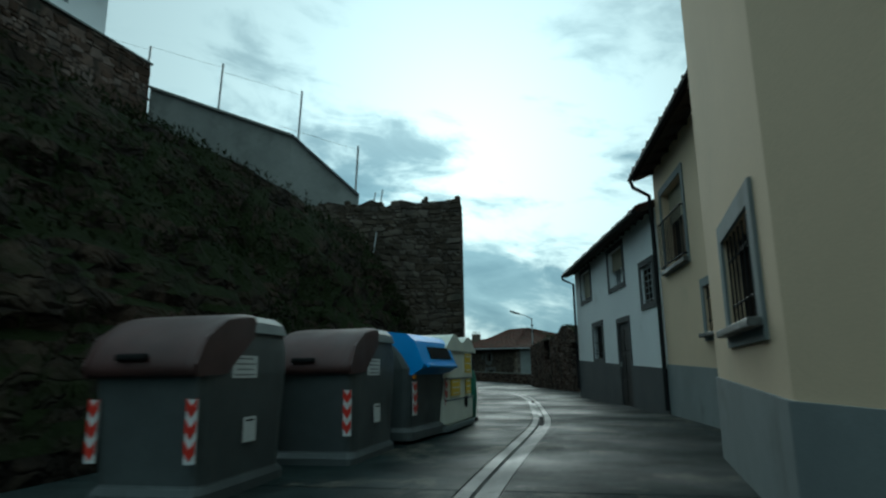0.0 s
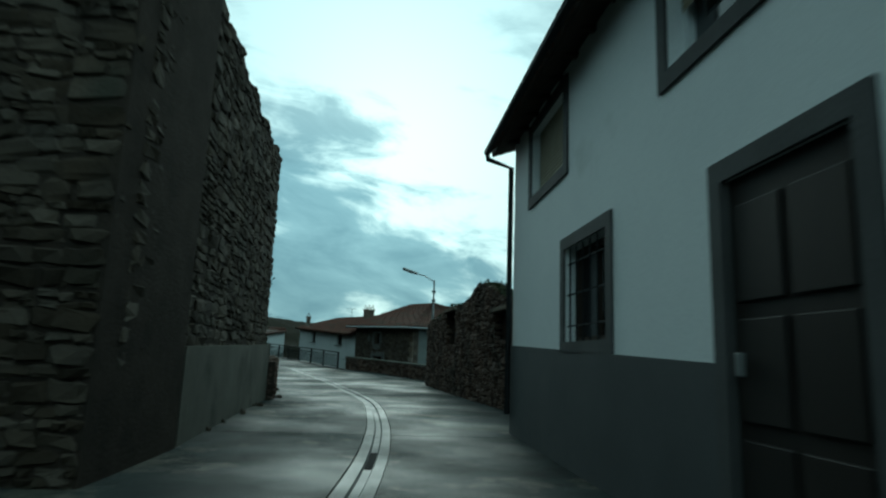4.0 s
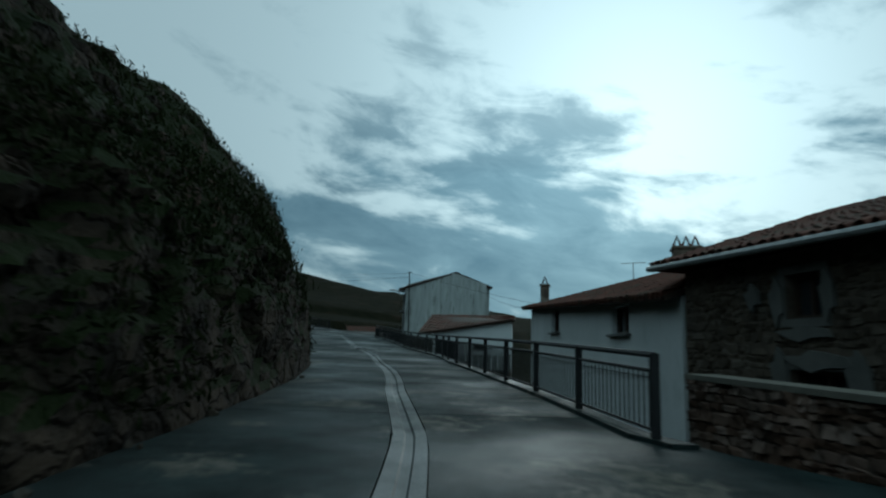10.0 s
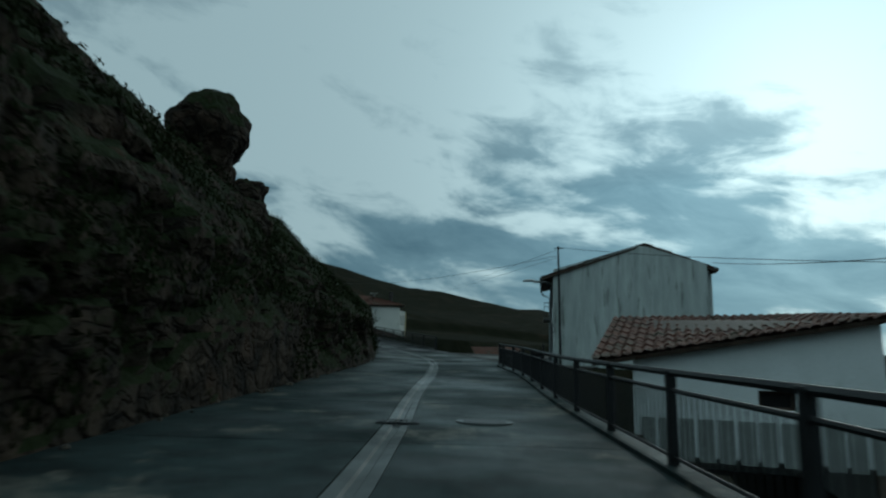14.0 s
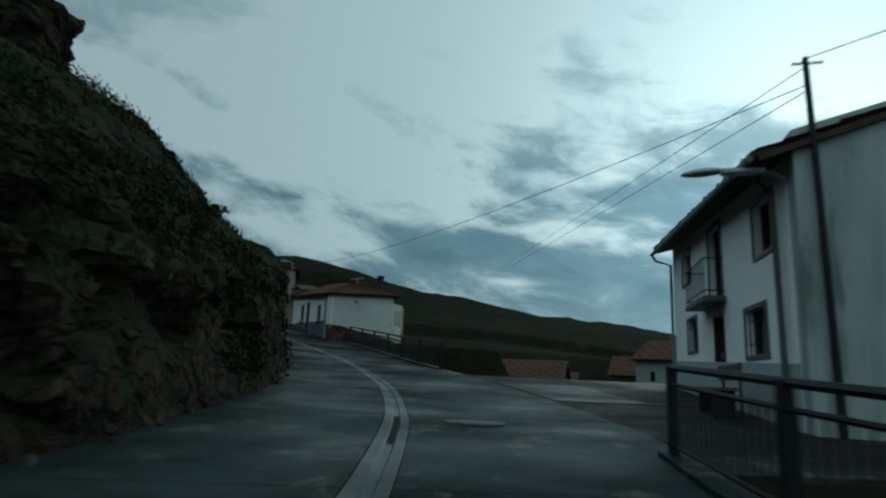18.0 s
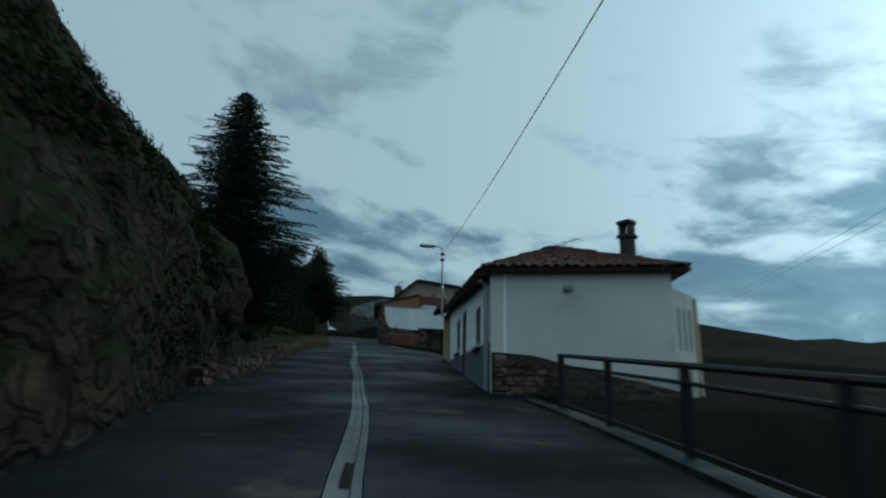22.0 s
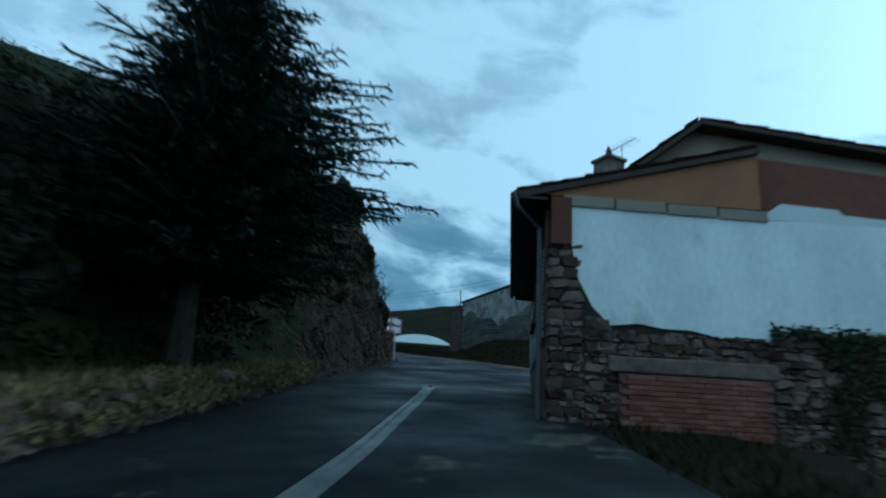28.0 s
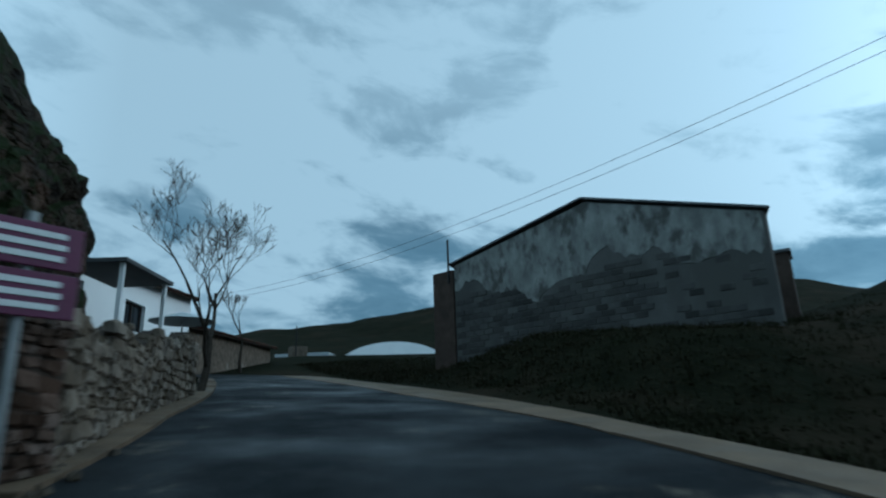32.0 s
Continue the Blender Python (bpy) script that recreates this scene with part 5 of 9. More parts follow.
# ---------------------------------------------------------------- shed with a red roof beyond the railing
def red_shed():
    a, b = (-2.5, 80.96), (-7.0, 80.4)
    m = frame_of(a, b, 0, (-0.2, 1))
    h = thing("shed", m @ Vector((2, 0, -0.5)), "white rendered shed with a sloping red tile roof", "shed")
    L = 4.9
    top = lambda u: 3.28 - 0.17 * u
    w = (1.65, 2.35, 1.46, 1.86)
    wall(h, m, 0, L, 0.4, 3.3, M["white_dull"], [w], top=top, thick=0.25)
    window(h, m, *w, mullions=0, pane_mat=M["dark"])
    wall(h, m @ pose(0, 7, 0), 0, L, -0.8, 3.3, M["white_dull"], top=top, thick=0.25)
    for u in (0.0, L - 0.25):
        bm = bmesh.new()
        box(bm, (u + 0.125, 3.63, (top(u) - 0.1 - 0.8) / 2), (0.25, 6.7, top(u) - 0.1 + 0.8), m)
        part("wall", bm, M["white_dull"], h)
    q = lambda u, ww, v: m @ Vector((u, ww, v))
    roof_plane(h, q(L + 0.9, -0.3, top(L + 0.9) + 0.1), q(-0.2, -0.3, 3.42), q(-0.2, 6.4, 4.05), q(L + 0.9, 6.4, 4.0))
    for u in (0.15, L - 0.15):
        bm = bmesh.new()
        box(bm, (u, 0.15, -0.4), (0.3, 0.3, 1.6), m)
        part("post", bm, M["stone_far"], h)
    # white boards below the wall
    for k in range(12):
        bm = bmesh.new()
        box(bm, (0.2 + k * 0.4, -0.03, 0.75), (0.3, 0.03, 0.9), m, 0.006)
        part("board", bm, M["hut_wall"], h)


red_shed()


# ---------------------------------------------------------------- big white house at the yard
def big_house():
    A, B, C = Vector((-13.75, 94.8, 0)), Vector((-7.0, 96.75, 0)), Vector((-17.3, 105.6, 0))
    ms = frame_of(A[:2], B[:2], 0, (-0.3, 1))
    mf = frame_of(A[:2], C[:2], 0, (1, 0.3))
    h = thing("house", (-13, 100, 1.5), "tall house with a stained grey-white gable and whitewashed front", "house")
    L, W = 7.15, 11.2
    apex = lambda u: 7.1 + (1.22 * u / 4.14 if u < 4.14 else 1.22 - 1.0 * (u - 4.14) / 3.0)
    sw = (3.15, 3.6, 3.85, 4.2)
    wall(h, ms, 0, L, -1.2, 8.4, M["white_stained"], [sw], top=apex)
    window(h, ms, *sw, mullions=0, pane_mat=M["dark"])
    top = lambda u: 6.75 + 0.07 * u
    holes = dict(g1=(7.75, 9.0, 4.08, 4.95), g2=(1.8, 3.1, 3.72, 4.57), u1=(8.3, 9.5, 6.05, 6.95), u2=(1.1, 2.25, 5.5, 6.45), ud=(4.75, 6.0, 5.15, 6.85), d=(4.8, 5.85, 2.95, 4.75))
    wall(h, mf @ pose(0, 0, 0), 0.36, W, -1.2, 7.6, M["white"], [*holes.values()], top=top)
    for k in ("g1", "g2"):
        window(h, mf, *holes[k], surround=M["drain"], band=0.08, bars=(4, 2))
    for k in ("u1", "u2", "ud"):
        window(h, mf, *holes[k], surround=M["drain"], band=0.08, mullions=1)
    door(h, mf, *holes["d"], M["wood_dark"], None, label="dark brown wooden door")
    bm = bmesh.new()
    prism(bm, [(0.36, -1.2), (W, -1.2), (W, 3.9), (0.36, 3.5)], 0.03, mf @ pose(0, -0.03, 0))
    part("dado", bm, M["dado_pale"], h)
    for u0, u1, v0 in ((4.5, 6.7, 5.1),):
        bm = bmesh.new()
        box(bm, ((u0 + u1) / 2, -0.24, v0 - 0.06), (u1 - u0, 0.48, 0.12), mf, 0.01)
        bc = part("balcony", bm, M["drain"], h, "small balcony with thin iron bars")
        wd = -0.44
        for z in (0.12, 0.85):
            bm = bmesh.new()
            tube(bm, [mf @ Vector((u0 + 0.03, -0.02, v0 + z)), mf @ Vector((u0 + 0.03, wd, v0 + z)), mf @ Vector((u1 - 0.03, wd, v0 + z)), mf @ Vector((u1 - 0.03, -0.02, v0 + z))], 0.016, 5)
            part("rail", bm, M["iron"], bc)
        n = int((u1 - u0) / 0.14)
        for k in range(n + 1):
            u = u0 + 0.03 + (u1 - u0 - 0.06) * k / n
            bm = bmesh.new()
            tube(bm, [mf @ Vector((u, wd, v0)), mf @ Vector((u, wd, v0 + 0.85))], 0.008, 4)
            part("baluster", bm, M["iron"], bc)
    q = lambda u, w, v: mf @ Vector((u, w, v))
    # roof: ridge runs from the gable back
    dz = 0.07
    f0, f1 = q(-0.15, -0.55, 6.68), q(W + 0.3, -0.55, 6.68 + dz * W + 0.1)
    r0, r1 = q(-0.15, 4.35, 8.35), q(W + 0.3, 4.35, 8.35 + 0.5)
    roof_plane(h, f0, f1, r1, r0)
    b0, b1 = q(-0.15, 7.7, 7.1), q(W + 0.3, 7.7, 7.6)
    roof_plane(h, b0, b1, r1, r0, tile_edge=False)
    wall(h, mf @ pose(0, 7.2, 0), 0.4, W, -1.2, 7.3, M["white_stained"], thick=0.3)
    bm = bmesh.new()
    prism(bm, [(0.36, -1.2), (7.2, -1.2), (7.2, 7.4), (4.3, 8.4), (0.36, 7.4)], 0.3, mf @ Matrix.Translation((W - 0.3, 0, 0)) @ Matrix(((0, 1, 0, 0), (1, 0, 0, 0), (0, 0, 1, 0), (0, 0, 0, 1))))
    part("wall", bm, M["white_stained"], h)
    gutter(h, q(W + 0.28, -0.62, 7.42), q(0, -0.62, 6.65), [q(W + 0.25, -0.5, 7.2), q(W - 0.05, -0.08, 7.0), q(W - 0.05, -0.08, 3.2)], M["dado_grey"])
    bm = bmesh.new()
    tube(bm, [q(0.6, -0.5, 6.6), q(0.72, -0.12, 6.3), q(0.72, -0.1, 2.2)], 0.05, 8)
    part("downpipe", bm, M["dado_dark"], h, "dark downpipe on the front")
    # wall lamp and the leaning service pole at the gable corner
    lp = thing("street_lamp", q(0.3, -0.4, 6.5), "grey street lamp on a bracket at the eaves", "street lamp")
    bm = bmesh.new()
    tube(bm, [q(0.3, 0.0, 6.35), q(0.3, -0.2, 6.5), q(0.3, -0.4, 6.54)], 0.025, 6)
    part("bracket", bm, M["steel"], lp)
    bm = bmesh.new()
    box(bm, (0.3, -0.66, 6.53), (0.2, 0.66, 0.1), mf, 0.03)
    part("head", bm, M["steel"], lp)
    pl = thing("service_pole", ms @ Vector((0.5, -0.15, 6.4)), "thin steel service pole fixed to the gable", "pole")
    bm = bmesh.new()
    tube(bm, [ms @ Vector((0.35, -0.12, 1.0)), ms @ Vector((0.25, -0.12, 8.25))], [0.065, 0.045], 8)
    part("shaft", bm, M["iron"], pl)
    bm = bmesh.new()
    tube(bm, [ms @ Vector((0.05, -0.12, 8.15)), ms @ Vector((0.5, -0.12, 8.15))], 0.02, 6)
    part("crossarm", bm, M["iron"], pl)


M["dado_pale"] = mat("pale grey dado", (0.34, 0.37, 0.38), (0.28, 0.31, 0.32), 0.8, 0.85, None, 0.15, 50, stain=(0.2, 0.22, 0.22), stain_at=0.6)
big_house()


# ---------------------------------------------------------------- red-roofed hut beyond the yard
def hut():
    a, b = (-23.96, 130.4), (-19.0, 130.0)
    m = frame_of(a, b, 0, (0, 1))
    h = thing("hut", m @ Vector((2.5, 0, 2.5)), "small white hut with a red tile roof and black chimney", "hut")
    L, top = 5.0, 4.9
    w = (1.0, 1.35, 3.4, 4.1)
    wall(h, m, 0, L, 1.0, top, M["hut_wall"], [w], thick=0.3)
    window(h, m, *w, mullions=0, pane_mat=M["dark"])
    plain_walls(h, m, L, 5, 1.0, top, M["hut_wall"])
    q = lambda u, ww, v: m @ Vector((u, ww, v))
    roof_plane(h, q(-0.3, -0.4, top), q(L + 0.4, -0.4, top), q(L + 0.2, 2.6, top + 1.5), q(0.2, 2.6, top + 1.5))
    roof_plane(h, q(-0.3, 5.4, top), q(L + 0.4, 5.4, top), q(L + 0.2, 2.6, top + 1.5), q(0.2, 2.6, top + 1.5), tile_edge=False)
    chimney(h, q(2.8, 2.0, top + 1.1), 0.6, 0.5, 0.8, 2, M["iron"])
    wall(h, m @ pose(5.05, 1.2, 0), 0, 3.2, 1.0, 4.3, M["white_stained"], thick=0.3)
    roof_plane(h, q(5.2, 0.8, 4.3), q(8.5, 0.8, 4.3), q(8.5, 4, 5.4), q(5.2, 4, 5.4))


hut()


# ---------------------------------------------------------------- low white house along the upper lane
FOOTING = []


def lane_house():
    a, b = (-38.69, 113.62), (-46.3, 119.6)
    m = frame_of(a, b, 0, (0.6, 0.8))
    h = thing("house", m @ Vector((4, 0, 5)), "low white house with grey-blue dado and a clay tile roof", "house")
    slope = lambda u: 0.105 * u
    L = 13.1
    top = lambda u: 7.82 + slope(u)
    hs = [(1.9, 3.15, 6.38, 7.4), (8.05, 9.6, 6.78, 7.98)]
    dr = (5.8, 6.9, 5.75, 7.92)
    wall(h, m, 0.0, L, 4.0, 9.2, M["white"], [*hs, dr], top=top)
    for w in hs:
        window(h, m, *w, surround=None, bars=(5, 2), mullions=1, sill=M["white_dull"])
    door(h, m, *dr, M["door_black"], None, depth=0.02, label="black iron front door")
    for u0, u1 in ((0.0, dr[0] - 0.002), (dr[1] + 0.002, L)):
        bm = bmesh.new()
        prism(bm, [(u0, 4.0), (u1, 4.0), (u1, 6.24 + 0.046 * u1), (u0, 6.24 + 0.046 * u0)], 0.03, m @ pose(0, -0.03, 0))
        part("dado", bm, M["dado_blue"], h)
    # gable end facing down the lane
    g = frame_of(a, (-34.5, 119.5), 0, (-0.8, 0.6))
    G = 4.3
    wall(h, g @ pose(0, -0.014, 0), 0.0, G, 2.5, 7.9, M["cream_wall"], top=lambda u: 7.82 + 0.05 * u)
    k = g @ Vector((G, 0, 0))
    back = frame_of((k.x, k.y), tuple((k + m.to_3x3() @ Vector((9, 0.5, 0)))[:2]), 0, (-0.6, -0.6))
    bw = [(1.2, 1.7, 6.3, 7.4), (2.6, 3.1, 6.3, 7.4), (4.0, 4.5, 6.3, 7.4)]
    # narrow splayed end with three slit windows
    fc = frame_of((k.x, k.y), (k.x - 0.3, k.y + 2.4), 0, (-1, 0))
    fw = [(0.2, 0.38, 6.2, 7.2), (0.55, 0.73, 6.2, 7.2), (0.9, 1.08, 6.2, 7.2)]
    wall(h, fc, 0.02, 1.3, 2.5, 7.62, M["cream_wall"], fw, thick=0.25)
    for w in fw:
        window(h, fc, *w, mullions=0)
    bm = bmesh.new()
    box(bm, (1.38, 0.1, 5.0), (0.12, 0.3, 5.1), fc)
    part("quoin", bm, M["ochre"], h, "ochre corner band")
    wall(h, back, 0.0, 9, 2.5, 7.9, M["white"], bw, thick=0.3)
    for w in bw:
        window(h, back, *w, mullions=0)
    q = lambda u, w, v: m @ Vector((u, w, v))
    gq = lambda u, v: g @ Vector((u, -0.28, v))
    e0, e1 = q(-0.25, -0.26, 7.80), q(L, -0.26, 7.80 + 0.095 * L)
    ridge0, ridge1 = g @ Vector((1.9, 1.4, 8.85)), q(L, 3.0, 8.95 + slope(L))
    roof_plane(h, e0, e1, ridge1, ridge0)
    roof_plane(h, gq(-0.3, 7.86), gq(G + 0.4, 8.1), ridge0, ridge0)
    roof_plane(h, gq(G + 0.4, 8.1), back @ Vector((9, -0.3, 7.95)), ridge1, ridge0, tile_edge=False)
    rafters(h, q(0, -0.26, 7.8), q(L, -0.26, 7.8 + slope(L)), m.to_3x3() @ Vector((0, 1, 0.2)), 18, 0.25)
    chimney(h, g @ Vector((3.55, 0.6, 8.1)), 0.28, 0.28, 0.95, 0, M["backlit_dark"])
    c = g @ Vector((3.55, 0.6, 9.05))
    for dx in (-0.12, 0.12):
        bm = bmesh.new()
        box(bm, (c.x + dx, c.y, c.z + 0.12), (0.07, 0.26, 0.26))
        part("cowl_leg", bm, M["backlit_dark"], h)
    bm = bmesh.new()
    box(bm, (c.x, c.y, c.z + 0.3), (0.38, 0.36, 0.1), None, 0.03)
    part("cowl", bm, M["backlit_dark"], h)
    bm = bmesh.new()
    tube(bm, [q(0.05, -0.1, 5.2), q(0.05, -0.1, 7.5), q(0.0, -0.25, 7.62)], 0.05, 8)
    part("downpipe", bm, M["dado_grey"], h, "grey downpipe at the corner")
    bm = bmesh.new()
    box(bm, (1.8, -0.06, 7.5), (0.22, 0.1, 0.12), g, 0.02)
    part("vent", bm, M["dado_grey"], h)
    # earth and rubble footing under the gable
    bm = bmesh.new()
    prism(bm, [(0.02, 2.3), (G + 0.1, 2.3), (G + 0.1, 5.2), (2.4, 5.6), (0.9, 5.95), (0.02, 6.0)], 0.2, g @ pose(0, -0.2, 0))
    part("footing", bm, M["mortar"], h, "exposed earth and rubble footing")
    FOOTING.append((h, g))
    aerial("aerial", q(3.2, 2.6, 9.0), 0.5, "small television aerial on the ridge", "aerials")
    # ochre continuation further up
    y = thing("house", q(15, 0, 6), "low ochre rendered house joined to the white one", "house")
    yw = (14.2, 14.9, 7.4, 8.5)
    wall(y, m, L + 0.02, 18.2, 5.0, 10.4, M["ochre"], [yw], top=lambda u: 7.6 + slope(u))
    window(y, m, *yw, mullions=0)
    bm = bmesh.new()
    prism(bm, [(11.8, 9.25), (14.9, 10.0), (15.0, 10.32), (11.8, 9.56)], 1.6, m @ pose(0, 0.3, 0))
    part("lean_roof", bm, M["backlit_dark"], y, "raised dark grey sheet roof")
    wall(y, m @ pose(0, 5, 0), L + 0.02, 18.2, 4.5, 10.4, M["ochre"], top=lambda u: 7.6 + slope(u))
    bm = bmesh.new()
    box(bm, (18.05, 2.68, 7.1), (0.3, 4.6, 4.5), m)
    part("wall", bm, M["ochre"], y)
    roof_plane(y, q(L + 0.05, -0.5, 7.72 + slope(L)), q(18.5, -0.5, 7.72 + slope(18.5)), q(18.5, 2.6, 10.6), q(L + 0.05, 2.6, 10.0))
    roof_plane(y, q(L + 0.05, 5.6, 7.72 + slope(L)), q(18.5, 5.6, 7.72 + slope(18.5)), q(18.5, 2.6, 10.6), q(L + 0.05, 2.6, 10.0), tile_edge=False)


M["cream_wall"] = mat("cream-grey render", (0.56, 0.55, 0.50), (0.47, 0.465, 0.43), 0.5, 0.9, None, 0.15, 50, stain=(0.30, 0.28, 0.25), stain_at=0.57, stain_scale=0.45)
# near-black puts the chimney's backlit look into its colour; sheet roof shares it
M["backlit_dark"] = mat("dark backlit render", (0.05, 0.046, 0.042), (0.03, 0.028, 0.027), 3, 0.9, None, 0.3, 30, spec=0.1)
M["dado_blue"] = mat("grey-blue dado", (0.11, 0.125, 0.145), (0.085, 0.097, 0.115), 0.8, 0.8, None, 0.15, 60)
M["ochre"] = mat("ochre render", (0.42, 0.33, 0.17), (0.36, 0.28, 0.15), 0.8, 0.9, None, 0.2, 50, stain=(0.26, 0.22, 0.14), stain_at=0.6)
lane_house()


# ---------------------------------------------------------------- patched house at the bend
BEND_A, BEND_B = (-78.3, 138.95), (-78.3 + 4.3, 138.95 + 9.0)


def bend_house():
    m = frame_of(BEND_A, BEND_B, 0, (-0.9, 0.43))
    h = thing("house", m @ Vector((4, 1, 10)), "patched stone and brick house with a whitewashed upper wall", "house")
    q = lambda u, w, v: m @ Vector((u, w, v))
    wall(h, m, 0, 7.8, 8.6, 16.2, M["mortar"], top=lambda u: 14.8 + 0.31 * u if u < 3.8 else (14.6 if u < 6.7 else 14.3))
    bm = bmesh.new()
    prism(bm, [(0.3, 14.56), (0.34, 13.9), (0.45, 13.3), (0.7, 12.8), (1.0, 12.5), (1.5, 12.56), (1.9, 12.5), (2.4, 12.5), (2.9, 12.4), (3.4, 12.44), (3.8, 12.38), (4.5, 12.5), (5.2, 12.58), (5.9, 12.6), (6.58, 12.68), (6.63, 13.4), (6.6, 14.0), (6.64, 14.62)], 0.06, m @ pose(0, -0.05, 0))
    part("whitewash", bm, M["whitewash"], h, "whitewashed upper wall with a ragged lower edge")
    bm = bmesh.new()
    prism(bm, [(6.98, 12.85), (7.3, 12.74), (7.7, 12.78), (7.76, 13.5), (7.7, 14.25), (6.95, 14.3), (6.9, 13.6)], 0.08, m @ pose(0, -0.04, 0))
    part("whitewash", bm, M["whitewash"], h, "small whitewashed remnant")
    for k in range(4):
        bm = bmesh.new()
        box(bm, (0.66 + 0.94 * k, -0.06, 14.68 - 0.012 * k), (0.9, 0.05, 0.2), m, 0.01)
        part("board", bm, M["brown_pale"], h)
    bm = bmesh.new()
    prism(bm, [(-0.12, 14.78), (3.84, 14.78), (3.84, 15.92), (-0.12, 14.84)], 0.05, m @ pose(0, -0.045, 0))
    part("ochre_band", bm, M["ochre_brown"], h, "brown rendered band under the eaves")
    bm = bmesh.new()
    box(bm, (0.16, -0.05, 14.3), (0.36, 0.1, 0.86), m)
    part("corner_brick", bm, M["rust"], h, "bare brick at the corner")
    bm = bmesh.new()
    box(bm, (2.42, -0.03, 10.9), (2.6, 0.1, 1.65), m)
    part("brick_panel", bm, M["brick_joint"], h, "blocked-up opening of red brick")
    bm = bmesh.new()
    box(bm, (2.4, -0.06, 11.86), (2.9, 0.14, 0.26), m, 0.03)
    part("lintel", bm, M["stone_far"], h)
    # front along the lane
    f = frame_of((-78.15, 138.72), (-85.55, 144.02), 0, tuple((m.to_3x3() @ Vector((1, 0, 0)))[:2]))
    fw = (3.7, 5.3, 13.1, 14.3)
    low = (1.3, 2.15, 11.25, 11.86)
    wall(h, f, 0.42, 8.38, 8.6, 15.4, M["dark_brick"], [fw, low], top=lambda u: 14.58 - 0.012 * u)
    # dark panel set back as the shade within the low vent opening
    bm = bmesh.new()
    box(bm, ((low[0] + low[1]) / 2, 0.2, (low[2] + low[3]) / 2), (low[1] - low[0] + 0.04, 0.05, low[3] - low[2] + 0.04), f)
    part("hatch", bm, M["wood_dark"], h, "dark panel for the shade inside a low vent")
    window(h, f, *fw, sill=M["rust"])
    bm = bmesh.new()
    for k in range(19):
        z = 12.32 + k * 0.085
        spans = ((0.62, 8.34),) if not fw[2] - 0.08 < z < fw[3] + 0.06 else ((0.62, fw[0] - 0.06), (fw[1] + 0.06, 8.34))
        for u0, u1 in spans:
            if u1 - u0 > 0.2:
                box(bm, ((u0 + u1) / 2, -0.02, z), (u1 - u0, 0.03, 0.062), f)
    part("siding", bm, M["siding"], h, "pale horizontal siding")
    fe = lambda u, w, v: f @ Vector((u, w, v))
    roof_plane(h, fe(0.05, -0.5, 14.78), fe(8.56, -0.52, 14.7), q(3.85, 8.6, 16.6), q(3.85, -0.12, 16.0))
    roof_plane(h, q(7.4, 1.2, 15.0), q(7.4, 8.6, 15.2), q(3.85, 8.6, 16.6), q(3.85, 1.2, 15.95), tile_edge=False)
    gutter(h, fe(0.0, -0.57, 14.7), fe(8.56, -0.59, 14.62), [fe(0.05, -0.5, 14.5), fe(0.45, -0.1, 14.2), fe(0.45, -0.1, 10.9)], M["dado_dark"])
    bm = bmesh.new()
    vs = [fe(0.05, 0.02, 14.62), fe(8.56, 0.02, 14.5), fe(8.56, -0.5, 14.54), fe(0.05, -0.48, 14.66)]
    lo = [bm.verts.new(v) for v in vs]
    hi = [bm.verts.new(v + Vector((0, 0, 0.04))) for v in vs]
    bm.faces.new(lo[::-1])
    bm.faces.new(hi)
    for i in range(4):
        bm.faces.new((lo[i], lo[(i + 1) % 4], hi[(i + 1) % 4], hi[i]))
    part("soffit", bm, M["wood_dark"], h)
    # bare brick upper wall with a torn pale strip below it
    bm = bmesh.new()
    prism(bm, [(3.86, 14.6), (6.68, 14.6), (6.7, 15.8), (3.86, 15.98)], 0.3, m @ pose(0, 0.3, 0))
    part("brick_wall", bm, M["rust"], h, "bare brick upper wall")
    bm = bmesh.new()
    prism(bm, [(3.9, 14.72), (6.66, 14.66), (6.66, 14.86), (5.6, 14.9), (5.5, 15.0), (4.4, 15.04), (4.2, 14.9)], 0.05, m @ pose(0, 0.22, 0))
    part("pale_strip", bm, M["white_dull"], h)
    # the taller house behind
    u = thing("house", q(6, 4, 10), "taller house with brown rendered upper storey", "house")
    mu = m @ pose(0, 3.25, 0)
    uw = (8.72, 9.36, 15.7, 16.8)
    ut = lambda x: 18.05 - 0.8 * (4.3 - x) if x < 4.3 else 18.05 - 0.085 * (x - 4.3)
    wall(u, mu, 2.4, 11.5, 8.6, 18.2, M["brown_render"], [uw], top=ut, thick=0.3)
    window(u, mu, *uw, surround=M["white_dull"], band=0.09, pane_mat=M["white_stained"])
    for x, z in ((2.4, 16.4), (11.2, 17.4)):
        bm = bmesh.new()
        box(bm, (x + 0.15, 5.82, (8.6 + z) / 2), (0.3, 4.5, z - 8.6), m)
        part("wall", bm, M["brown_render"], u)
    bm = bmesh.new()
    box(bm, (10.75, 3.22, 14.4), (0.9, 0.05, 5.0), m)
    part("plaster_patch", bm, M["brown_pale"], u)
    bm = bmesh.new()
    tube(bm, [mu @ Vector((10.2, -0.06, 17.3)), mu @ Vector((10.25, -0.06, 14.9)), mu @ Vector((11.2, -0.06, 14.4)), mu @ Vector((11.3, -0.06, 11.9))], 0.05, 6)
    part("downpipe", bm, M["dado_grey"], u)
    wall(u, m @ pose(0, 8.1, 0), 2.4, 11.5, 8.6, 18.2, M["brown_render"], top=ut, thick=0.3)
    roof_plane(u, q(2.2, 2.8, 16.45), q(2.2, 8.7, 16.45), q(4.3, 8.7, 18.15), q(4.3, 2.8, 18.15), tile_edge=False)
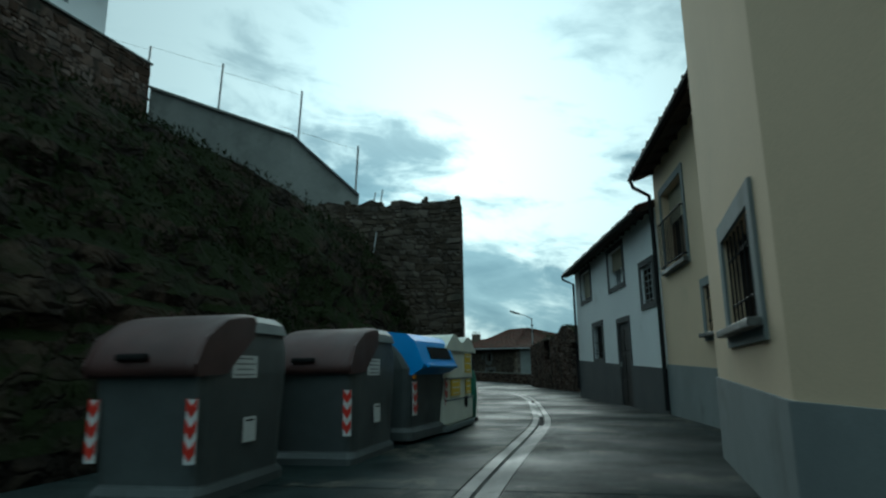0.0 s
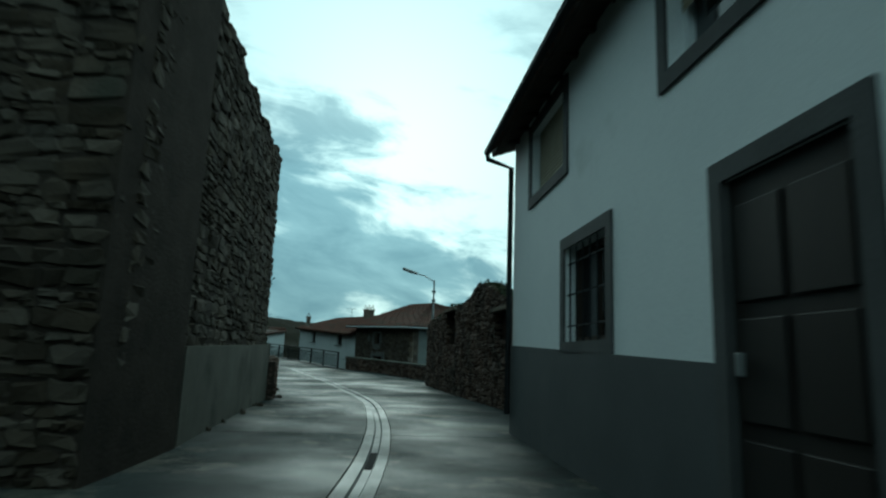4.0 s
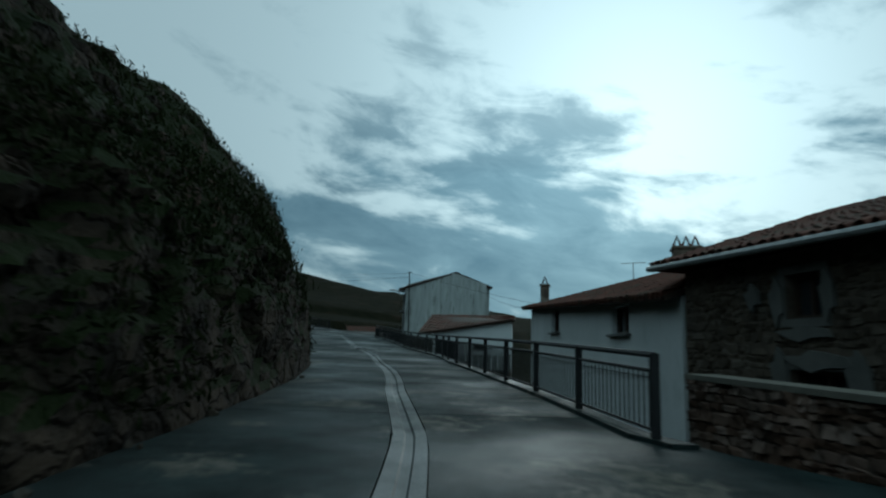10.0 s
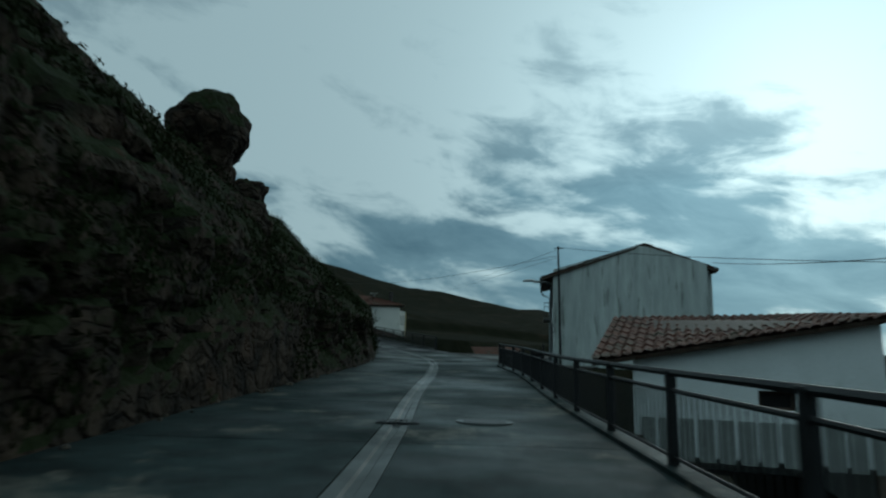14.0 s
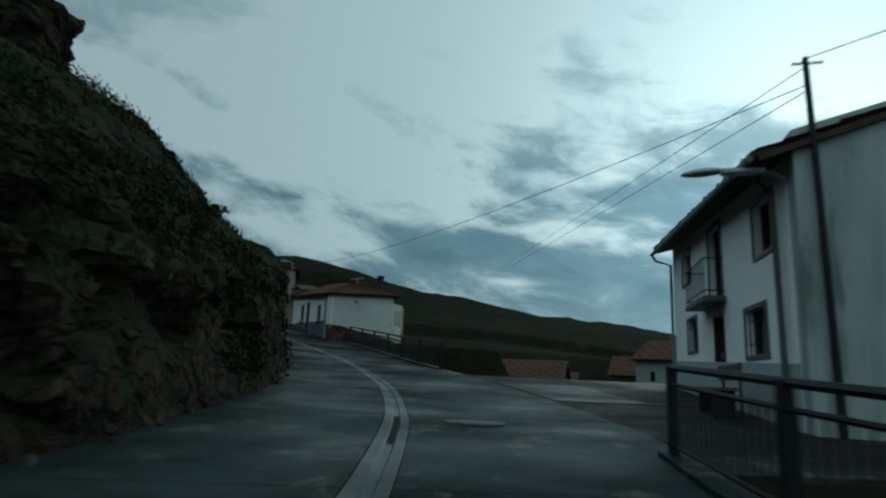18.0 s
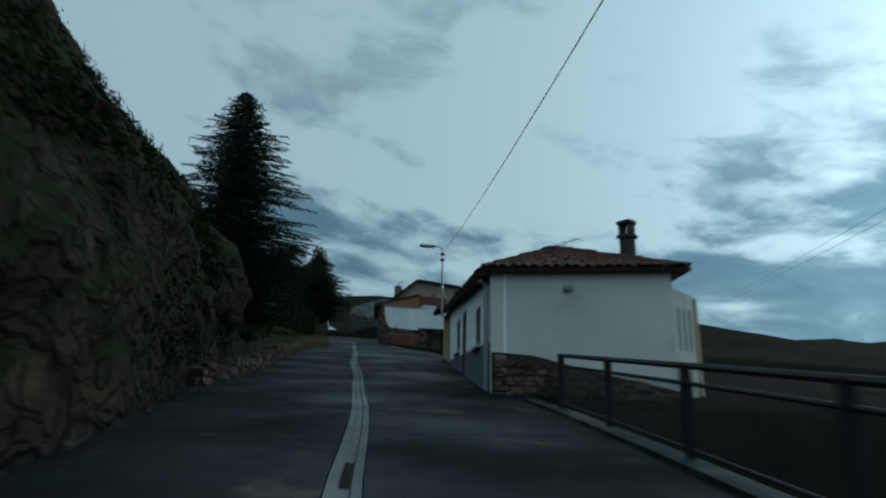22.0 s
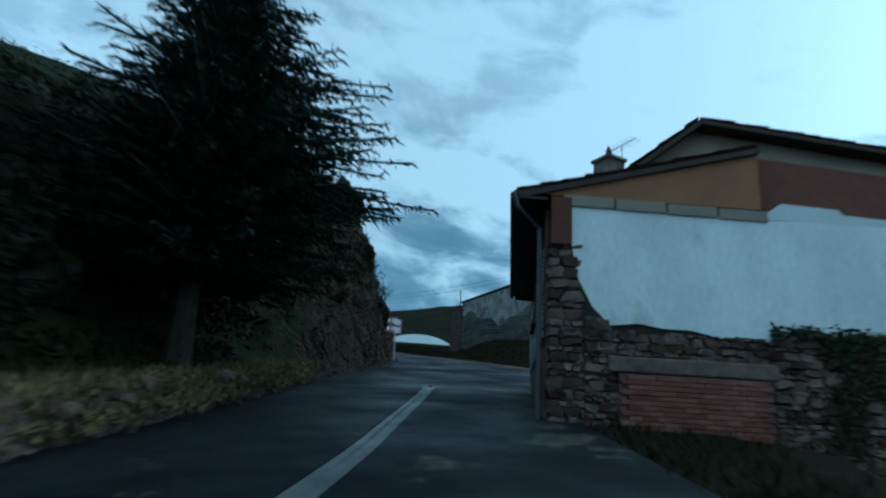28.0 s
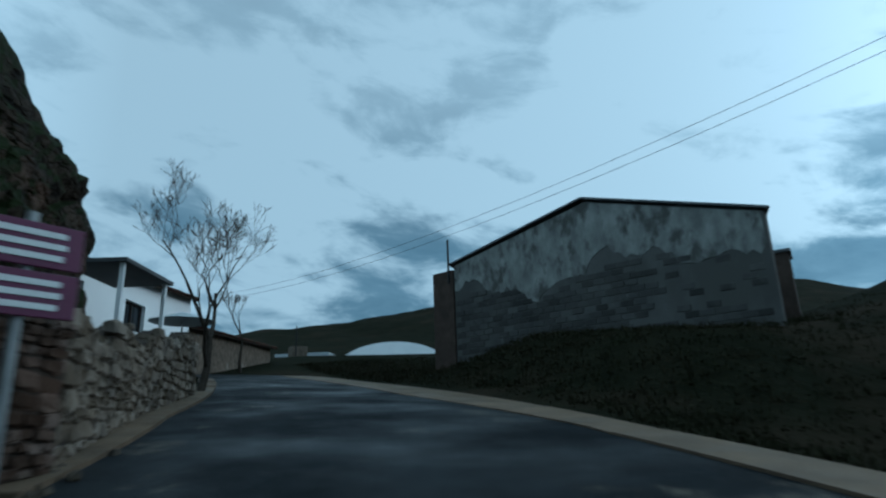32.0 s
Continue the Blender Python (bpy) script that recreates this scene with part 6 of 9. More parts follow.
    roof_plane(u, q(12.0, 2.8, 17.45), q(12.0, 8.7, 17.45), q(4.3, 8.7, 18.15), q(4.3, 2.8, 18.15), tile_edge=False)
    # wide sloping eave at the far end
    roof_plane(u, q(12.15, 2.8, 16.3), q(12.15, 8.7, 16.3), q(11.9, 8.7, 17.4), q(11.9, 2.8, 17.4), tile_edge=False)
    chimney(u, q(2.5, 4.2, 16.4), 0.55, 0.55, 1.15, 1, M["stone_far"])
    chimney(u, q(11.35, 3.9, 17.2), 0.5, 0.5, 1.0, 1, M["rust"])
    aerial("aerial", q(3.0, 4.6, 17.0), 1.2, "thin television aerial on the roof", "aerials")
    # long low pale building beside it
    w = thing("outbuilding", q(15, 3, 9), "long low pale rendered outbuilding", "outbuilding")
    wall(w, m @ pose(0, 3.4, 0), 11.55, 27, 7.0, 14.75, M["brown_pale"], thick=0.3)
    roof_plane(w, q(11.0, 2.9, 14.8), q(27, 2.9, 14.8), q(27, 7, 15.6), q(11.6, 7, 15.6))
    wall(w, m @ pose(0, 9.0, 0), 11.55, 27, 7.0, 14.8, M["brown_pale"], thick=0.3)


M["dark_brick"] = mat("dark brown brick", (0.10, 0.062, 0.046), (0.06, 0.04, 0.032), 1.4, 0.92, None, 0.5, 14, stain=(0.04, 0.032, 0.028), stain_at=0.55, stain_scale=0.7, stretch=(1, 1, 3), spec=0.1)
M["siding"] = mat("pale siding", (0.25, 0.275, 0.275), (0.18, 0.2, 0.205), 1.2, 0.7, None, 0.2, 30, spec=0.2)
M["whitewash"] = mat("weathered whitewash", (0.66, 0.69, 0.69), (0.52, 0.55, 0.55), 0.8, 0.9, None, 0.35, 12, stain=(0.36, 0.37, 0.36), stain_at=0.6, stain_scale=1.1, stretch=(1, 1, 0.6))
M["ochre_brown"] = mat("brown render", (0.26, 0.125, 0.055), (0.19, 0.095, 0.045), 1.2, 0.9, None, 0.2, 40)
M["brown_render"] = mat("dull brown render", (0.29, 0.235, 0.165), (0.21, 0.17, 0.125), 0.9, 0.9, None, 0.3, 40, stain=(0.12, 0.075, 0.05), stain_at=0.55, stain_scale=0.6)
M["brown_pale"] = mat("pale brown render", (0.25, 0.215, 0.165), (0.19, 0.165, 0.13), 0.6, 0.9, None, 0.2, 40)
M["brick_joint"] = mat("brick mortar", (0.12, 0.08, 0.065), (0.09, 0.06, 0.05), 3, 0.95, spec=0.08)
bend_house()


# ---------------------------------------------------------------- old houses below the yard
def old_house(a, b, deep, base, eave, ridge, label, holes=()):
    m = frame_of(a, b, 0, (0.1, 1))
    L = (Vector(b) - Vector(a)).length
    h = thing("house", m @ Vector((L / 2, 0, base)), label, "house", "old houses below the yard")
    q = lambda u, w, v: m @ Vector((u, w, v))
    wall(h, m, 0, L, base, eave, M["stone_dark"], list(holes))
    for w in holes:
        window(h, m, *w, mullions=0, pane_mat=M["dark"])
    wall(h, m @ pose(0, deep - 0.35, 0), 0, L, base, eave, M["stone_dark"])
    for x in (0.0, L):
        f = frame_of(tuple(q(x, 0.36, 0)[:2]), tuple(q(x, deep - 0.36, 0)[:2]), 0, tuple((m.to_3x3() @ Vector((1 if x == 0 else -1, 0, 0)))[:2]))
        D = deep - 0.72
        wall(h, f, 0, D, base, ridge, M["stone_dark"], top=lambda u: eave + (ridge - eave - 0.1) * (1 - abs(u - D / 2) / (D / 2)))
    roof_plane(h, q(-0.3, -0.4, eave), q(L + 0.3, -0.4, eave), q(L + 0.3, deep / 2, ridge), q(-0.3, deep / 2, ridge))
    roof_plane(h, q(-0.3, deep + 0.4, eave), q(L + 0.3, deep + 0.4, eave), q(L + 0.3, deep / 2, ridge), q(-0.3, deep / 2, ridge), tile_edge=False)
    return h


M["stone_dark"] = mat("dark old masonry", (0.055, 0.04, 0.032), (0.03, 0.024, 0.02), 2.0, 0.95, None, 0.8, 7, stain=(0.08, 0.06, 0.05), stain_at=0.64, stain_scale=0.9, spec=0.08)
old_house((-39.0, 131.6), (-30.6, 133.4), 6.0, -3.0, 3.1, 4.9, "dark stone house with a sagging tile roof below the yard", [(6.4, 7.2, 2.0, 2.8)])
old_house((-33.5, 160.5), (-22.5, 161.5), 7.0, -4.0, 4.2, 6.6, "long dark old house with a tile roof on the slope", [(7.0, 8.0, 2.2, 3.2)])
old_house((-41.5, 148.0), (-34.5, 149.0), 5.0, -3.5, 2.6, 4.2, "low dark stone shed among the old houses")


# ---------------------------------------------------------------- concrete barn on the bank
def barn():
    a, b = (-118.6, 160.2), (-105.7, 164.9)
    m = frame_of(a, b, 0, (-0.35, 1))
    h = thing("barn", m @ Vector((7, 0, 17)), "large windowless barn of weathered concrete blocks", "barn")
    q = lambda u, w, v: m @ Vector((u, w, v))
    L = 13.7
    top = lambda u: 21.2 if u < 1.2 else (21.4 + 1.22 * (u - 1.2) / 6.4 if u < 7.6 else 22.67 - 1.95 * (u - 7.6) / 6.1)
    wall(h, m, 1.2, L, 14.0, 21.0, M["block"], top=top, thick=0.3)
    bm = bmesh.new()
    box(bm, (0.62, 1.2, 17.7), (1.14, 2.6, 7.0), m)
    part("annexe", bm, M["stone_dark"], h, "dark block annexe")
    # torn coat of pale render above bare block courses
    rng = random.Random(77)
    us = [1.22 + (L - 1.3) * k / 60 for k in range(61)]
    low = [max(18.9, min(20.7, 19.95 + 0.5 * math.sin(u * 0.9) + 0.22 * math.sin(u * 3.1 + 1) + rng.uniform(-0.14, 0.14))) for u in us]
    bm = bmesh.new()
    up = [bm.verts.new(q(u, -0.02, top(u) - 0.03)) for u in us]
    dn = [bm.verts.new(q(u, -0.02, v)) for u, v in zip(us, low)]
    lip = [bm.verts.new(q(u, 0.01, v)) for u, v in zip(us, low)]
    for k in range(60):
        bm.faces.new((up[k], up[k + 1], dn[k + 1], dn[k]))
        bm.faces.new((dn[k], dn[k + 1], lip[k + 1], lip[k]))
    part("render_coat", bm, M["barn_coat"], h, "streaked pale render coat")
    v, f = [], []
    for r in range(16):
        z = 16.3 + r * 0.235
        u = 1.25 + (0.24 if r % 2 else 0.0)
        while u < L - 0.5:
            k = int((u - 1.22) / (L - 1.3) * 60)
            if z + 0.2 < low[min(k, 60)] and rng.random() < 0.93 and not (u > 9.4 and z > 17.6 and rng.random() < 0.75):
                o, y = len(v), -0.012 - 0.016 * rng.random()
                ins = 0.012
                v += [q(u + a * 0.46 + (1 - 2 * a) * e, w, z + b2 * 0.21 + (1 - 2 * b2) * e) for w, e in ((0.0, 0.0), (y, ins)) for a, b2 in ((0, 0), (1, 0), (1, 1), (0, 1))]
                f.append((o + 4, o + 5, o + 6, o + 7))
                f += [(o + i, o + (i + 1) % 4, o + 4 + (i + 1) % 4, o + 4 + i) for i in range(4)]
            u += 0.48
    bw2 = part("blockwork", pydata("blockwork", v, f, M["barn_block"]), None, h, "dark stained block courses")
    bw2["kind"] = "stuff"
    back = Vector((-0.62, 0.78, 0))
    cr = q(L, 0.31, 0)
    sd = frame_of((cr.x, cr.y), tuple((cr + back * 18)[:2]), 0, (-0.78, -0.62))
    wall(h, sd, 0.0, 18, 13.5, 20.7, M["block"], thick=0.3)
    for e0, e1, r in (((1.0, -0.1), 21.46, 0), ((L + 0.2, -0.1), 20.75, 1)):
        bm = bmesh.new()
        u0 = e0[0]
        vs = [q(u0, -0.12, e1), q(7.6, -0.12, 22.78), q(7.6, -0.12, 22.78) + back * 18, q(u0, -0.12, e1) + back * 18]
        top_f = [bm.verts.new(v + Vector((0, 0, 0.06))) for v in vs]
        bot = [bm.verts.new(v - Vector((0, 0, 0.02))) for v in vs]
        bm.faces.new(top_f)
        bm.faces.new(bot[::-1])
        for i in range(4):
            bm.faces.new((top_f[i], bot[i], bot[(i + 1) % 4], top_f[(i + 1) % 4]))
        part("roof", bm, M["dado_dark"], h)
    bm = bmesh.new()
    tube(bm, [q(1.0, -0.15, 20.6), q(1.0, -0.15, 22.6)], 0.05, 6)
    part("post", bm, M["iron"], h)
    bm = bmesh.new()
    hm = Matrix.Translation((-110.5, 172.8, 0)) @ Matrix.Rotation(0.5, 4, "Z")
    box(bm, (0, 0, 18.4), (1.3, 1.6, 5.8), hm)
    t = thing("block_hut", (-110.5, 172.8, 16), "small concrete block hut beside the barn", "hut")
    part("body", bm, M["stone_dark"], t)
    bm = bmesh.new()
    box(bm, (0, 0, 21.36), (1.5, 1.8, 0.12), hm)
    part("roof", bm, M["dado_dark"], t)


M["barn_coat"] = mat("streaked pale render", (0.21, 0.215, 0.20), (0.10, 0.104, 0.098), 1.6, 0.95, None, 0.4, 14, stain=(0.06, 0.06, 0.055), stain_at=0.5, stain_scale=1.3, stretch=(1.3, 1.3, 0.7), spec=0.1)
M["barn_block"] = mat("dark block", (0.055, 0.054, 0.05), (0.03, 0.03, 0.029), 0.8, 0.95, None, 0.5, 20, stain=(0.10, 0.10, 0.094), stain_at=0.6, stain_scale=0.6, vary=0.35, island=True, spec=0.08)
barn()
# ---------------------------------------------------------------- stonework
def leaf_cloud(points, size, rng, aspect=1.6):
    """Small leaf faces at points: verts and faces."""
    v, f = [], []
    for p in points:
        a = Vector((rng.gauss(0, 1), rng.gauss(0, 1), rng.gauss(0, 1))).normalized()
        b = a.orthogonal().normalized()
        s = size * rng.uniform(0.6, 1.4)
        o = len(v)
        v += [p - b * s * 0.5, p + a * s * aspect * 0.5, p + b * s * 0.5, p - a * s * aspect * 0.5]
        f.append((o, o + 1, o + 2, o + 3))
    return v, f




def stone_meshes(prefix, material, count=7, seed=1):
    rng = random.Random(seed)
    out = []
    for k in range(count):
        bm = bmesh.new()
        box(bm, (0, 0, 0), (1, 1, 1))
        bmesh.ops.bevel(bm, geom=bm.edges[:], offset=0.17, segments=1, affect="EDGES")
        for v in bm.verts:
            v.co += Vector((rng.uniform(-1, 1), rng.uniform(-1, 1), rng.uniform(-1, 1))) * 0.13
        out.append(to_mesh(prefix, bm, material))
    return out


STONES = {k: stone_meshes("stone", M[k], 7, n) for n, k in enumerate(("stone", "stone_red", "stone_pale"))}


def rubble(parent, m, u0, u1, bottom, top, kind="stone", course=0.2, most=280, proud=0.05, ratio=(0.9, 2.3), rng=None, skip=()):
    """Courses of stones on the face of a wall: separate stones first, the rest joined."""
    rng = rng or random.Random(int(u1 * 97 + course * 1000))
    spots = []
    hi = max(top(u) for u in np.linspace(u0, u1, 30))
    low = min(bottom(u) for u in np.linspace(u0, u1, 10))
    # short runs of courses with steps between them, as in uncoursed work
    left = u0
    while left < u1 - 0.05:
        right = min(left + course * rng.uniform(4, 9), u1)
        if u1 - right < course * 2:
            right = u1
        v = low - rng.uniform(0, course)
        while v < hi:
            h = course * rng.choice((0.55, 0.75, 0.95, 1.2, 1.45)) * rng.uniform(0.9, 1.1)
            u = left - rng.uniform(0, 0.35) * h
            while u < right - 0.02:
                w = min(h * rng.uniform(*ratio), course * 3.2)
                c = min(max(u + w / 2, u0 + w / 2), u1 - w / 2)
                z = v + h / 2 + rng.uniform(-0.12, 0.12) * h
                inside = any(a < c < b and lo < z < up for a, b, lo, up in skip)
                if v + h * 0.6 < top(c) and v + h > bottom(c) and not inside:
                    spots.append((c, z, w * rng.uniform(0.9, 1.03), h * rng.uniform(0.88, 1.02)))
                u += w
            v += h
        left = right
    rng.shuffle(spots)
    meshes = STONES[kind]
    verts, faces = [], []
    for k, (c, z, w, h) in enumerate(spots):
        deep = rng.uniform(0.14, 0.24)
        mm = m @ Matrix.Translation((c, -proud * rng.uniform(0.3, 1.1) + deep / 2 - 0.008, z)) @ Euler((rng.uniform(-0.08, 0.08), rng.uniform(-0.16, 0.16), rng.uniform(-0.09, 0.09))).to_matrix().to_4x4() @ Matrix.Diagonal((w, deep, h, 1))
        me = rng.choice(meshes)
        if k < most:
            ob = new("stone", me)
            ob.parent = parent
            ob.matrix_parent_inverse = parent_world(parent).inverted()
            ob.matrix_basis = mm
        else:
            o = len(verts)
            verts += [mm @ vv.co for vv in me.vertices]
            faces += [tuple(o + i for i in p.vertices) for p in me.polygons]
    if verts:
        r = part("stonework", pydata("stonework", verts, faces, M[kind + "_isl"]), None, parent)
        r["kind"] = "stuff"
    return len(spots)


M["stone_isl"] = mat("rubble stone joined", (0.075, 0.06, 0.044), (0.04, 0.034, 0.027), 1.5, 0.92, None, 0.6, 20, stain=(0.035, 0.034, 0.025), stain_at=0.6, vary=0.45, island=True, spec=0.12)
M["stone_red_isl"] = mat("reddish rubble joined", (0.112, 0.074, 0.056), (0.058, 0.043, 0.034), 1.5, 0.92, None, 0.6, 20, stain=(0.034, 0.033, 0.025), stain_at=0.57, vary=0.6, island=True, spec=0.1)
M["stone_pale_isl"] = mat("pale rubble joined", (0.17, 0.135, 0.10), (0.09, 0.075, 0.06), 1.5, 0.92, None, 0.6, 20, vary=0.45, island=True, spec=0.12)


def lane_frame(s0, d0, s1, d1, inward):
    a, b = lane(s0, d0), lane(s1, d1)
    return frame_of(a[:2], b[:2], 0, inward), (Vector(b[:2]) - Vector(a[:2])).length, a.z, b.z


# ---------------------------------------------------------------- the old stone tower
def tower():
    t = thing("stone_tower", lane(21, -4), "tall ruined stone tower with a ragged top", "tower")
    near = frame_of((1.28, 19.9), (-6.5, 20.6), 0, (0.1, 1))
    rag = lambda u: 6.72 + 0.10 * math.sin(u * 7.1) + 0.07 * math.sin(u * 17.3)
    wall(t, near, 0.0, 7.8, -0.5, 6.8, M["mortar"], thick=2.2, top=rag)
    rubble(t, near, 0.02, 7.8, lambda u: 0.0, rag, "stone", 0.15, 290, 0.04, (1.1, 2.8))
    # the side towards the lane, a little lower and further out
    a, b = near @ Vector((0.0, 0.3, 0)), lane(30.1, -2.89)
    side = frame_of(a[:2], b[:2], 0, (-1, 0))
    L = (Vector(b[:2]) - Vector(a[:2])).length
    top = lambda u: 6.0 + 0.7 * max(0, 1 - u / 2.0) + 0.12 * math.sin(u * 3.7) + 0.06 * math.sin(u * 13)
    wall(t, side, 0.1, L, -0.6, 6.2, M["mortar"], thick=1.8, top=top)
    rubble(t, side, 0.1, L, lambda u: 1.15, top, "stone", 0.16, 290, 0.035, (1.1, 2.8))
    bm = bmesh.new()
    prism(bm, [(2.0, -0.6), (L + 0.05, -0.6), (L + 0.05, 1.4), (2.0, 1.25)], 0.12, side @ pose(0, -0.12, 0))
    part("plinth", bm, M["plinth"], t, "smooth rendered plinth")
    end = frame_of(b[:2], (side @ Vector((L, 1.8, 0)))[:2], 0, (-0.2, -1))
    rubble(t, end, 0.0, 1.8, lambda u: 0.0, lambda u: 5.9, "stone", 0.17, 60, 0.03)
    # scaffold tubes leaning on the top
    for u, w in ((2.9, 0.2), (3.2, 0.5)):
        bm = bmesh.new()
        tube(bm, [near @ Vector((u, -0.1, 5.0)), near @ Vector((u - 0.25, w, 7.25))], 0.025, 6)
        part("pole", bm, M["steel"], t)


M["plinth"] = mat("old plinth render", (0.12, 0.115, 0.095), (0.08, 0.078, 0.066), 0.9, 0.9, None, 0.4, 20, stain=(0.05, 0.05, 0.042), stain_at=0.55, stain_scale=0.7, spec=0.1)
tower()


# ---------------------------------------------------------------- buildings above the bank
def upper_terrace():
    t = thing("retaining_wall", (-4.6, 21.3, 5.5), "long grey rendered wall on top of the bank", "wall")
    pts = [(-2.7, 25.5), (-5.5, 24.9), (-12.1, 26.05)]
    tops = [8.5, 11.0, 13.75]
    for (p, q, za, zb) in zip(pts, pts[1:], tops, tops[1:]):
        m = frame_of(p, q, 0, (-0.1, 1))
        L = (Vector(q) - Vector(p)).length
        wall(t, m, 0.0, L, 3.5, 14, M["plinth_pale"], top=lambda u, za=za, zb=zb, L=L: za + (zb - za) * u / L, thick=0.4)
        bm = bmesh.new()
        prism(bm, [(0, za - 0.02), (L, zb - 0.02), (L, zb + 0.09), (0, za + 0.09)], 0.6, m @ pose(0, -0.14, 0))
        part("coping", bm, M["dado_dark"] if za < 9 else M["plinth_pale"], t)
    for x, y, z in ((-12.6, 26.6, 13.8), (-8.9, 25.6, 12.4), (-5.3, 25.2, 10.9), (-2.9, 25.8, 8.6)):
        f = thing("fence_post", (x, y, z), "thin galvanised post for a wire net", "post", "net posts")
        bm = bmesh.new()
        tube(bm, [(x, y, z - 0.3), (x + 0.12, y, z + 2.3)], 0.05, 6)
        part("shaft", bm, M["steel"], f)
        bm = bmesh.new()
        tube(bm, [(x, y, z + 2.15), (x - 3.5, y + 0.6, z + 3.5)], 0.006, 4)
        part("wire", bm, M["steel"], f)
    h = thing("house", (-17, 22, 13.5), "white house with wide dark eaves above the bank", "house")
    m = frame_of((-13.7, 24.9), (-17.2, 15.5), 0, (-1, 0.3))
    w = (2.0, 3.4, 16.2, 17.6)
    wall(h, m, 0, 10.0, 12.0, 18.3, M["white"], [w], thick=0.3)
    window(h, m, *w, surround=M["dado_grey"], band=0.12)
    g = frame_of((-13.7, 24.9), (-21.0, 27.6), 0, (-0.3, -1))
    wall(h, g, 0.31, 7.6, 12.0, 18.3, M["white"], thick=0.3)
    q = lambda u, ww, v: m @ Vector((u, ww, v))
    roof_plane(h, q(-1.1, -0.9, 18.0), q(10.6, -0.9, 18.0), q(10.6, 4, 19.7), q(-1.1, 4, 19.7))
    roof_plane(h, q(-1.1, 8.5, 18.0), q(10.6, 8.5, 18.0), q(10.6, 4, 19.7), q(-1.1, 4, 19.7), tile_edge=False)
    s = thing("terrace_wall", (-14, 22, 12), "reddish rubble stone terrace wall below the white house", "wall")
    ms = frame_of((-12.15, 26.0), (-16.2, 15.3), 0, (-1, 0.3))
    wall(s, ms, 0, 12.5, 8.0, 14.8, M["mortar"], thick=0.5)
    rubble(s, ms, 0.0, 12.5, lambda u: 10.5, lambda u: 14.85, "stone_red", 0.3, 160, 0.05)
    bm = bmesh.new()
    box(bm, (6.25, 0.2, 14.88), (12.6, 0.6, 0.08), ms)
    part("coping", bm, M["plinth_pale"], s)


M["plinth_pale"] = mat("weathered grey render", (0.20, 0.205, 0.19), (0.15, 0.155, 0.145), 0.7, 0.9, None, 0.3, 25, stain=(0.11, 0.115, 0.105), stain_at=0.56, stain_scale=0.5, spec=0.1)
upper_terrace()


# ---------------------------------------------------------------- low walls
def low_wall(name, stops, height, kind, label, course=0.17, most=280, thick=0.4, side=-1, ragged=1.0):
    """A dry-stone wall along stations: (s, d) stops."""
    t = thing(name, lane(*stops[0]), label, "wall")
    per = most // (len(stops) - 1)
    for (s0, d0), (s1, d1) in zip(stops, stops[1:]):
        n = lane((s0 + s1) / 2, d0 + side) - lane((s0 + s1) / 2, d0)
        m, L, za, zb = lane_frame(s0, d0, s1, d1, (n.x, n.y))
        base = lambda u: za + (zb - za) * u / L
        top = lambda u: base(u) + height * (1 + ragged * (0.10 * math.sin(u * 2.3) + 0.06 * math.sin(u * 7.7)))
        wall(t, m, 0, L, min(za, zb) - 0.6, max(za, zb) + 2, M["mortar"], top=lambda u: top(u) - 0.05, thick=thick, name="core")
        rubble(t, m, 0, L, lambda u: base(u) - 0.1, top, kind, course, per, 0.05)
    return t


low_wall("stone_wall", [(30.3, -2.62), (36, -2.66), (42, -2.72), (46.5, -2.95)], 0.92, "stone_red", "low reddish dry-stone wall holding back the bank", 0.095, 300, ragged=0.15)
low_wall("stone_wall", [(127, -4.25), (134, -4.2), (141, -4.35), (149, -4.6), (156, -4.15), (163, -3.8), (170, -3.6), (178, -3.7)], 0.42, "stone_red", "low crumbling stone wall with yellowed grass on top", 0.17, 300)
YARD_WALL = [(50.6, 2.95), (47.2, 4.0), (42.6, 4.5), (38, 3.9)]
bw = low_wall("stone_wall", YARD_WALL, 0.62, "stone_red", "low dark stone wall beside the lane", 0.1, 260, side=1, ragged=0.2)
low_wall("stone_wall", [(198.5, -3.35), (201, -3.7), (204, -3.9), (209, -3.5)], 1.4, "stone_pale", "pale rough stone retaining wall with a kerb", 0.17, 280)

for (s0, d0), (s1, d1) in zip(YARD_WALL, YARD_WALL[1:]):
    away = lane((s0 + s1) / 2, d0 + 1) - lane((s0 + s1) / 2, d0)
    fm, ln, za, zb = lane_frame(s0, d0, s1, d1, (away.x, away.y))
    bm = bmesh.new()
    prism(bm, [(0, za + 0.63), (ln, zb + 0.63), (ln, zb + 0.69), (0, za + 0.69)], 0.5, fm @ pose(0, -0.06, 0))
    part("coping", bm, M["plinth"], bw, "worn concrete coping")
rubble(STONE_HOUSE, STONE_FRONT, 0.0, 6.75, lambda u: -0.6, lambda u: 2.9, "stone", 0.125, 300, 0.022, skip=[(2.35, 3.5, 1.75, 2.8), (2.3, 3.95, 0.6, 1.55)], rng=random.Random(44))


for footing, gm in FOOTING:
    rubble(footing, gm @ pose(0, -0.2, 0), 0.04, 4.36, lambda u: 3.6, lambda u: 5.95 - 0.17 * u, "stone_red", 0.12, 250, 0.04, (1.0, 2.6), rng=random.Random(71))


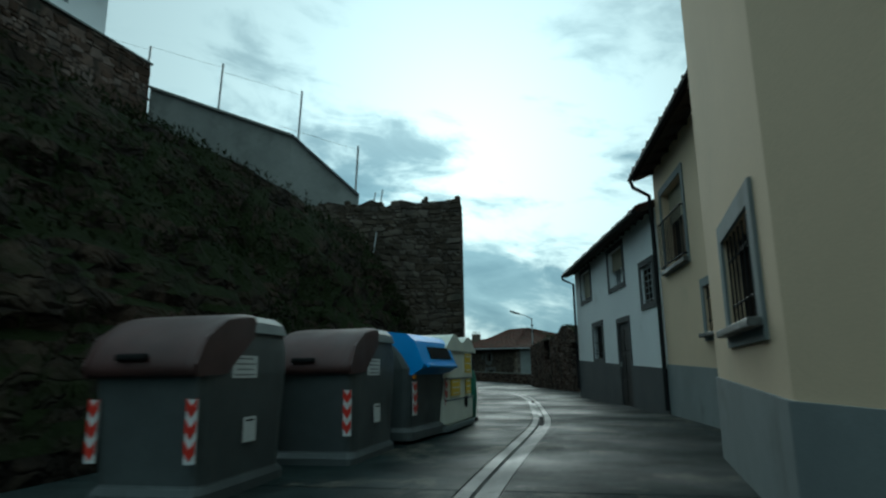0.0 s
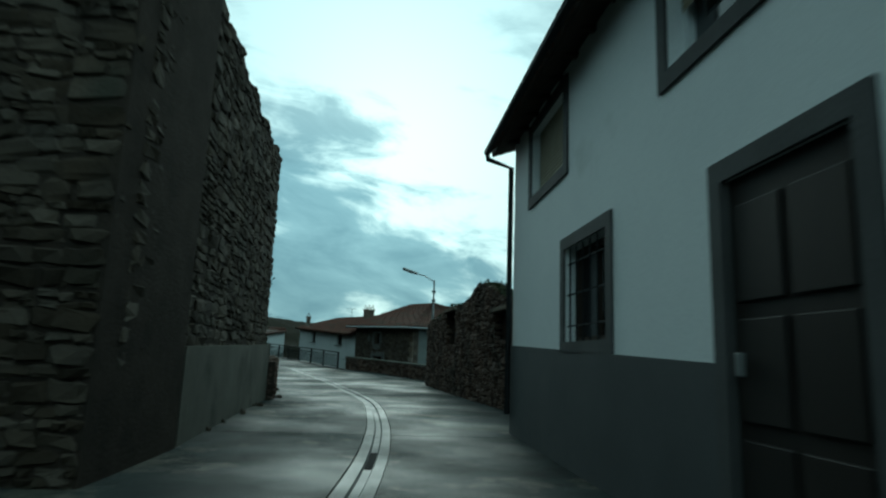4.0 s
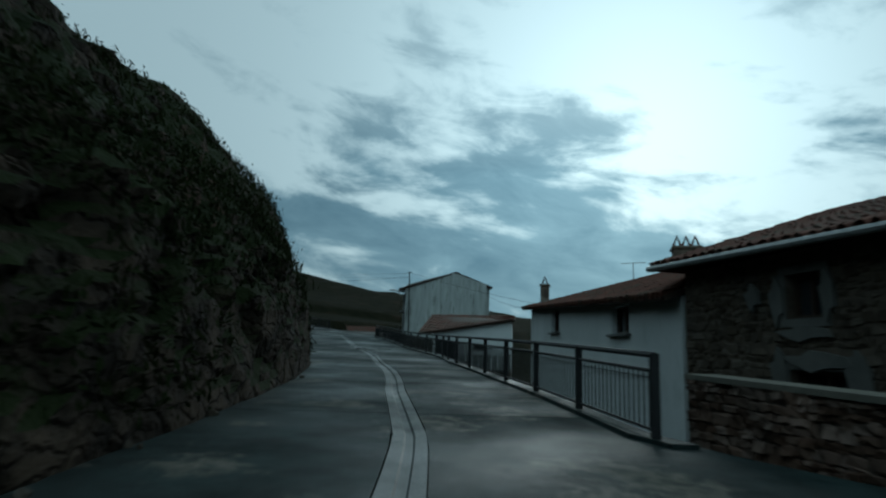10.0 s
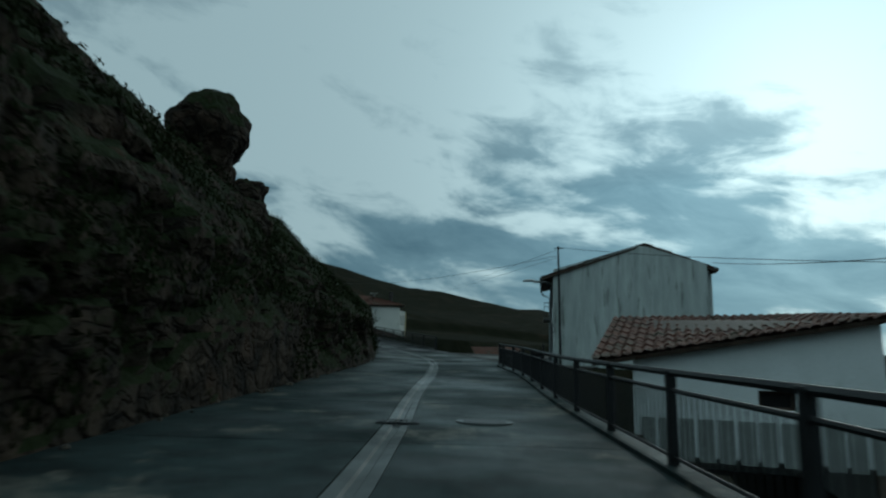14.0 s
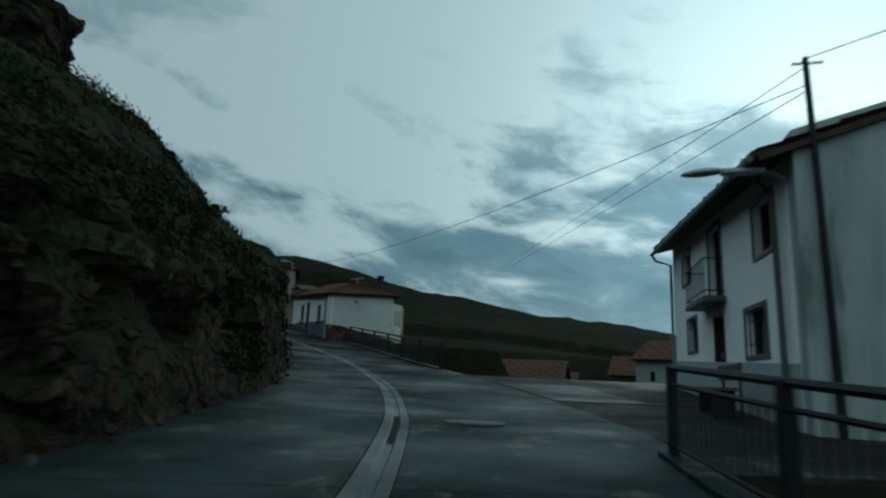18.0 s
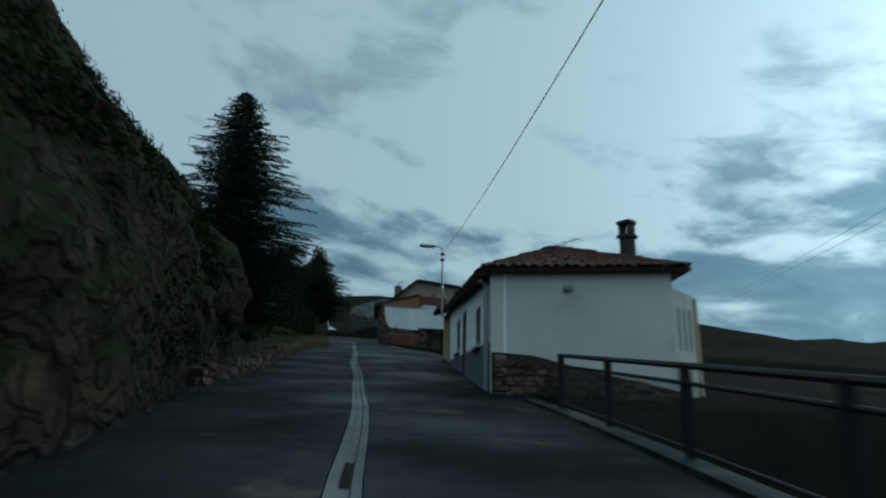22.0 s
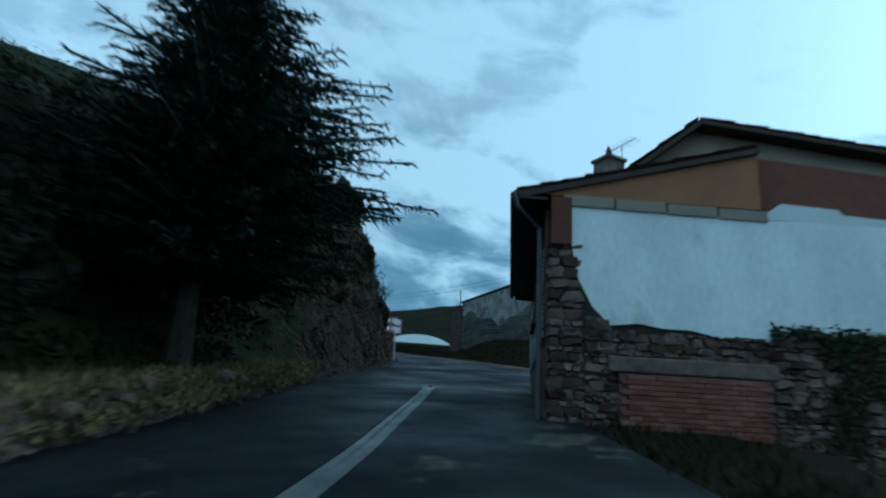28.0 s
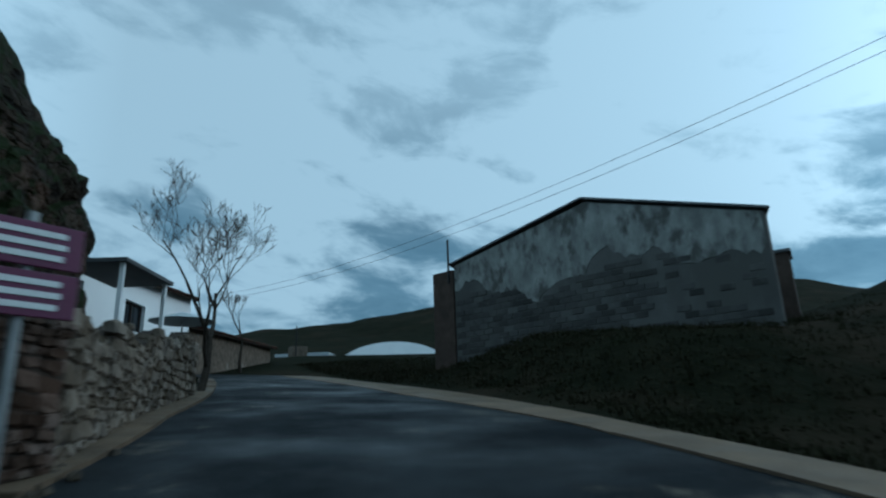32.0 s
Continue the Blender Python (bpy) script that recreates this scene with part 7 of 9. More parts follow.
def ruin():
    t = thing("ruined_wall", (6.9, 30, 0), "ruined reddish stone house wall with blocked openings", "wall")
    m = frame_of((7.1, 25.0), (6.75, 39.0), 0, (1, 0))
    crest = table([(0, 1.78), (5.5, 3.34), (6.0, 3.32), (6.8, 3.1), (7.3, 2.95), (8.5, 2.9), (10.2, 3.03), (10.7, 2.87), (12.4, 2.76), (14.3, 2.68)])
    top = lambda u: float(crest(u)) + (0.015 if u < 5.4 else 0.05) * math.sin(u * 5.3) + 0.03 * math.sin(u * 11.9)
    op = [(2.98, 4.1, 1.72, 2.4), (8.8, 10.2, 1.7, 2.78)]
    L = 14.2
    wall(t, m, 0, L, -0.6, 3.0, M["mortar"], [(2.98, 4.1, 1.72, 2.34), (8.8, 10.2, 1.7, 2.72)], top=lambda u: top(u) - 0.06, thick=0.55)
    rubble(t, m, 0, L, lambda u: -0.1, lambda u: top(u) - (0.1 if u > 5 else 0.03), "stone_red", 0.09, 300, 0.04, (1.0, 3.2), skip=op)
    bm = bmesh.new()
    box(bm, (3.54, 0.2, 2.03), (1.12, 0.06, 0.62), m)
    part("infill", bm, M["brown_infill"], t, "blocked-up window with brown infill")
    bm = bmesh.new()
    box(bm, (9.2, 0.22, 2.21), (0.8, 0.12, 1.04), m)
    part("infill", bm, M["drain"], t, "pale rendered blocking in an old window")
    bm = bmesh.new()
    box(bm, (9.9, 0.3, 2.21), (0.6, 0.06, 1.04), m)
    part("infill", bm, M["stone_far"], t)
    for u, w, z in ((3.54, 1.4, 2.42), (9.5, 1.7, 2.8)):
        bm = bmesh.new()
        box(bm, (u, -0.02, z), (w, 0.22, 0.1), m, 0.02)
        part("lintel", bm, M["stone_far"], t)
    # turf on the lowered top
    bm = bmesh.new()
    prism(bm, [(0, 1.66), (5.4, 3.2), (5.4, 3.28), (4, 2.9), (2.4, 2.45), (1.2, 2.11), (0, 1.77)], 0.5, m @ pose(0, 0.02, 0))
    part("turf", bm, M["grass"], t, "turf along the lowered wall top")
    rng = random.Random(31)
    pts = []
    for _ in range(2600):
        u = rng.uniform(0, L)
        pts.append(m @ Vector((u, rng.uniform(0.0, 0.5), top(u) + abs(rng.gauss(0, 0.045 if u < 5.5 else 0.025)) - 0.05)))
    v, f = leaf_cloud(pts, 0.035, rng, 2.6)
    tf = part("weeds", pydata("weeds", v, f, M["grass"]), None, t, "short weeds on the wall top")
    tf["kind"] = "stuff"
    near = frame_of((m @ Vector((0, 0, 0)))[:2], (m @ Vector((0, 4, 0)))[:2], 0, (0, 1))
    wall(t, near, 0.56, 4, -0.6, 1.7, M["mortar"], thick=0.5)
    far = frame_of((m @ Vector((L, 0.56, 0)))[:2], (m @ Vector((L, 6, 0)))[:2], 0, (0, -1))
    wall(t, far, 0, 5.4, -0.6, 2.5, M["mortar"], thick=0.5)
    return t


M["brown_infill"] = mat("brown infill", (0.06, 0.036, 0.026), (0.035, 0.024, 0.018), 1.6, 0.95, None, 0.5, 20, spec=0.1)
ruin()


# ---------------------------------------------------------------- bend house: corner stones, bricks and ruin beside it
def bend_masonry():
    m = frame_of(BEND_A, BEND_B, 0, (-0.9, 0.43))
    t = thing("rubble_wall", m @ Vector((3, 0, 10)), "crumbling rubble base wall of red and brown stone", "wall")
    rubble(t, m @ pose(0, -0.01, 0), -0.05, 0.55, lambda u: 9.6, lambda u: 13.9, "stone_red", 0.15, 70, 0.04, rng=random.Random(5))
    rubble(t, m @ pose(0, -0.02, 0), 0.55, 1.15, lambda u: 9.4, lambda u: 12.6, "stone_red", 0.13, 60, 0.04, rng=random.Random(16))
    rubble(t, m @ pose(0, -0.02, 0), 1.15, 3.75, lambda u: 9.4, lambda u: 12.45, "stone_red", 0.12, 70, 0.04, rng=random.Random(6), skip=[(1.1, 3.75, 9.9, 12.0)])
    rubble(t, m @ pose(0, -0.06, 0), 3.75, 7.9, lambda u: 9.2, lambda u: 12.5, "stone_red", 0.115, 280, 0.045, rng=random.Random(8))
    # red bricks in the blocked opening
    brick = box_mesh("brick", (0.235, 0.1, 0.075), M["rust"], 0.008)
    rng = random.Random(3)
    for r in range(20):
        for c in range(11):
            u = 1.15 + 0.12 * (r % 2) + c * 0.235
            if u > 3.6:
                continue
            ob = new("brick", brick)
            ob.parent = t
            ob.matrix_parent_inverse = parent_world(t).inverted()
            ob.matrix_basis = m @ Matrix.Translation((u + 0.1, -0.075 + rng.uniform(-0.012, 0.012), 10.1 + r * 0.082)) @ Matrix.Rotation(rng.uniform(-0.02, 0.02), 4, "Y")
    # the ruined end steps down, with turf along its top
    fall = lambda u: 0.25 * (u - 7.8) + 1.5 * max(0, u - 8.2) if u > 7.8 else 0.0
    rubble(t, m @ pose(0, -0.12, 0), 7.8, 9.2, lambda u: 8.6, lambda u: 12.5 - fall(u), "stone_red", 0.13, 130, 0.09, rng=random.Random(9))
    bm = bmesh.new()
    prism(bm, [(7.8, 8.4), (9.25, 8.4), (9.0, 10.4), (8.6, 11.6), (8.2, 12.25), (7.8, 12.4)], 0.9, m @ pose(0, -0.1, 0))
    part("core", bm, M["mortar"], t)
    rng = random.Random(12)
    pts = []
    for _ in range(3200):
        u = rng.uniform(3.75, 8.9)
        pts.append(m @ Vector((u, rng.uniform(-0.3, 0.3), 12.5 - fall(u) + abs(rng.gauss(0, 0.09)) - 0.04)))
    v, f = leaf_cloud(pts, 0.06, rng)
    turf = part("turf", pydata("turf", v, f, M["leaves"]), None, t, "turf and weeds along the wall top")
    turf["kind"] = "stuff"
    # ivy hanging down the ruined end
    pts = []
    while len(pts) < 5200:
        u = rng.uniform(4.6, 9.1)
        drop = 2.9 * rng.random() ** 1.6
        if noise.noise(Vector((u * 1.3, drop * 1.1, 4.0))) + 0.35 - 0.22 * drop < 0:
            continue
        pts.append(m @ Vector((u, -0.17 - 0.1 * rng.random(), 12.5 - fall(u) - drop)))
    v, f = leaf_cloud(pts, 0.055, rng)
    ivy = part("ivy", pydata("ivy", v, f, M["leaves"]), None, t, "dark ivy hanging over the ruined end")
    ivy["kind"] = "stuff"


def brick_wall():
    """Low brick garden wall running down from the bend house."""
    m = frame_of(BEND_A, BEND_B, 0, (-0.9, 0.43)) @ pose(0, 2.0, 0)
    t = thing("garden_wall", m @ Vector((13, 0, 8)), "low red-brown brick garden wall beside the bend house", "wall")
    top = lambda u: 11.35 - 0.1 * (u - 9.8)
    wall(t, m, 9.3, 21.0, 6.5, 11.5, M["brick_joint"], top=top, thick=0.22, name="core")
    rng = random.Random(23)
    v, f = [], []
    for r in range(42):
        drop = 0.06 + r * 0.078
        u = 9.32 + (0.12 if r % 2 else 0.0)
        while u < 20.7:
            o, y = len(v), -0.008 - 0.008 * rng.random()
            z = top(u + 0.115) - drop
            v += [m @ Vector((u + a * 0.228 + (1 - 2 * a) * e, w, z - 0.066 * b + (2 * b - 1) * e)) for w, e in ((0.0, 0.0), (y, 0.005)) for a, b in ((0, 0), (1, 0), (1, 1), (0, 1))]
            f.append((o + 4, o + 5, o + 6, o + 7))
            f += [(o + i, o + (i + 1) % 4, o + 4 + (i + 1) % 4, o + 4 + i) for i in range(4)]
            u += 0.24
    b = part("brickwork", pydata("brickwork", v, f, M["brick_isl"]), None, t)
    b["kind"] = "stuff"
    bm = bmesh.new()
    prism(bm, [(9.3, top(9.3) + 0.005), (21, top(21) + 0.005), (21, top(21) + 0.065), (9.3, top(9.3) + 0.065)], 0.3, m @ pose(0, -0.04, 0))
    part("coping", bm, M["stone_dark"], t, "worn dark coping")


M["brick_isl"] = mat("red-brown brick", (0.12, 0.058, 0.042), (0.075, 0.042, 0.033), 2.0, 0.92, None, 0.4, 25, stain=(0.05, 0.036, 0.03), stain_at=0.6, stain_scale=0.8, vary=0.4, island=True, spec=0.08)
brick_wall()


bend_masonry()


# ---------------------------------------------------------------- railings
def railing(s0, s1, off, bay, group, label, height=0.92):
    bar = bmesh.new()
    tube(bar, [(0, 0, 0), (0, 0, 1)], 0.011, 4)
    bar_me = to_mesh("bar", bar, M["iron"])
    post_me = box_mesh("post", (0.09, 0.09, 1), M["iron"], 0.006, (0, 0, 0.5))
    n = max(1, round((s1 - s0) / bay))
    for k in range(n):
        sa, sb = s0 + (s1 - s0) * k / n, s0 + (s1 - s0) * (k + 1) / n
        a, b = lane(sa, off(sa)), lane(sb, off(sb))
        t = thing("railing", a, label, "railing", group)
        for p in ((a, b) if k == n - 1 else (a,)):
            ob = part("post", post_me, None, t)
            ob.matrix_basis = Matrix.Translation(p + Vector((0, 0, -0.1))) @ Matrix.Rotation(heading(sa), 4, "Z") @ Matrix.Diagonal((1, 1, height + 0.12, 1))
        for h, r in ((height, 0.038), (height - 0.17, 0.024), (0.13, 0.018)):
            bm = bmesh.new()
            tube(bm, [a + Vector((0, 0, h)), b + Vector((0, 0, h))], r, 6)
            part("rail", bm, M["iron"], t)
        m = int((b - a).length / 0.13)
        for i in range(1, m):
            p = a.lerp(b, i / m)
            ob = part("bar", bar_me, None, t)
            ob.matrix_basis = Matrix.Translation(p + Vector((0, 0, 0.13))) @ Matrix.Diagonal((1, 1, height - 0.30, 1))


railing(49.9, 94.6, lambda s: float(edge_right(s)) + 0.02, 2.35, "railings along the drop", "black iron railing with vertical bars beside the lane")
railing(110.1, 123.4, lambda s: float(edge_right(s)) + 0.12, 2.3, "railings of the upper lane", "black iron railing with vertical bars above the drop")


def kerbs():
    for s0, s1 in ((49.6, 94.8), (109.9, 125.0)):
        k = thing("kerb", lane(s0, float(edge_right(s0))), "worn concrete kerb under the railing", "kerb")
        s = s0
        while s < s1 - 0.1:
            e = min(s + 2.35, s1)
            slab("kerb_stone", s + 0.01, e - 0.01, lambda q: edge_right(q) - 0.1, lambda q: edge_right(q) + 0.18, 0.05, M["concrete"], k, 0.6)
            s = e
    k = thing("kerb", lane(196, 3.2), "pale brown concrete edge strip along the grass bank", "kerb")
    s = 176.0
    while s < 250:
        slab("kerb_stone", s + 0.01, s + 3.99, lambda q: edge_right(q) - 0.05 - 1.1 * min(1, max(0, (q - 201) / 8)), lambda q: edge_right(q) + 0.75, 0.035 - 0.02 * min(1, max(0, (s - 198) / 4)), M["edge"], k, 0.3, 6)
        s += 4
    k = thing("kerb", lane(200, -4.2), "curved concrete kerb before the stone wall", "kerb")
    for s in (197.5, 200, 202.5, 205, 207.5, 210, 213, 216):
        slab("kerb_stone", s + 0.01, s + 2.49, lambda q: edge_left(q) - 0.55, lambda q: edge_left(q) - 0.05, 0.06, M["edge"], k, 0.3)


M["edge"] = mat("brown edge concrete", (0.13, 0.092, 0.06), (0.08, 0.06, 0.042), 1.2, 0.6, 0.85, 0.4, 30, spec=0.1)
kerbs()


# ---------------------------------------------------------------- lamps, poles and wires
def street_lamp(base, top, head, label):
    t = thing("street_lamp", base, label, "street lamp", "street lamps")
    b, p, h = Vector(base), Vector(top), Vector(head)
    bm = bmesh.new()
    tube(bm, [b, b.lerp(p, 0.5), p], [0.06, 0.048, 0.036], 8)
    part("pole", bm, M["steel"], t)
    bm = bmesh.new()
    mid = p.lerp(h, 0.5) + Vector((0, 0, 0.05))
    tube(bm, [p - Vector((0, 0, 0.05)), mid, h], 0.026, 6)
    part("arm", bm, M["steel"], t)
    d = (h - p).normalized()
    side = d.cross(Vector((0, 0, 1))).normalized()
    up = side.cross(d)
    mm = Matrix((d, side, up)).transposed().to_4x4()
    mm.translation = h + d * 0.25
    bm = bmesh.new()
    box(bm, (0, 0, 0.02), (0.7, 0.22, 0.12), mm, 0.045)
    hd = part("head", bm, M["steel"], t)
    bm = bmesh.new()
    box(bm, (0.08, 0, -0.045), (0.4, 0.17, 0.04), mm, 0.015)
    part("diffuser", bm, M["shade_glass"], hd)
    for f in (0.82, 0.9):
        bm = bmesh.new()
        c = b.lerp(p, f)
        box(bm, (c.x, c.y, c.z), (0.14, 0.14, 0.1), None, 0.01)
        part("clamp", bm, M["iron"], t)
    return t


M["shade_glass"] = mat("lamp glass", (0.5, 0.52, 0.5), (0.42, 0.44, 0.43), 4, 0.3, None, 0, 40)
street_lamp((7.03, 40.1, -0.3), (7.05, 40.09, 4.47), (6.25, 40.55, 4.80), "grey steel street lamp rising behind the ruined wall")
street_lamp((-49.24, 121.44, 8.7), (-49.27, 121.42, 11.84), (-49.45, 121.0, 11.84), "grey steel street lamp fixed at the eaves of the ochre house")


def wires(name, a, b, sag, label, n=1, gap=0.35, r=0.009):
    for k in range(n):
        t = thing(name, a, label, "wire", "overhead wires")
        pa, pb = Vector(a) + Vector((0, 0, -gap * k)), Vector(b) + Vector((0, 0, -gap * k))
        pts = [pa.lerp(pb, i / 14) - Vector((0, 0, sag * 4 * (i / 14) * (1 - i / 14))) for i in range(15)]
        bm = bmesh.new()
        tube(bm, pts, r, 4)
        part("strand", bm, M["iron"], t)


wires("overhead_wire", (-49.27, 121.42, 11.6), (-13.5, 94.8, 7.8), 0.75, "thin black overhead wire from the street lamp")
wires("overhead_wire", (-13.5, 94.8, 8.1), (-77.5, 205.5, 21.9), 0.05, "thin black overhead wires above the yard", 2, 0.4)
wires("overhead_wire", (-13.5, 94.7, 8.2), (2.6, 76.3, 3.5), 0.25, "thin black overhead wire from the service pole")
wires("overhead_wire", (-6.1, 88.5, 6.0), (-0.4, 72.0, 3.4), 0.2, "thin black overhead wire between the houses")
wires("overhead_wire", (-100.25, 162.75, 23.1), (-142, 154.5, 24.6), 1.1, "thin overhead wires from the leaning pole", 2, 0.35)
wires("overhead_wire", (-100.25, 162.75, 23.1), (-80.6, 152.6, 17.2), 0.3, "thin overhead wires from the leaning pole", 2, 0.35)


def wall_lamp():
    b, h = Vector((-13.95, 95.1, 6.45)), Vector((-14.85, 95.0, 6.6))
    t = thing("street_lamp", b, "grey street lamp on an arm fixed to the house corner", "lamp")
    bm = bmesh.new()
    tube(bm, [b + Vector((0.25, 0.1, 0)), b, b.lerp(h, 0.5) + Vector((0, 0, 0.04)), h], [0.035, 0.03, 0.028, 0.025], 8)
    part("arm", bm, M["steel"], t)
    bm = bmesh.new()
    bmesh.ops.create_icosphere(bm, subdivisions=3, radius=1.0)
    for v in bm.verts:
        v.co = h + Vector((-0.22 + v.co.x * 0.36, v.co.y * 0.13, 0.02 + v.co.z * (0.09 if v.co.z > 0 else 0.05)))
    part("head", bm, M["steel"], t, smooth=True)
    bm = bmesh.new()
    box(bm, (b.x + 0.16, b.y + 0.06, b.z), (0.08, 0.14, 0.24), None, 0.01)
    part("bracket", bm, M["iron"], t)


wall_lamp()
wires("guy_wire", (7.05, 40.1, 3.6), (10.2, 52.5, 3.6), 0.15, "thin cable from the lamp to the stone house roof")


def leaning_pole():
    t = thing("telegraph_pole", (-99.9, 162.9, 14.0), "leaning grey concrete telegraph pole on the grass bank", "pole")
    b, p = Vector((-99.9, 162.93, 13.3)), Vector((-100.28, 162.75, 23.2))
    bm = bmesh.new()
    tube(bm, [b, b.lerp(p, 0.35), b.lerp(p, 0.7), p], [0.2, 0.17, 0.135, 0.10], 8)
    part("shaft", bm, M["pole"], t)
    for k in range(5):
        bm = bmesh.new()
        c = b.lerp(p, 0.06 + 0.07 * k)
        tube(bm, [c, c + Vector((0, 0, 0.05))], [0.215 - 0.008 * k, 0.21 - 0.008 * k], 8)
        part("collar", bm, M["pole"], t)
    bm = bmesh.new()
    box(bm, (b.x, b.y, 14.05), (0.6, 0.6, 0.5), None, 0.04)
    part("base", bm, M["drain"], t)
    for k in (-1, 1):
        bm = bmesh.new()
        tube(bm, [p, p + Vector((0.15 * k, 0.1 * k, 0.12))], 0.03, 6)
        part("insulator", bm, M["iron"], t)


M["pole"] = mat("grey concrete pole", (0.26, 0.26, 0.25), (0.2, 0.2, 0.195), 2, 0.85, None, 0.3, 30)
leaning_pole()


# ---------------------------------------------------------------- waste containers
M["bin_grey"] = mat("grey-green plastic", (0.075, 0.088, 0.088), (0.055, 0.064, 0.065), 2.0, 0.45, 0.6, 0.1, 60, stain=(0.04, 0.045, 0.045), stain_at=0.6, stain_scale=1.2)
M["bin_lid"] = mat("brown plastic lid", (0.062, 0.026, 0.023), (0.042, 0.02, 0.018), 2.5, 0.45, 0.6, 0.1, 60)
M["bin_top"] = mat("pale grey plastic", (0.16, 0.19, 0.195), (0.12, 0.145, 0.15), 2, 0.45)
M["bin_cream"] = mat("cream plastic", (0.72, 0.74, 0.64), (0.62, 0.64, 0.56), 2, 0.5, 0.65, 0.1, 60, stain=(0.5, 0.51, 0.45), stain_at=0.62)
M["bin_green"] = mat("green plastic", (0.02, 0.17, 0.11), (0.015, 0.14, 0.09), 2, 0.45, 0.6, 0.1, 60)
M["yellow"] = mat("yellow label", (0.75, 0.52, 0.03), (0.66, 0.45, 0.03), 3, 0.6)
M["red"] = mat("red reflective", (0.55, 0.035, 0.02), (0.48, 0.03, 0.02), 5, 0.35)
M["pale"] = mat("white label", (0.65, 0.67, 0.66), (0.58, 0.6, 0.6), 5, 0.5)
M["amber"] = mat("amber reflector", (0.7, 0.25, 0.02), (0.6, 0.2, 0.02), 5, 0.25)
M["grey_bar"] = mat("grey print", (0.22, 0.23, 0.23), (0.18, 0.19, 0.19), 5, 0.6)


def lofted(loops, cap=True):
    """A body from rounded-rectangle rings: (z, half width, half depth, shift in depth)."""
    bm = bmesh.new()
    rings = []
    for z, a, b, sh in loops:
        r = min(a, b) * 0.22
        ring = []
        for cx, cy, t0 in ((a - r, b - r, 0), (-a + r, b - r, 90), (-a + r, -b + r, 180), (a - r, -b + r, 270)):
            for k in range(4):
                t = radians(t0 + 30 * k)
                ring.append(bm.verts.new((cx + r * math.cos(t), cy + r * math.sin(t) + sh, z)))
        rings.append(ring)
    n = len(rings[0])
    for p, q in zip(rings, rings[1:]):
        for i in range(n):
            bm.faces.new((p[i], p[(i + 1) % n], q[(i + 1) % n], q[i]))
    if cap:
        bm.faces.new(rings[0][::-1])
        bm.faces.new(rings[-1])
    return bm


def place_all(bm, m):
    for v in bm.verts:
        v.co = m @ v.co
    return bm


def chevron(parent, m, x, y, z0, w=0.17, h=0.5):
    """Red and white chevrons on a corner, facing -y."""
    bm = bmesh.new()
    box(bm, (x, y, z0 + h / 2), (w, 0.012, h), m)
    p = part("reflector", bm, M["pale"], parent, "red and white chevron reflector")
    for k in range(3):
        bm = bmesh.new()
        z = z0 + 0.02 + k * h / 3
        pts = [(-w / 2, z + 0.07), (0, z), (w / 2, z + 0.07), (w / 2, z + 0.16), (0, z + 0.09), (-w / 2, z + 0.16)]
        prism(bm, pts, 0.006, m @ Matrix.Translation((x, y - 0.012, 0)))
        part("stripe", bm, M["red"], p)


def label_sheet(parent, m, c, size, material, bars, bar_mat, face="x"):
    bm = bmesh.new()
    sz = (0.008, size[0], size[1]) if face == "x" else (size[0], 0.008, size[1])
    box(bm, c, sz, m)
    lb = part("label", bm, material, parent)
    for k in range(bars):
        z = c[2] + size[1] * (0.36 - 0.72 * k / max(1, bars - 1))
        bm = bmesh.new()
        o = 0.006
        cc = (c[0] + o, c[1], z) if face == "x" else (c[0], c[1] - o, z)
        ln = size[0] * (0.8 if k % 2 else 0.65)
        box(bm, cc, (0.004, ln, size[1] * 0.07) if face == "x" else (ln, 0.004, size[1] * 0.07), m)
        part("print_bar", bm, bar_mat, lb)


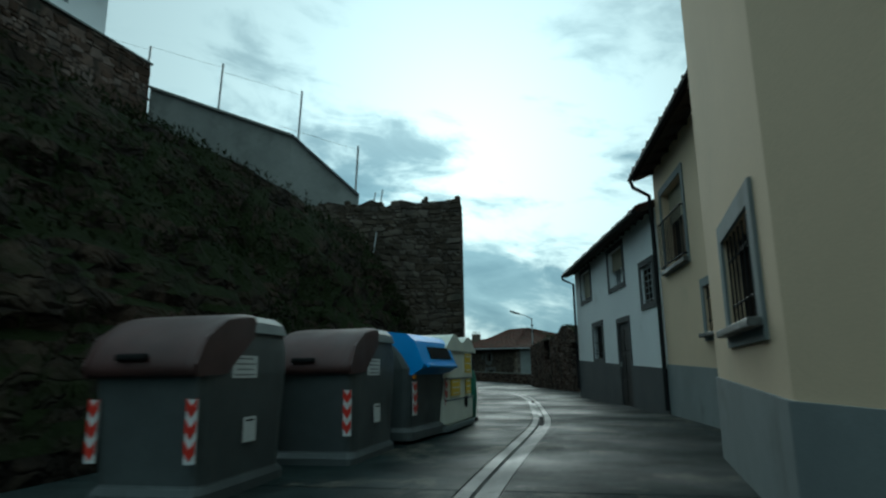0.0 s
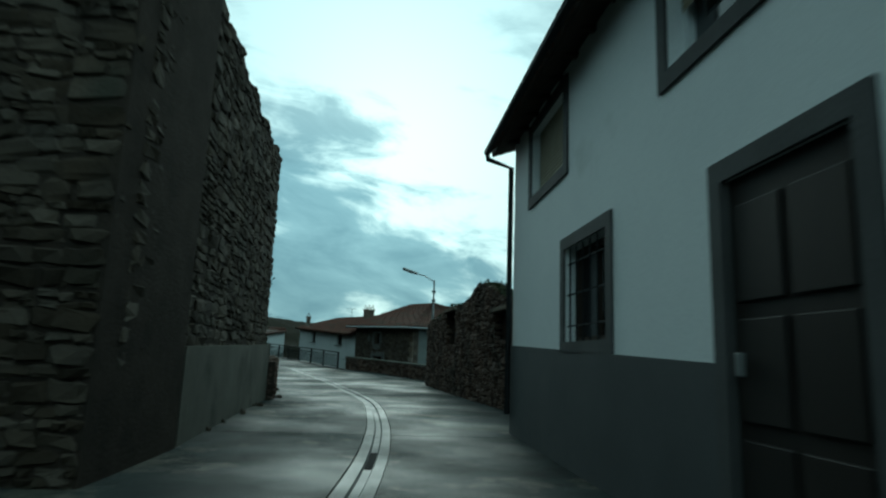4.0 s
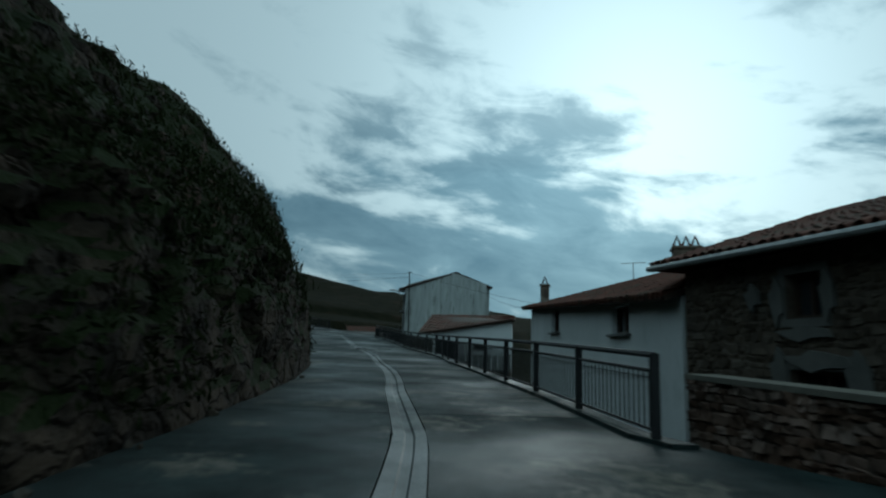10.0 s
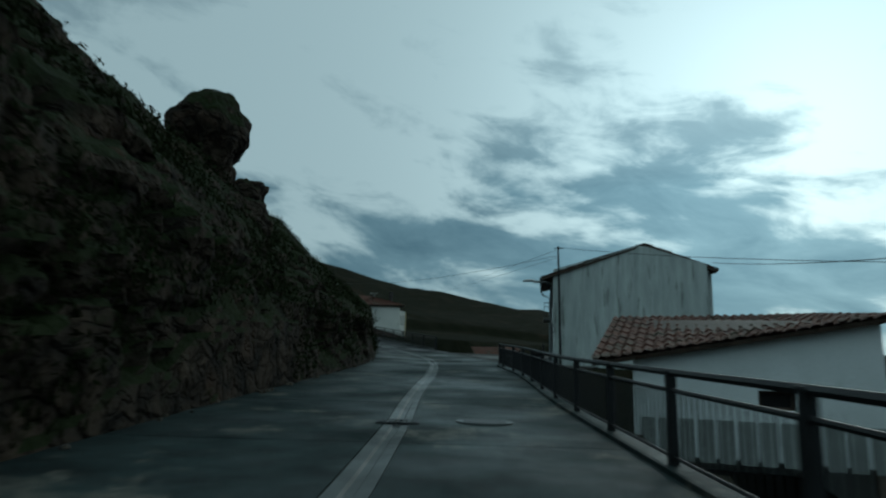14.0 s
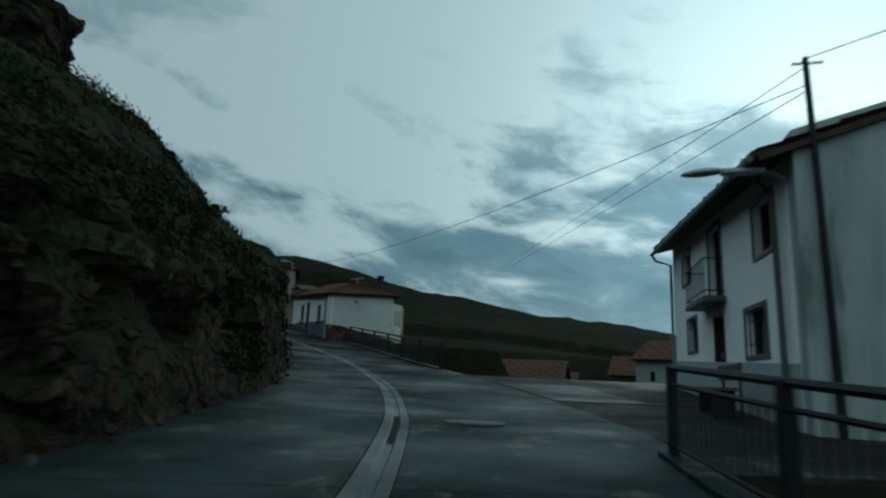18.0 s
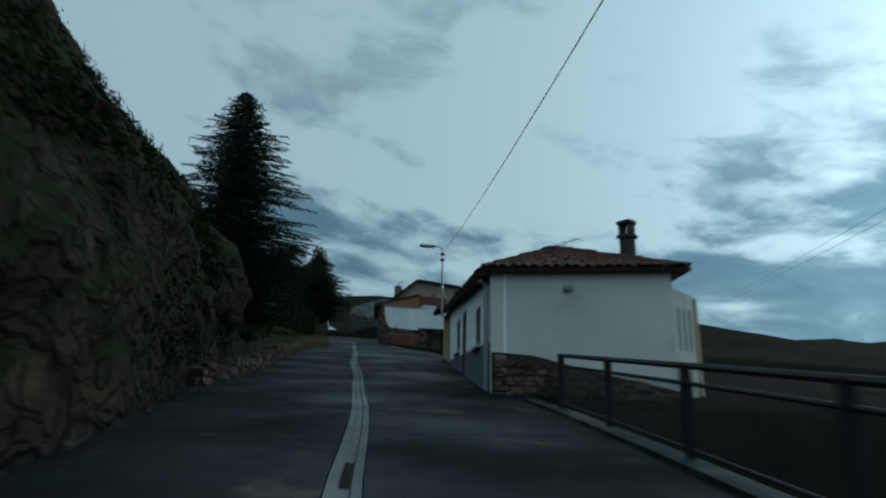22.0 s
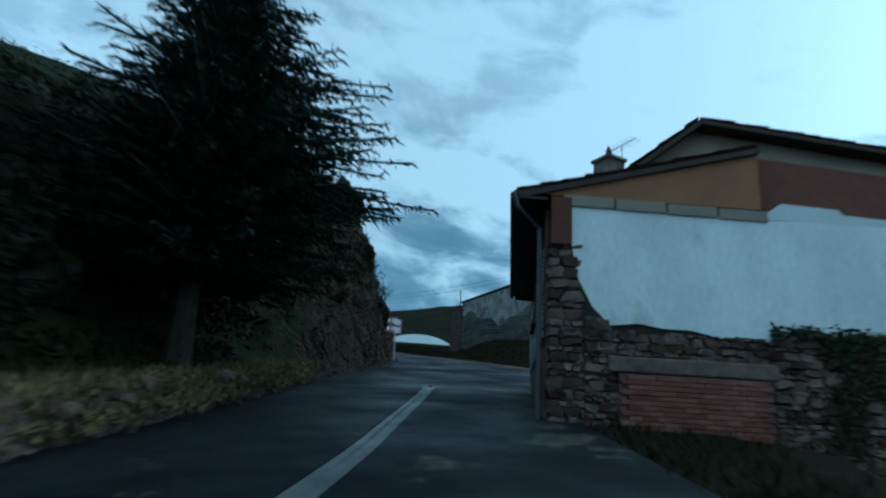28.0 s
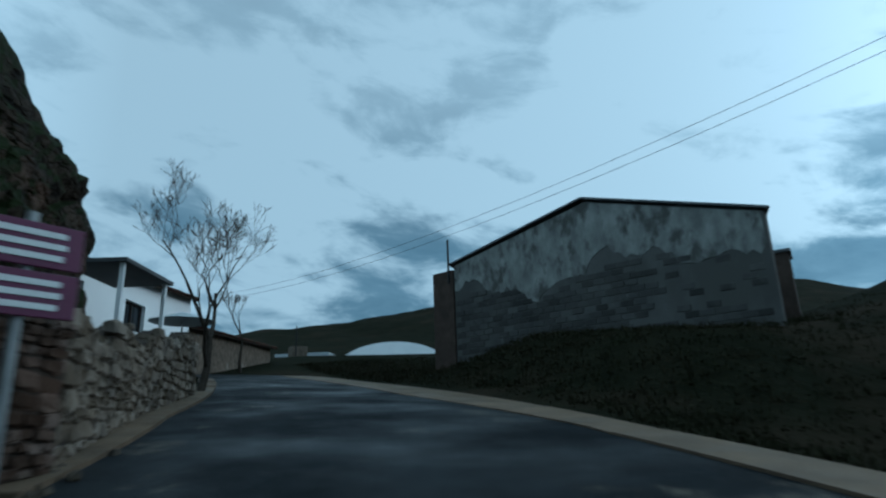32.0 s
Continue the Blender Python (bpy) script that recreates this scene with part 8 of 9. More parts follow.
def brown_bin(m, label):
    t = thing("waste_container", m.translation, label, "waste container", "waste containers")
    t.matrix_basis = Matrix.Translation(m.translation)
    body = lofted([(0.14, 0.80, 0.52, 0), (0.2, 0.86, 0.58, 0), (0.24, 0.84, 0.56, 0), (1.12, 0.90, 0.62, 0), (1.35, 0.88, 0.55, 0.07), (1.52, 0.85, 0.42, 0.16), (1.6, 0.8, 0.3, 0.2)])
    part("body", place_all(body, m), M["bin_grey"], t, smooth=False)
    skirt = lofted([(0.02, 0.84, 0.56, 0), (0.05, 0.9, 0.62, 0), (0.17, 0.9, 0.62, 0), (0.22, 0.86, 0.58, 0)])
    part("skirt", place_all(skirt, m), M["bin_grey"], t)
    top = lofted([(1.5, 0.905, 0.3, 0.28), (1.6, 0.88, 0.28, 0.26), (1.66, 0.80, 0.2, 0.24)])
    part("top_cover", place_all(top, m), M["bin_top"], t, "pale grey top cover")
    bm = bmesh.new()
    prof = [(-0.70, 1.10), (-0.72, 1.2), (-0.62, 1.42), (-0.40, 1.60), (-0.1, 1.67), (0.06, 1.66), (0.06, 1.58), (-0.36, 1.5), (-0.56, 1.30), (-0.62, 1.10)]
    rot = m @ Matrix(((0, 1, 0, -0.92), (1, 0, 0, 0), (0, 0, 1, 0), (0, 0, 0, 1)))
    for _ in range(2):
        prof = [tuple(0.75 * p[i] + 0.25 * q[i] if k == 0 else 0.25 * p[i] + 0.75 * q[i] for i in (0, 1)) for p, q in zip(prof, prof[1:] + prof[:1]) for k in (0, 1)]
    rings = []
    for x, sc in ((0.0, 0.90), (0.03, 0.955), (0.09, 0.99), (0.2, 1.0), (1.64, 1.0), (1.75, 0.99), (1.81, 0.955), (1.84, 0.90)):
        rings.append([bm.verts.new(rot @ Vector((-0.28 + (u + 0.28) * sc, x, 1.32 + (v - 1.32) * sc))) for u, v in prof])
    k = len(prof)
    for r0, r1 in zip(rings, rings[1:]):
        for i in range(k):
            bm.faces.new((r0[i], r1[i], r1[(i + 1) % k], r0[(i + 1) % k]))
    bm.faces.new(rings[0])
    bm.faces.new(rings[-1][::-1])
    lid = part("lid", bm, M["bin_lid"], t, "worn brown hinged lid", smooth=True)
    for x in (-0.9, 0.9):
        bm = bmesh.new()
        prism(bm, [(-0.68, 1.1), (-0.70, 1.2), (-0.60, 1.42), (-0.38, 1.58), (0.0, 1.64), (0.0, 1.45), (-0.35, 1.12)], 0.05, m @ Matrix(((0, 1, 0, x - 0.025), (1, 0, 0, 0), (0, 0, 1, 0), (0, 0, 0, 1))))
        part("lid_cheek", bm, M["bin_lid"], lid)
    bm = bmesh.new()
    box(bm, (-0.1, -0.715, 1.26), (0.5, 0.05, 0.06), m, 0.02)
    part("handle", bm, M["dark"], lid)
    for x in (-0.82, 0.82):
        chevron(t, m, x * 0.96, -0.632, 0.42)
    label_sheet(t, m, (0.905, -0.1, 1.18), (0.34, 0.2), M["pale"], 4, M["grey_bar"])
    label_sheet(t, m, (0.90, 0.0, 0.62), (0.18, 0.22), M["pale"], 1, M["dark"])
    for x in (-0.7, 0.7):
        for y in (-0.42, 0.42):
            bm = bmesh.new()
            tube(bm, [m @ Vector((x - 0.04, y, 0.085)), m @ Vector((x + 0.04, y, 0.085))], 0.085, 10)
            part("wheel", bm, M["dark"], t)
    return t


def hood_bin(m, label):
    t = thing("waste_container", m.translation, label, "waste container", "waste containers")
    body = lofted([(0.14, 0.80, 0.52, 0), (0.2, 0.86, 0.58, 0), (0.24, 0.84, 0.56, 0), (1.12, 0.90, 0.62, 0), (1.35, 0.88, 0.55, 0.07), (1.55, 0.85, 0.45, 0.14), (1.62, 0.8, 0.34, 0.18)])
    part("body", place_all(body, m), M["bin_grey"], t)
    skirt = lofted([(0.02, 0.84, 0.56, 0), (0.05, 0.9, 0.62, 0), (0.17, 0.9, 0.62, 0), (0.22, 0.86, 0.58, 0)])
    part("skirt", place_all(skirt, m), M["bin_grey"], t)
    bm = bmesh.new()
    prof = [(-0.78, 1.12), (-0.80, 1.2), (-0.66, 1.55), (-0.52, 1.66), (-0.2, 1.70), (-0.2, 1.1), (-0.6, 1.02)]
    prism(bm, prof, 1.7, m @ Matrix(((0, 1, 0, -0.85), (1, 0, 0, 0), (0, 0, 1, 0), (0, 0, 0, 1))))
    hood = part("hood", bm, M["bin_blue"], t, "bright blue hood with a paper slot")
    bm = bmesh.new()
    box(bm, (0.12, -0.735, 1.37), (1.05, 0.03, 0.2), m @ Matrix.Translation((0, 0, 0)) @ Matrix.Translation((0.12, -0.735, 1.37)) @ Matrix.Rotation(-0.38, 4, "X") @ Matrix.Translation((-0.12, 0.735, -1.37)))
    part("slot", bm, M["dark"], hood)
    bm = bmesh.new()
    box(bm, (0.0, -0.83, 1.16), (1.5, 0.07, 0.06), m, 0.02)
    part("lip", bm, M["bin_blue"], hood)
    chevron(t, m, -0.78, -0.632, 0.42)
    chevron(t, m, 0.78, -0.632, 0.42)
    bm = bmesh.new()
    box(bm, (-0.78, -0.63, 1.0), (0.1, 0.02, 0.07), m)
    part("reflector", bm, M["amber"], t)
    return t


def cream_bin(m, label):
    t = thing("waste_container", m.translation, label, "waste container", "waste containers")
    body = lofted([(0.1, 0.78, 0.60, 0), (0.16, 0.84, 0.64, 0), (0.5, 0.84, 0.64, 0), (0.53, 0.82, 0.62, 0), (0.85, 0.82, 0.62, 0), (0.88, 0.84, 0.64, 0), (1.4, 0.84, 0.64, 0)])
    part("body", place_all(body, m), M["bin_cream"], t)
    # wavy moulded top
    bm = bmesh.new()
    prof = [(-0.9 + 0.05 * k, 1.37 + 0.14 * (0.5 + 0.5 * math.cos((k / 2 - 4.5) / 9 * 2 * math.pi)) + 0.12 * math.sin(math.pi * k / 36) ** 0.6) for k in range(37)]
    prof += [(0.9, 1.33), (-0.9, 1.33)]
    prism(bm, prof, 1.34, m @ Matrix.Translation((0, -0.67, 0)))
    part("lid", bm, M["bin_cream"], t, "wavy moulded cream lid")
    for x, z, w, h in ((0.42, 1.13, 0.36, 0.34), (-0.35, 0.72, 0.5, 0.26), (0.42, 0.72, 0.3, 0.26)):
        label_sheet(t, m, (x, -0.648, z), (w, h), M["yellow"], 3, M["bin_cream"], "y")
    bm = bmesh.new()
    tube(bm, [m @ Vector((0.25, -0.63, 0.45)), m @ Vector((0.25, -0.66, 0.45))], 0.09, 12)
    part("roundel", bm, M["dark"], t)
    for z in (0.52, 0.87):
        bm = bmesh.new()
        box(bm, (0, -0.63, z), (1.6, 0.03, 0.025), m)
        part("rib", bm, M["bin_top"], t)
    skirt = lofted([(0.0, 0.8, 0.6, 0), (0.04, 0.87, 0.67, 0), (0.12, 0.87, 0.67, 0)])
    part("skirt", place_all(skirt, m), M["bin_top"], t)
    return t


def green_igloo(m, label):
    t = thing("bottle_bank", m.translation, label, "bottle bank", "waste containers")
    bm = bmesh.new()
    prof = [(0.0, 0.62), (0.06, 0.68), (0.5, 0.72), (0.9, 0.70), (1.2, 0.60), (1.42, 0.42), (1.52, 0.2), (1.54, 0.05)]
    rings = [[bm.verts.new(m @ Vector((r * math.cos(a), r * math.sin(a), z))) for a in (2 * math.pi * i / 20 for i in range(20))] for z, r in prof]
    for p, q in zip(rings, rings[1:]):
        for i in range(20):
            bm.faces.new((p[i], p[(i + 1) % 20], q[(i + 1) % 20], q[i]))
    bm.faces.new(rings[-1])
    part("shell", bm, M["bin_green"], t, smooth=True)
    bm = bmesh.new()
    tube(bm, [m @ Vector((0, 0, 0.0)), m @ Vector((0, 0, 0.07))], [0.74, 0.72], 20)
    part("base_ring", bm, M["dark"], t)
    bm = bmesh.new()
    tube(bm, [m @ Vector((0, -0.55, 1.1)), m @ Vector((0, -0.66, 1.1))], 0.14, 14)
    part("mouth", bm, M["dark"], t)
    return t


def bin_frame(s, d, face):
    p = lane(s, d)
    return Matrix.Translation(p) @ Matrix.Rotation(heading(s) + radians(face), 4, "Z")


NARROW = Matrix.Diagonal((0.57, 1.3, 1, 1))
brown_bin(Matrix.Translation((-2.1, 6.05, 0.0)) @ Matrix.Rotation(radians(-13), 4, "Z") @ NARROW, "grey waste container with a worn brown lid beside the bank")
brown_bin(Matrix.Translation((-1.08, 8.1, 0.0)) @ Matrix.Rotation(radians(-15), 4, "Z") @ NARROW, "grey waste container with a worn brown lid and white label")
hood_bin(bin_frame(9.5, -2.62, 84) @ Matrix.Diagonal((0.88, 0.95, 0.93, 1)), "grey paper container with a bright blue hood")
cream_bin(bin_frame(11.05, -2.5, 86) @ Matrix.Diagonal((1.16, 1, 1, 1)), "cream recycling container with yellow labels")
green_igloo(bin_frame(12.95, -2.55, 90), "rounded dark green bottle bank")
# ---------------------------------------------------------------- rocks
def boulder(name, c, size, label, seed, rough=0.35, turn=0.0, boxy=0.0):
    rng = random.Random(seed)
    off = Vector((rng.uniform(-9, 9), rng.uniform(-9, 9), rng.uniform(-9, 9)))
    bm = bmesh.new()
    bmesh.ops.create_icosphere(bm, subdivisions=5, radius=1.0)
    rot = Matrix.Rotation(turn, 3, "Z")
    for v in bm.verts:
        p = v.co.copy()
        p /= max(abs(p.x), abs(p.y), abs(p.z)) ** boxy
        n = noise.noise(p * 1.1 + off) * rough + noise.noise(p * 2.7 + off) * rough * 0.5 + noise.noise(p * 6.5 + off) * rough * 0.22
        d = noise.voronoi(p * 1.9 + off)[0]
        n -= 0.12 * max(0, 0.25 - (d[1] - d[0]))
        v.co = rot @ (p * (1 + n))
        v.co = Vector((c[0] + v.co.x * size[0], c[1] + v.co.y * size[1], c[2] + v.co.z * size[2]))
    me = to_mesh(name, bm, M["rock"], True)
    return tagged(new(name, me), label, "rock")


HEAD = Vector((-20.5, 79.0, 9.42))
boulder("balanced_rock", HEAD, (1.15, 1.2, 1.5), "dark head-shaped balanced rock on the crest", 4, 0.3)
boulder("rock_pedestal", HEAD + Vector((-0.9, 0.4, -2.6)), (1.5, 1.6, 2.2), "dark rock pedestal on the slope", 9, 0.4)
boulder("rock_shelf", HEAD + Vector((0.55, 0.9, -2.75)), (1.0, 1.2, 0.8), "low dark rock shelf under the balanced rock", 17, 0.3, boxy=0.5)
boulder("crag", (-32.1, 92.0, 12.0), (1.05, 1.0, 0.95), "square dark crag on the crest", 12, 0.22, turn=0.3, boxy=0.75)
boulder("crag", (-33.6, 89.9, 12.5), (1.05, 1.0, 0.9), "rounded dark crag on the crest", 15, 0.3)
p = lane(131.6, -7.4)
boulder("boulder", (p.x, p.y, p.z + 2.4), (2.5, 3.0, 2.5), "huge overhanging brown boulder above the wall", 21, 0.28)
p = lane(138.5, -8.4)
boulder("boulder", (p.x, p.y, p.z + 1.3), (1.6, 1.8, 1.1), "grey boulder behind the low wall", 27, 0.3)
boulder("crag", (-99.8, 142.5, 21.9), (1.1, 0.9, 0.95), "rounded crag overhanging the lane", 31, 0.4)


# ---------------------------------------------------------------- plants
def fir(base, height, radius, label, seed, lean=(0, 0), droop=0.35, full=1.0, low=0.06, side_bias=0.0, fine=False):
    rng = random.Random(seed)
    base = Vector(base)
    t = thing("fir_tree", base, label, "tree", "fir trees")
    top = base + Vector((lean[0], lean[1], height))
    bm = bmesh.new()
    tube(bm, [base - Vector((0, 0, 0.6)), base.lerp(top, 0.4), base.lerp(top, 0.8), top], [0.2 + height * 0.01, 0.15, 0.07, 0.015], 8)
    v, f = [], []
    h = height * low
    while h < height * 0.985:
        k = h / height
        reach = radius * (1 - k) ** (0.58 if side_bias else 0.72) * (0.72 + 0.45 * rng.random()) + 0.12
        reach *= min(1.0, 0.2 + 1.9 * k) if side_bias else min(1.0, 0.55 + 1.4 * k)
        n = max(6, int((9 + 8 * (1 - k)) * full))
        turn0 = rng.random() * 6.28
        for i in range(n):
            a = turn0 + 6.283 * i / n + rng.uniform(-0.25, 0.25)
            ln = reach * rng.choice((0.55, 0.75, 0.9, 1.0, 1.15)) * rng.uniform(0.9, 1.1) * (1 + side_bias * math.cos(a - 1.1)) * (1 + 0.3 * noise.noise(Vector((math.cos(a) * 1.3, math.sin(a) * 1.3, h * 0.55 + seed))))
            out = Vector((math.cos(a), math.sin(a), 0))
            side = Vector((-out.y, out.x, 0))
            p0 = base.lerp(top, k)
            segs = max(3, int(ln / (0.32 if not fine else 0.17)))
            prev = p0
            for j in range(1, segs + 1):
                q = j / segs
                pos = p0 + out * ln * q + Vector((0, 0, ln * (0.24 * q - droop * q * q + 0.10 * q ** 4)))
                twig = (0.16 + 0.30 * ln * (1 - q)) * rng.uniform(0.6, 1.15)
                for sgn in (-1, 1):
                    d = (out * rng.uniform(0.35, 0.9) + side * sgn * rng.uniform(0.55, 1.0) + Vector((0, 0, rng.uniform(-0.4, 0.05)))).normalized()
                    k2 = max(2, int(twig / (0.11 if fine else 0.2)))
                    for b in range(k2):
                        m0 = pos + d * twig * b / k2
                        spur = (d + Vector((rng.gauss(0, 0.55), rng.gauss(0, 0.55), rng.gauss(-0.1, 0.35)))).normalized()
                        w = spur.orthogonal().normalized() * (0.022 if fine else 0.035)
                        o = len(v)
                        v += [m0 - w, m0 + spur * rng.uniform(0.12, 0.26), m0 + w]
                        f.append((o, o + 1, o + 2))
                o = len(v)
                v += [prev + Vector((0, 0, 0.02)), pos + Vector((0, 0, 0.02)), pos - Vector((0, 0, 0.03)), prev - Vector((0, 0, 0.03))]
                f.append((o, o + 1, o + 2, o + 3))
                prev = pos
            tip = prev + out * 0.14 + Vector((0, 0, rng.uniform(-0.16, -0.02)))
            o = len(v)
            v += [prev + side * 0.05, tip, prev - side * 0.05]
            f.append((o, o + 1, o + 2))
        h += (0.16 + 0.16 * (1 - k)) * (height / 11) ** 0.5
    part("trunk", bm, M["bark"], t)
    c = part("crown", pydata("crown", v, f, M["needles"]), None, t)
    c["kind"] = "stuff"
    return t


def branches(bm, p, d, length, r, depth, rng, tips, spread=0.55, upward=0.25, limbs=None):
    """Recursive limbs of a broadleaved tree; with a list given, each main limb is a mesh of its own."""
    pts, radii = [p], [r]
    q, dd = p.copy(), d.copy()
    n = 3
    for k in range(n):
        dd = (dd + Vector((rng.uniform(-1, 1), rng.uniform(-1, 1), rng.uniform(-0.6, 1))) * 0.16).normalized()
        q = q + dd * length / n
        pts.append(q.copy())
        radii.append(r * (1 - 0.42 * (k + 1) / n))
    tube(bm, pts, radii, 5 if r < 0.05 else 7, False)
    tips.append(q.copy())
    if depth == 0:
        return
    for k in range(rng.choice((2, 3, 3))):
        side = Vector((rng.gauss(0, 1), rng.gauss(0, 1), rng.gauss(0, 0.4)))
        nd = (dd + side.normalized() * spread + Vector((0, 0, upward))).normalized()
        start = pts[rng.choice((2, 3, 3))]
        own = bm
        if limbs is not None:
            own = bmesh.new()
            limbs.append(own)
        branches(own, start, nd, length * rng.uniform(0.58, 0.8), max(0.006, radii[-1] * 0.8), depth - 1, rng, tips, spread, upward)


def broadleaf(name, base, height, label, seed, depth=4, leaf=0.10, per_tip=5, scatter=0.3, spread=0.6, upward=0.25, trunk=0.35, r=0.14, leaves=True, lean=(0, 0, 1)):
    rng = random.Random(seed)
    base = Vector(base)
    t = thing(name, base, label, "tree")
    bm, tips, limbs = bmesh.new(), [], []
    branches(bm, base - Vector((0, 0, 0.3)), Vector(lean).normalized(), height * trunk, r, depth, rng, tips, spread, upward, limbs)
    part("trunk", bm, M["bark"], t)
    for limb in limbs:
        part("limb", limb, M["bark"], t)
    if leaves:
        pts = [p + Vector((rng.gauss(0, scatter), rng.gauss(0, scatter), rng.gauss(0, scatter))) for p in tips for _ in range(per_tip)]
        v, f = leaf_cloud(pts, leaf, rng)
        c = part("crown", pydata("crown", v, f, M["leaves"]), None, t)
        c["kind"] = "stuff"
    return t


def bush(c, size, count, label, seed, leaf=0.12, material="leaves", group="bushes"):
    rng = random.Random(seed)
    pts = []
    lumps = [(Vector((rng.gauss(0, 0.45), rng.gauss(0, 0.45), rng.uniform(-0.2, 0.6))), rng.uniform(0.35, 0.6)) for _ in range(7)]
    while len(pts) < count:
        o, r = rng.choice(lumps)
        d = Vector((rng.gauss(0, 1), rng.gauss(0, 1), rng.gauss(0, 1))).normalized() * r * rng.uniform(0.55, 1.12)
        p = o + d
        pts.append(Vector((c[0] + p.x * size[0], c[1] + p.y * size[1], c[2] + max(-0.3, p.z) * size[2])))
    v, f = leaf_cloud(pts, leaf, rng)
    t = thing("bush", c, label, "bush", group)
    k = part("foliage", pydata("foliage", v, f, M[material]), None, t)
    k["kind"] = "stuff"
    bm = bmesh.new()
    for i in range(5):
        a = i * 1.26
        tube(bm, [Vector(c) - Vector((0, 0, 0.4)), Vector(c) + Vector((math.cos(a) * size[0] * 0.4, math.sin(a) * size[1] * 0.4, size[2] * 0.4))], [0.04, 0.012], 5)
    part("stem", bm, M["bark"], t)
    return t


fir((-58.15, 115.6, 8.2), 12.6, 5.0, "tall dark fir tree on the slope behind the low wall", 41, lean=(0.2, -0.4), full=1.3, fine=True)
fir((-81.8, 133.6, 11.2), 8.1, 4.1, "dark drooping conifer beside the lane", 42, droop=0.3, full=1.7, low=0.22, side_bias=0.14, fine=True)
fir((-85.6, 132.2, 11.8), 5.6, 2.0, "dark drooping conifer close to the rock face", 43, droop=0.4)
fir((-78.6, 130.0, 11.0), 3.6, 2.0, "dark bushy conifer beside the lane", 44, droop=0.45)
fir((-62.0, 115.6, 8.9), 6.5, 2.4, "smaller dark conifer behind the fir tree", 45)
broadleaf("leafy_tree", (-5.7, 48.0, 5.3), 3.3, "small leafy evergreen tree on the rock edge", 51, 4, 0.07, 60, 0.32, 0.75, 0.1, 0.34, 0.09)
broadleaf("sparse_tree", (-77.4, 129.6, 10.3), 8.6, "tall thin tree with sparse autumn leaves", 52, 5, 0.075, 26, 0.19, 0.62, 0.22, 0.36, 0.13)
broadleaf("sparse_tree", (-75.6, 128.5, 10.2), 7.2, "thin tree with sparse autumn leaves on the slope", 58, 5, 0.07, 18, 0.18, 0.6, 0.24, 0.36, 0.11)
broadleaf("bare_tree", (-112.7, 149.65, 15.0), 9.0, "bare young tree with fine branching beside the kerb", 59, 7, 0.05, 1, 0.2, 0.78, 0.24, 0.27, 0.14, leaves=False)
broadleaf("bare_tree", (-128.4, 154.0, 18.0), 5.4, "small bare tree before the outbuilding", 54, 6, 0.05, 1, 0.2, 0.62, 0.32, 0.30, 0.1, leaves=False)
for k, (s, d, h, sz, n) in enumerate(((33, -3.9, 1.4, (1.1, 1.3, 1.0), 3200), (36.5, -4.2, 1.6, (1.2, 1.3, 1.2), 3400), (40.5, -4.4, 1.8, (1.2, 1.2, 0.9), 2800), (31.4, -4.5, 2.3, (1.4, 1.4, 1.3), 4200), (44, -4.6, 2.6, (1.0, 1.0, 0.8), 900))):
    p = lane(s, d, h)
    bush(p, sz, n, "dark evergreen bush above the low wall", 60 + k, 0.075)
for k, (s, d, h, sz, n) in enumerate(((137, -5.6, 0.9, (0.9, 0.9, 0.5), 700), (147, -7.4, 1.3, (1.0, 1.0, 0.7), 1100), (153, -7.2, 1.4, (1.1, 1.1, 0.9), 1200), (158, -6.8, 1.5, (1.7, 1.7, 1.4), 1700), (164, -6.4, 1.5, (1.6, 1.7, 1.5), 1700), (170, -6.2, 1.4, (1.6, 1.6, 1.4), 1600), (176, -5.8, 1.3, (1.5, 1.5, 1.4), 1500), (157, -9.6, 4.6, (1.4, 1.3, 1.0), 900))):
    p = lane(s, d, h)
    bush(p, sz, n, "dark tangled bush at the foot of the slope", 70 + k, 0.08)
for k, (s, d, h, sz) in enumerate(((107.5, -5.6, 4.7, (0.6, 0.5, 0.4)), (109.5, -5.4, 4.6, (0.7, 0.5, 0.35)), (66, -7.8, 7.2, (0.9, 0.7, 0.4)), (187, -6.5, 8.3, (1.2, 1.0, 0.6)))):
    bush(lane(s, d, h), sz, 500, "straggly shrub on the rock edge", 90 + k, 0.07)


for k, (x, y, r) in enumerate(((-103.5, 176.0, 1.0), (-101.0, 178.5, 1.3), (-98.0, 181.5, 0.9), (-94.5, 182.5, 1.4), (-91.0, 183.0, 1.1), (-104.5, 171.0, 0.8))):
    bush((x, y, float(ground_z(np.array([x]), np.array([y]))[0]) + 0.1), (r, r, 0.6 * r), 700, "low dark scrub on the grassy knoll", 110 + k, 0.07)


# ---------------------------------------------------------------- turf and brambles on the slopes
def slope_point(s, t):
    pr = hill_profile(s)
    k = min(int(t), 3)
    f = t - k
    d, h = pr[k] * (1 - f) + pr[k + 1] * f
    return lane(s, d, h)


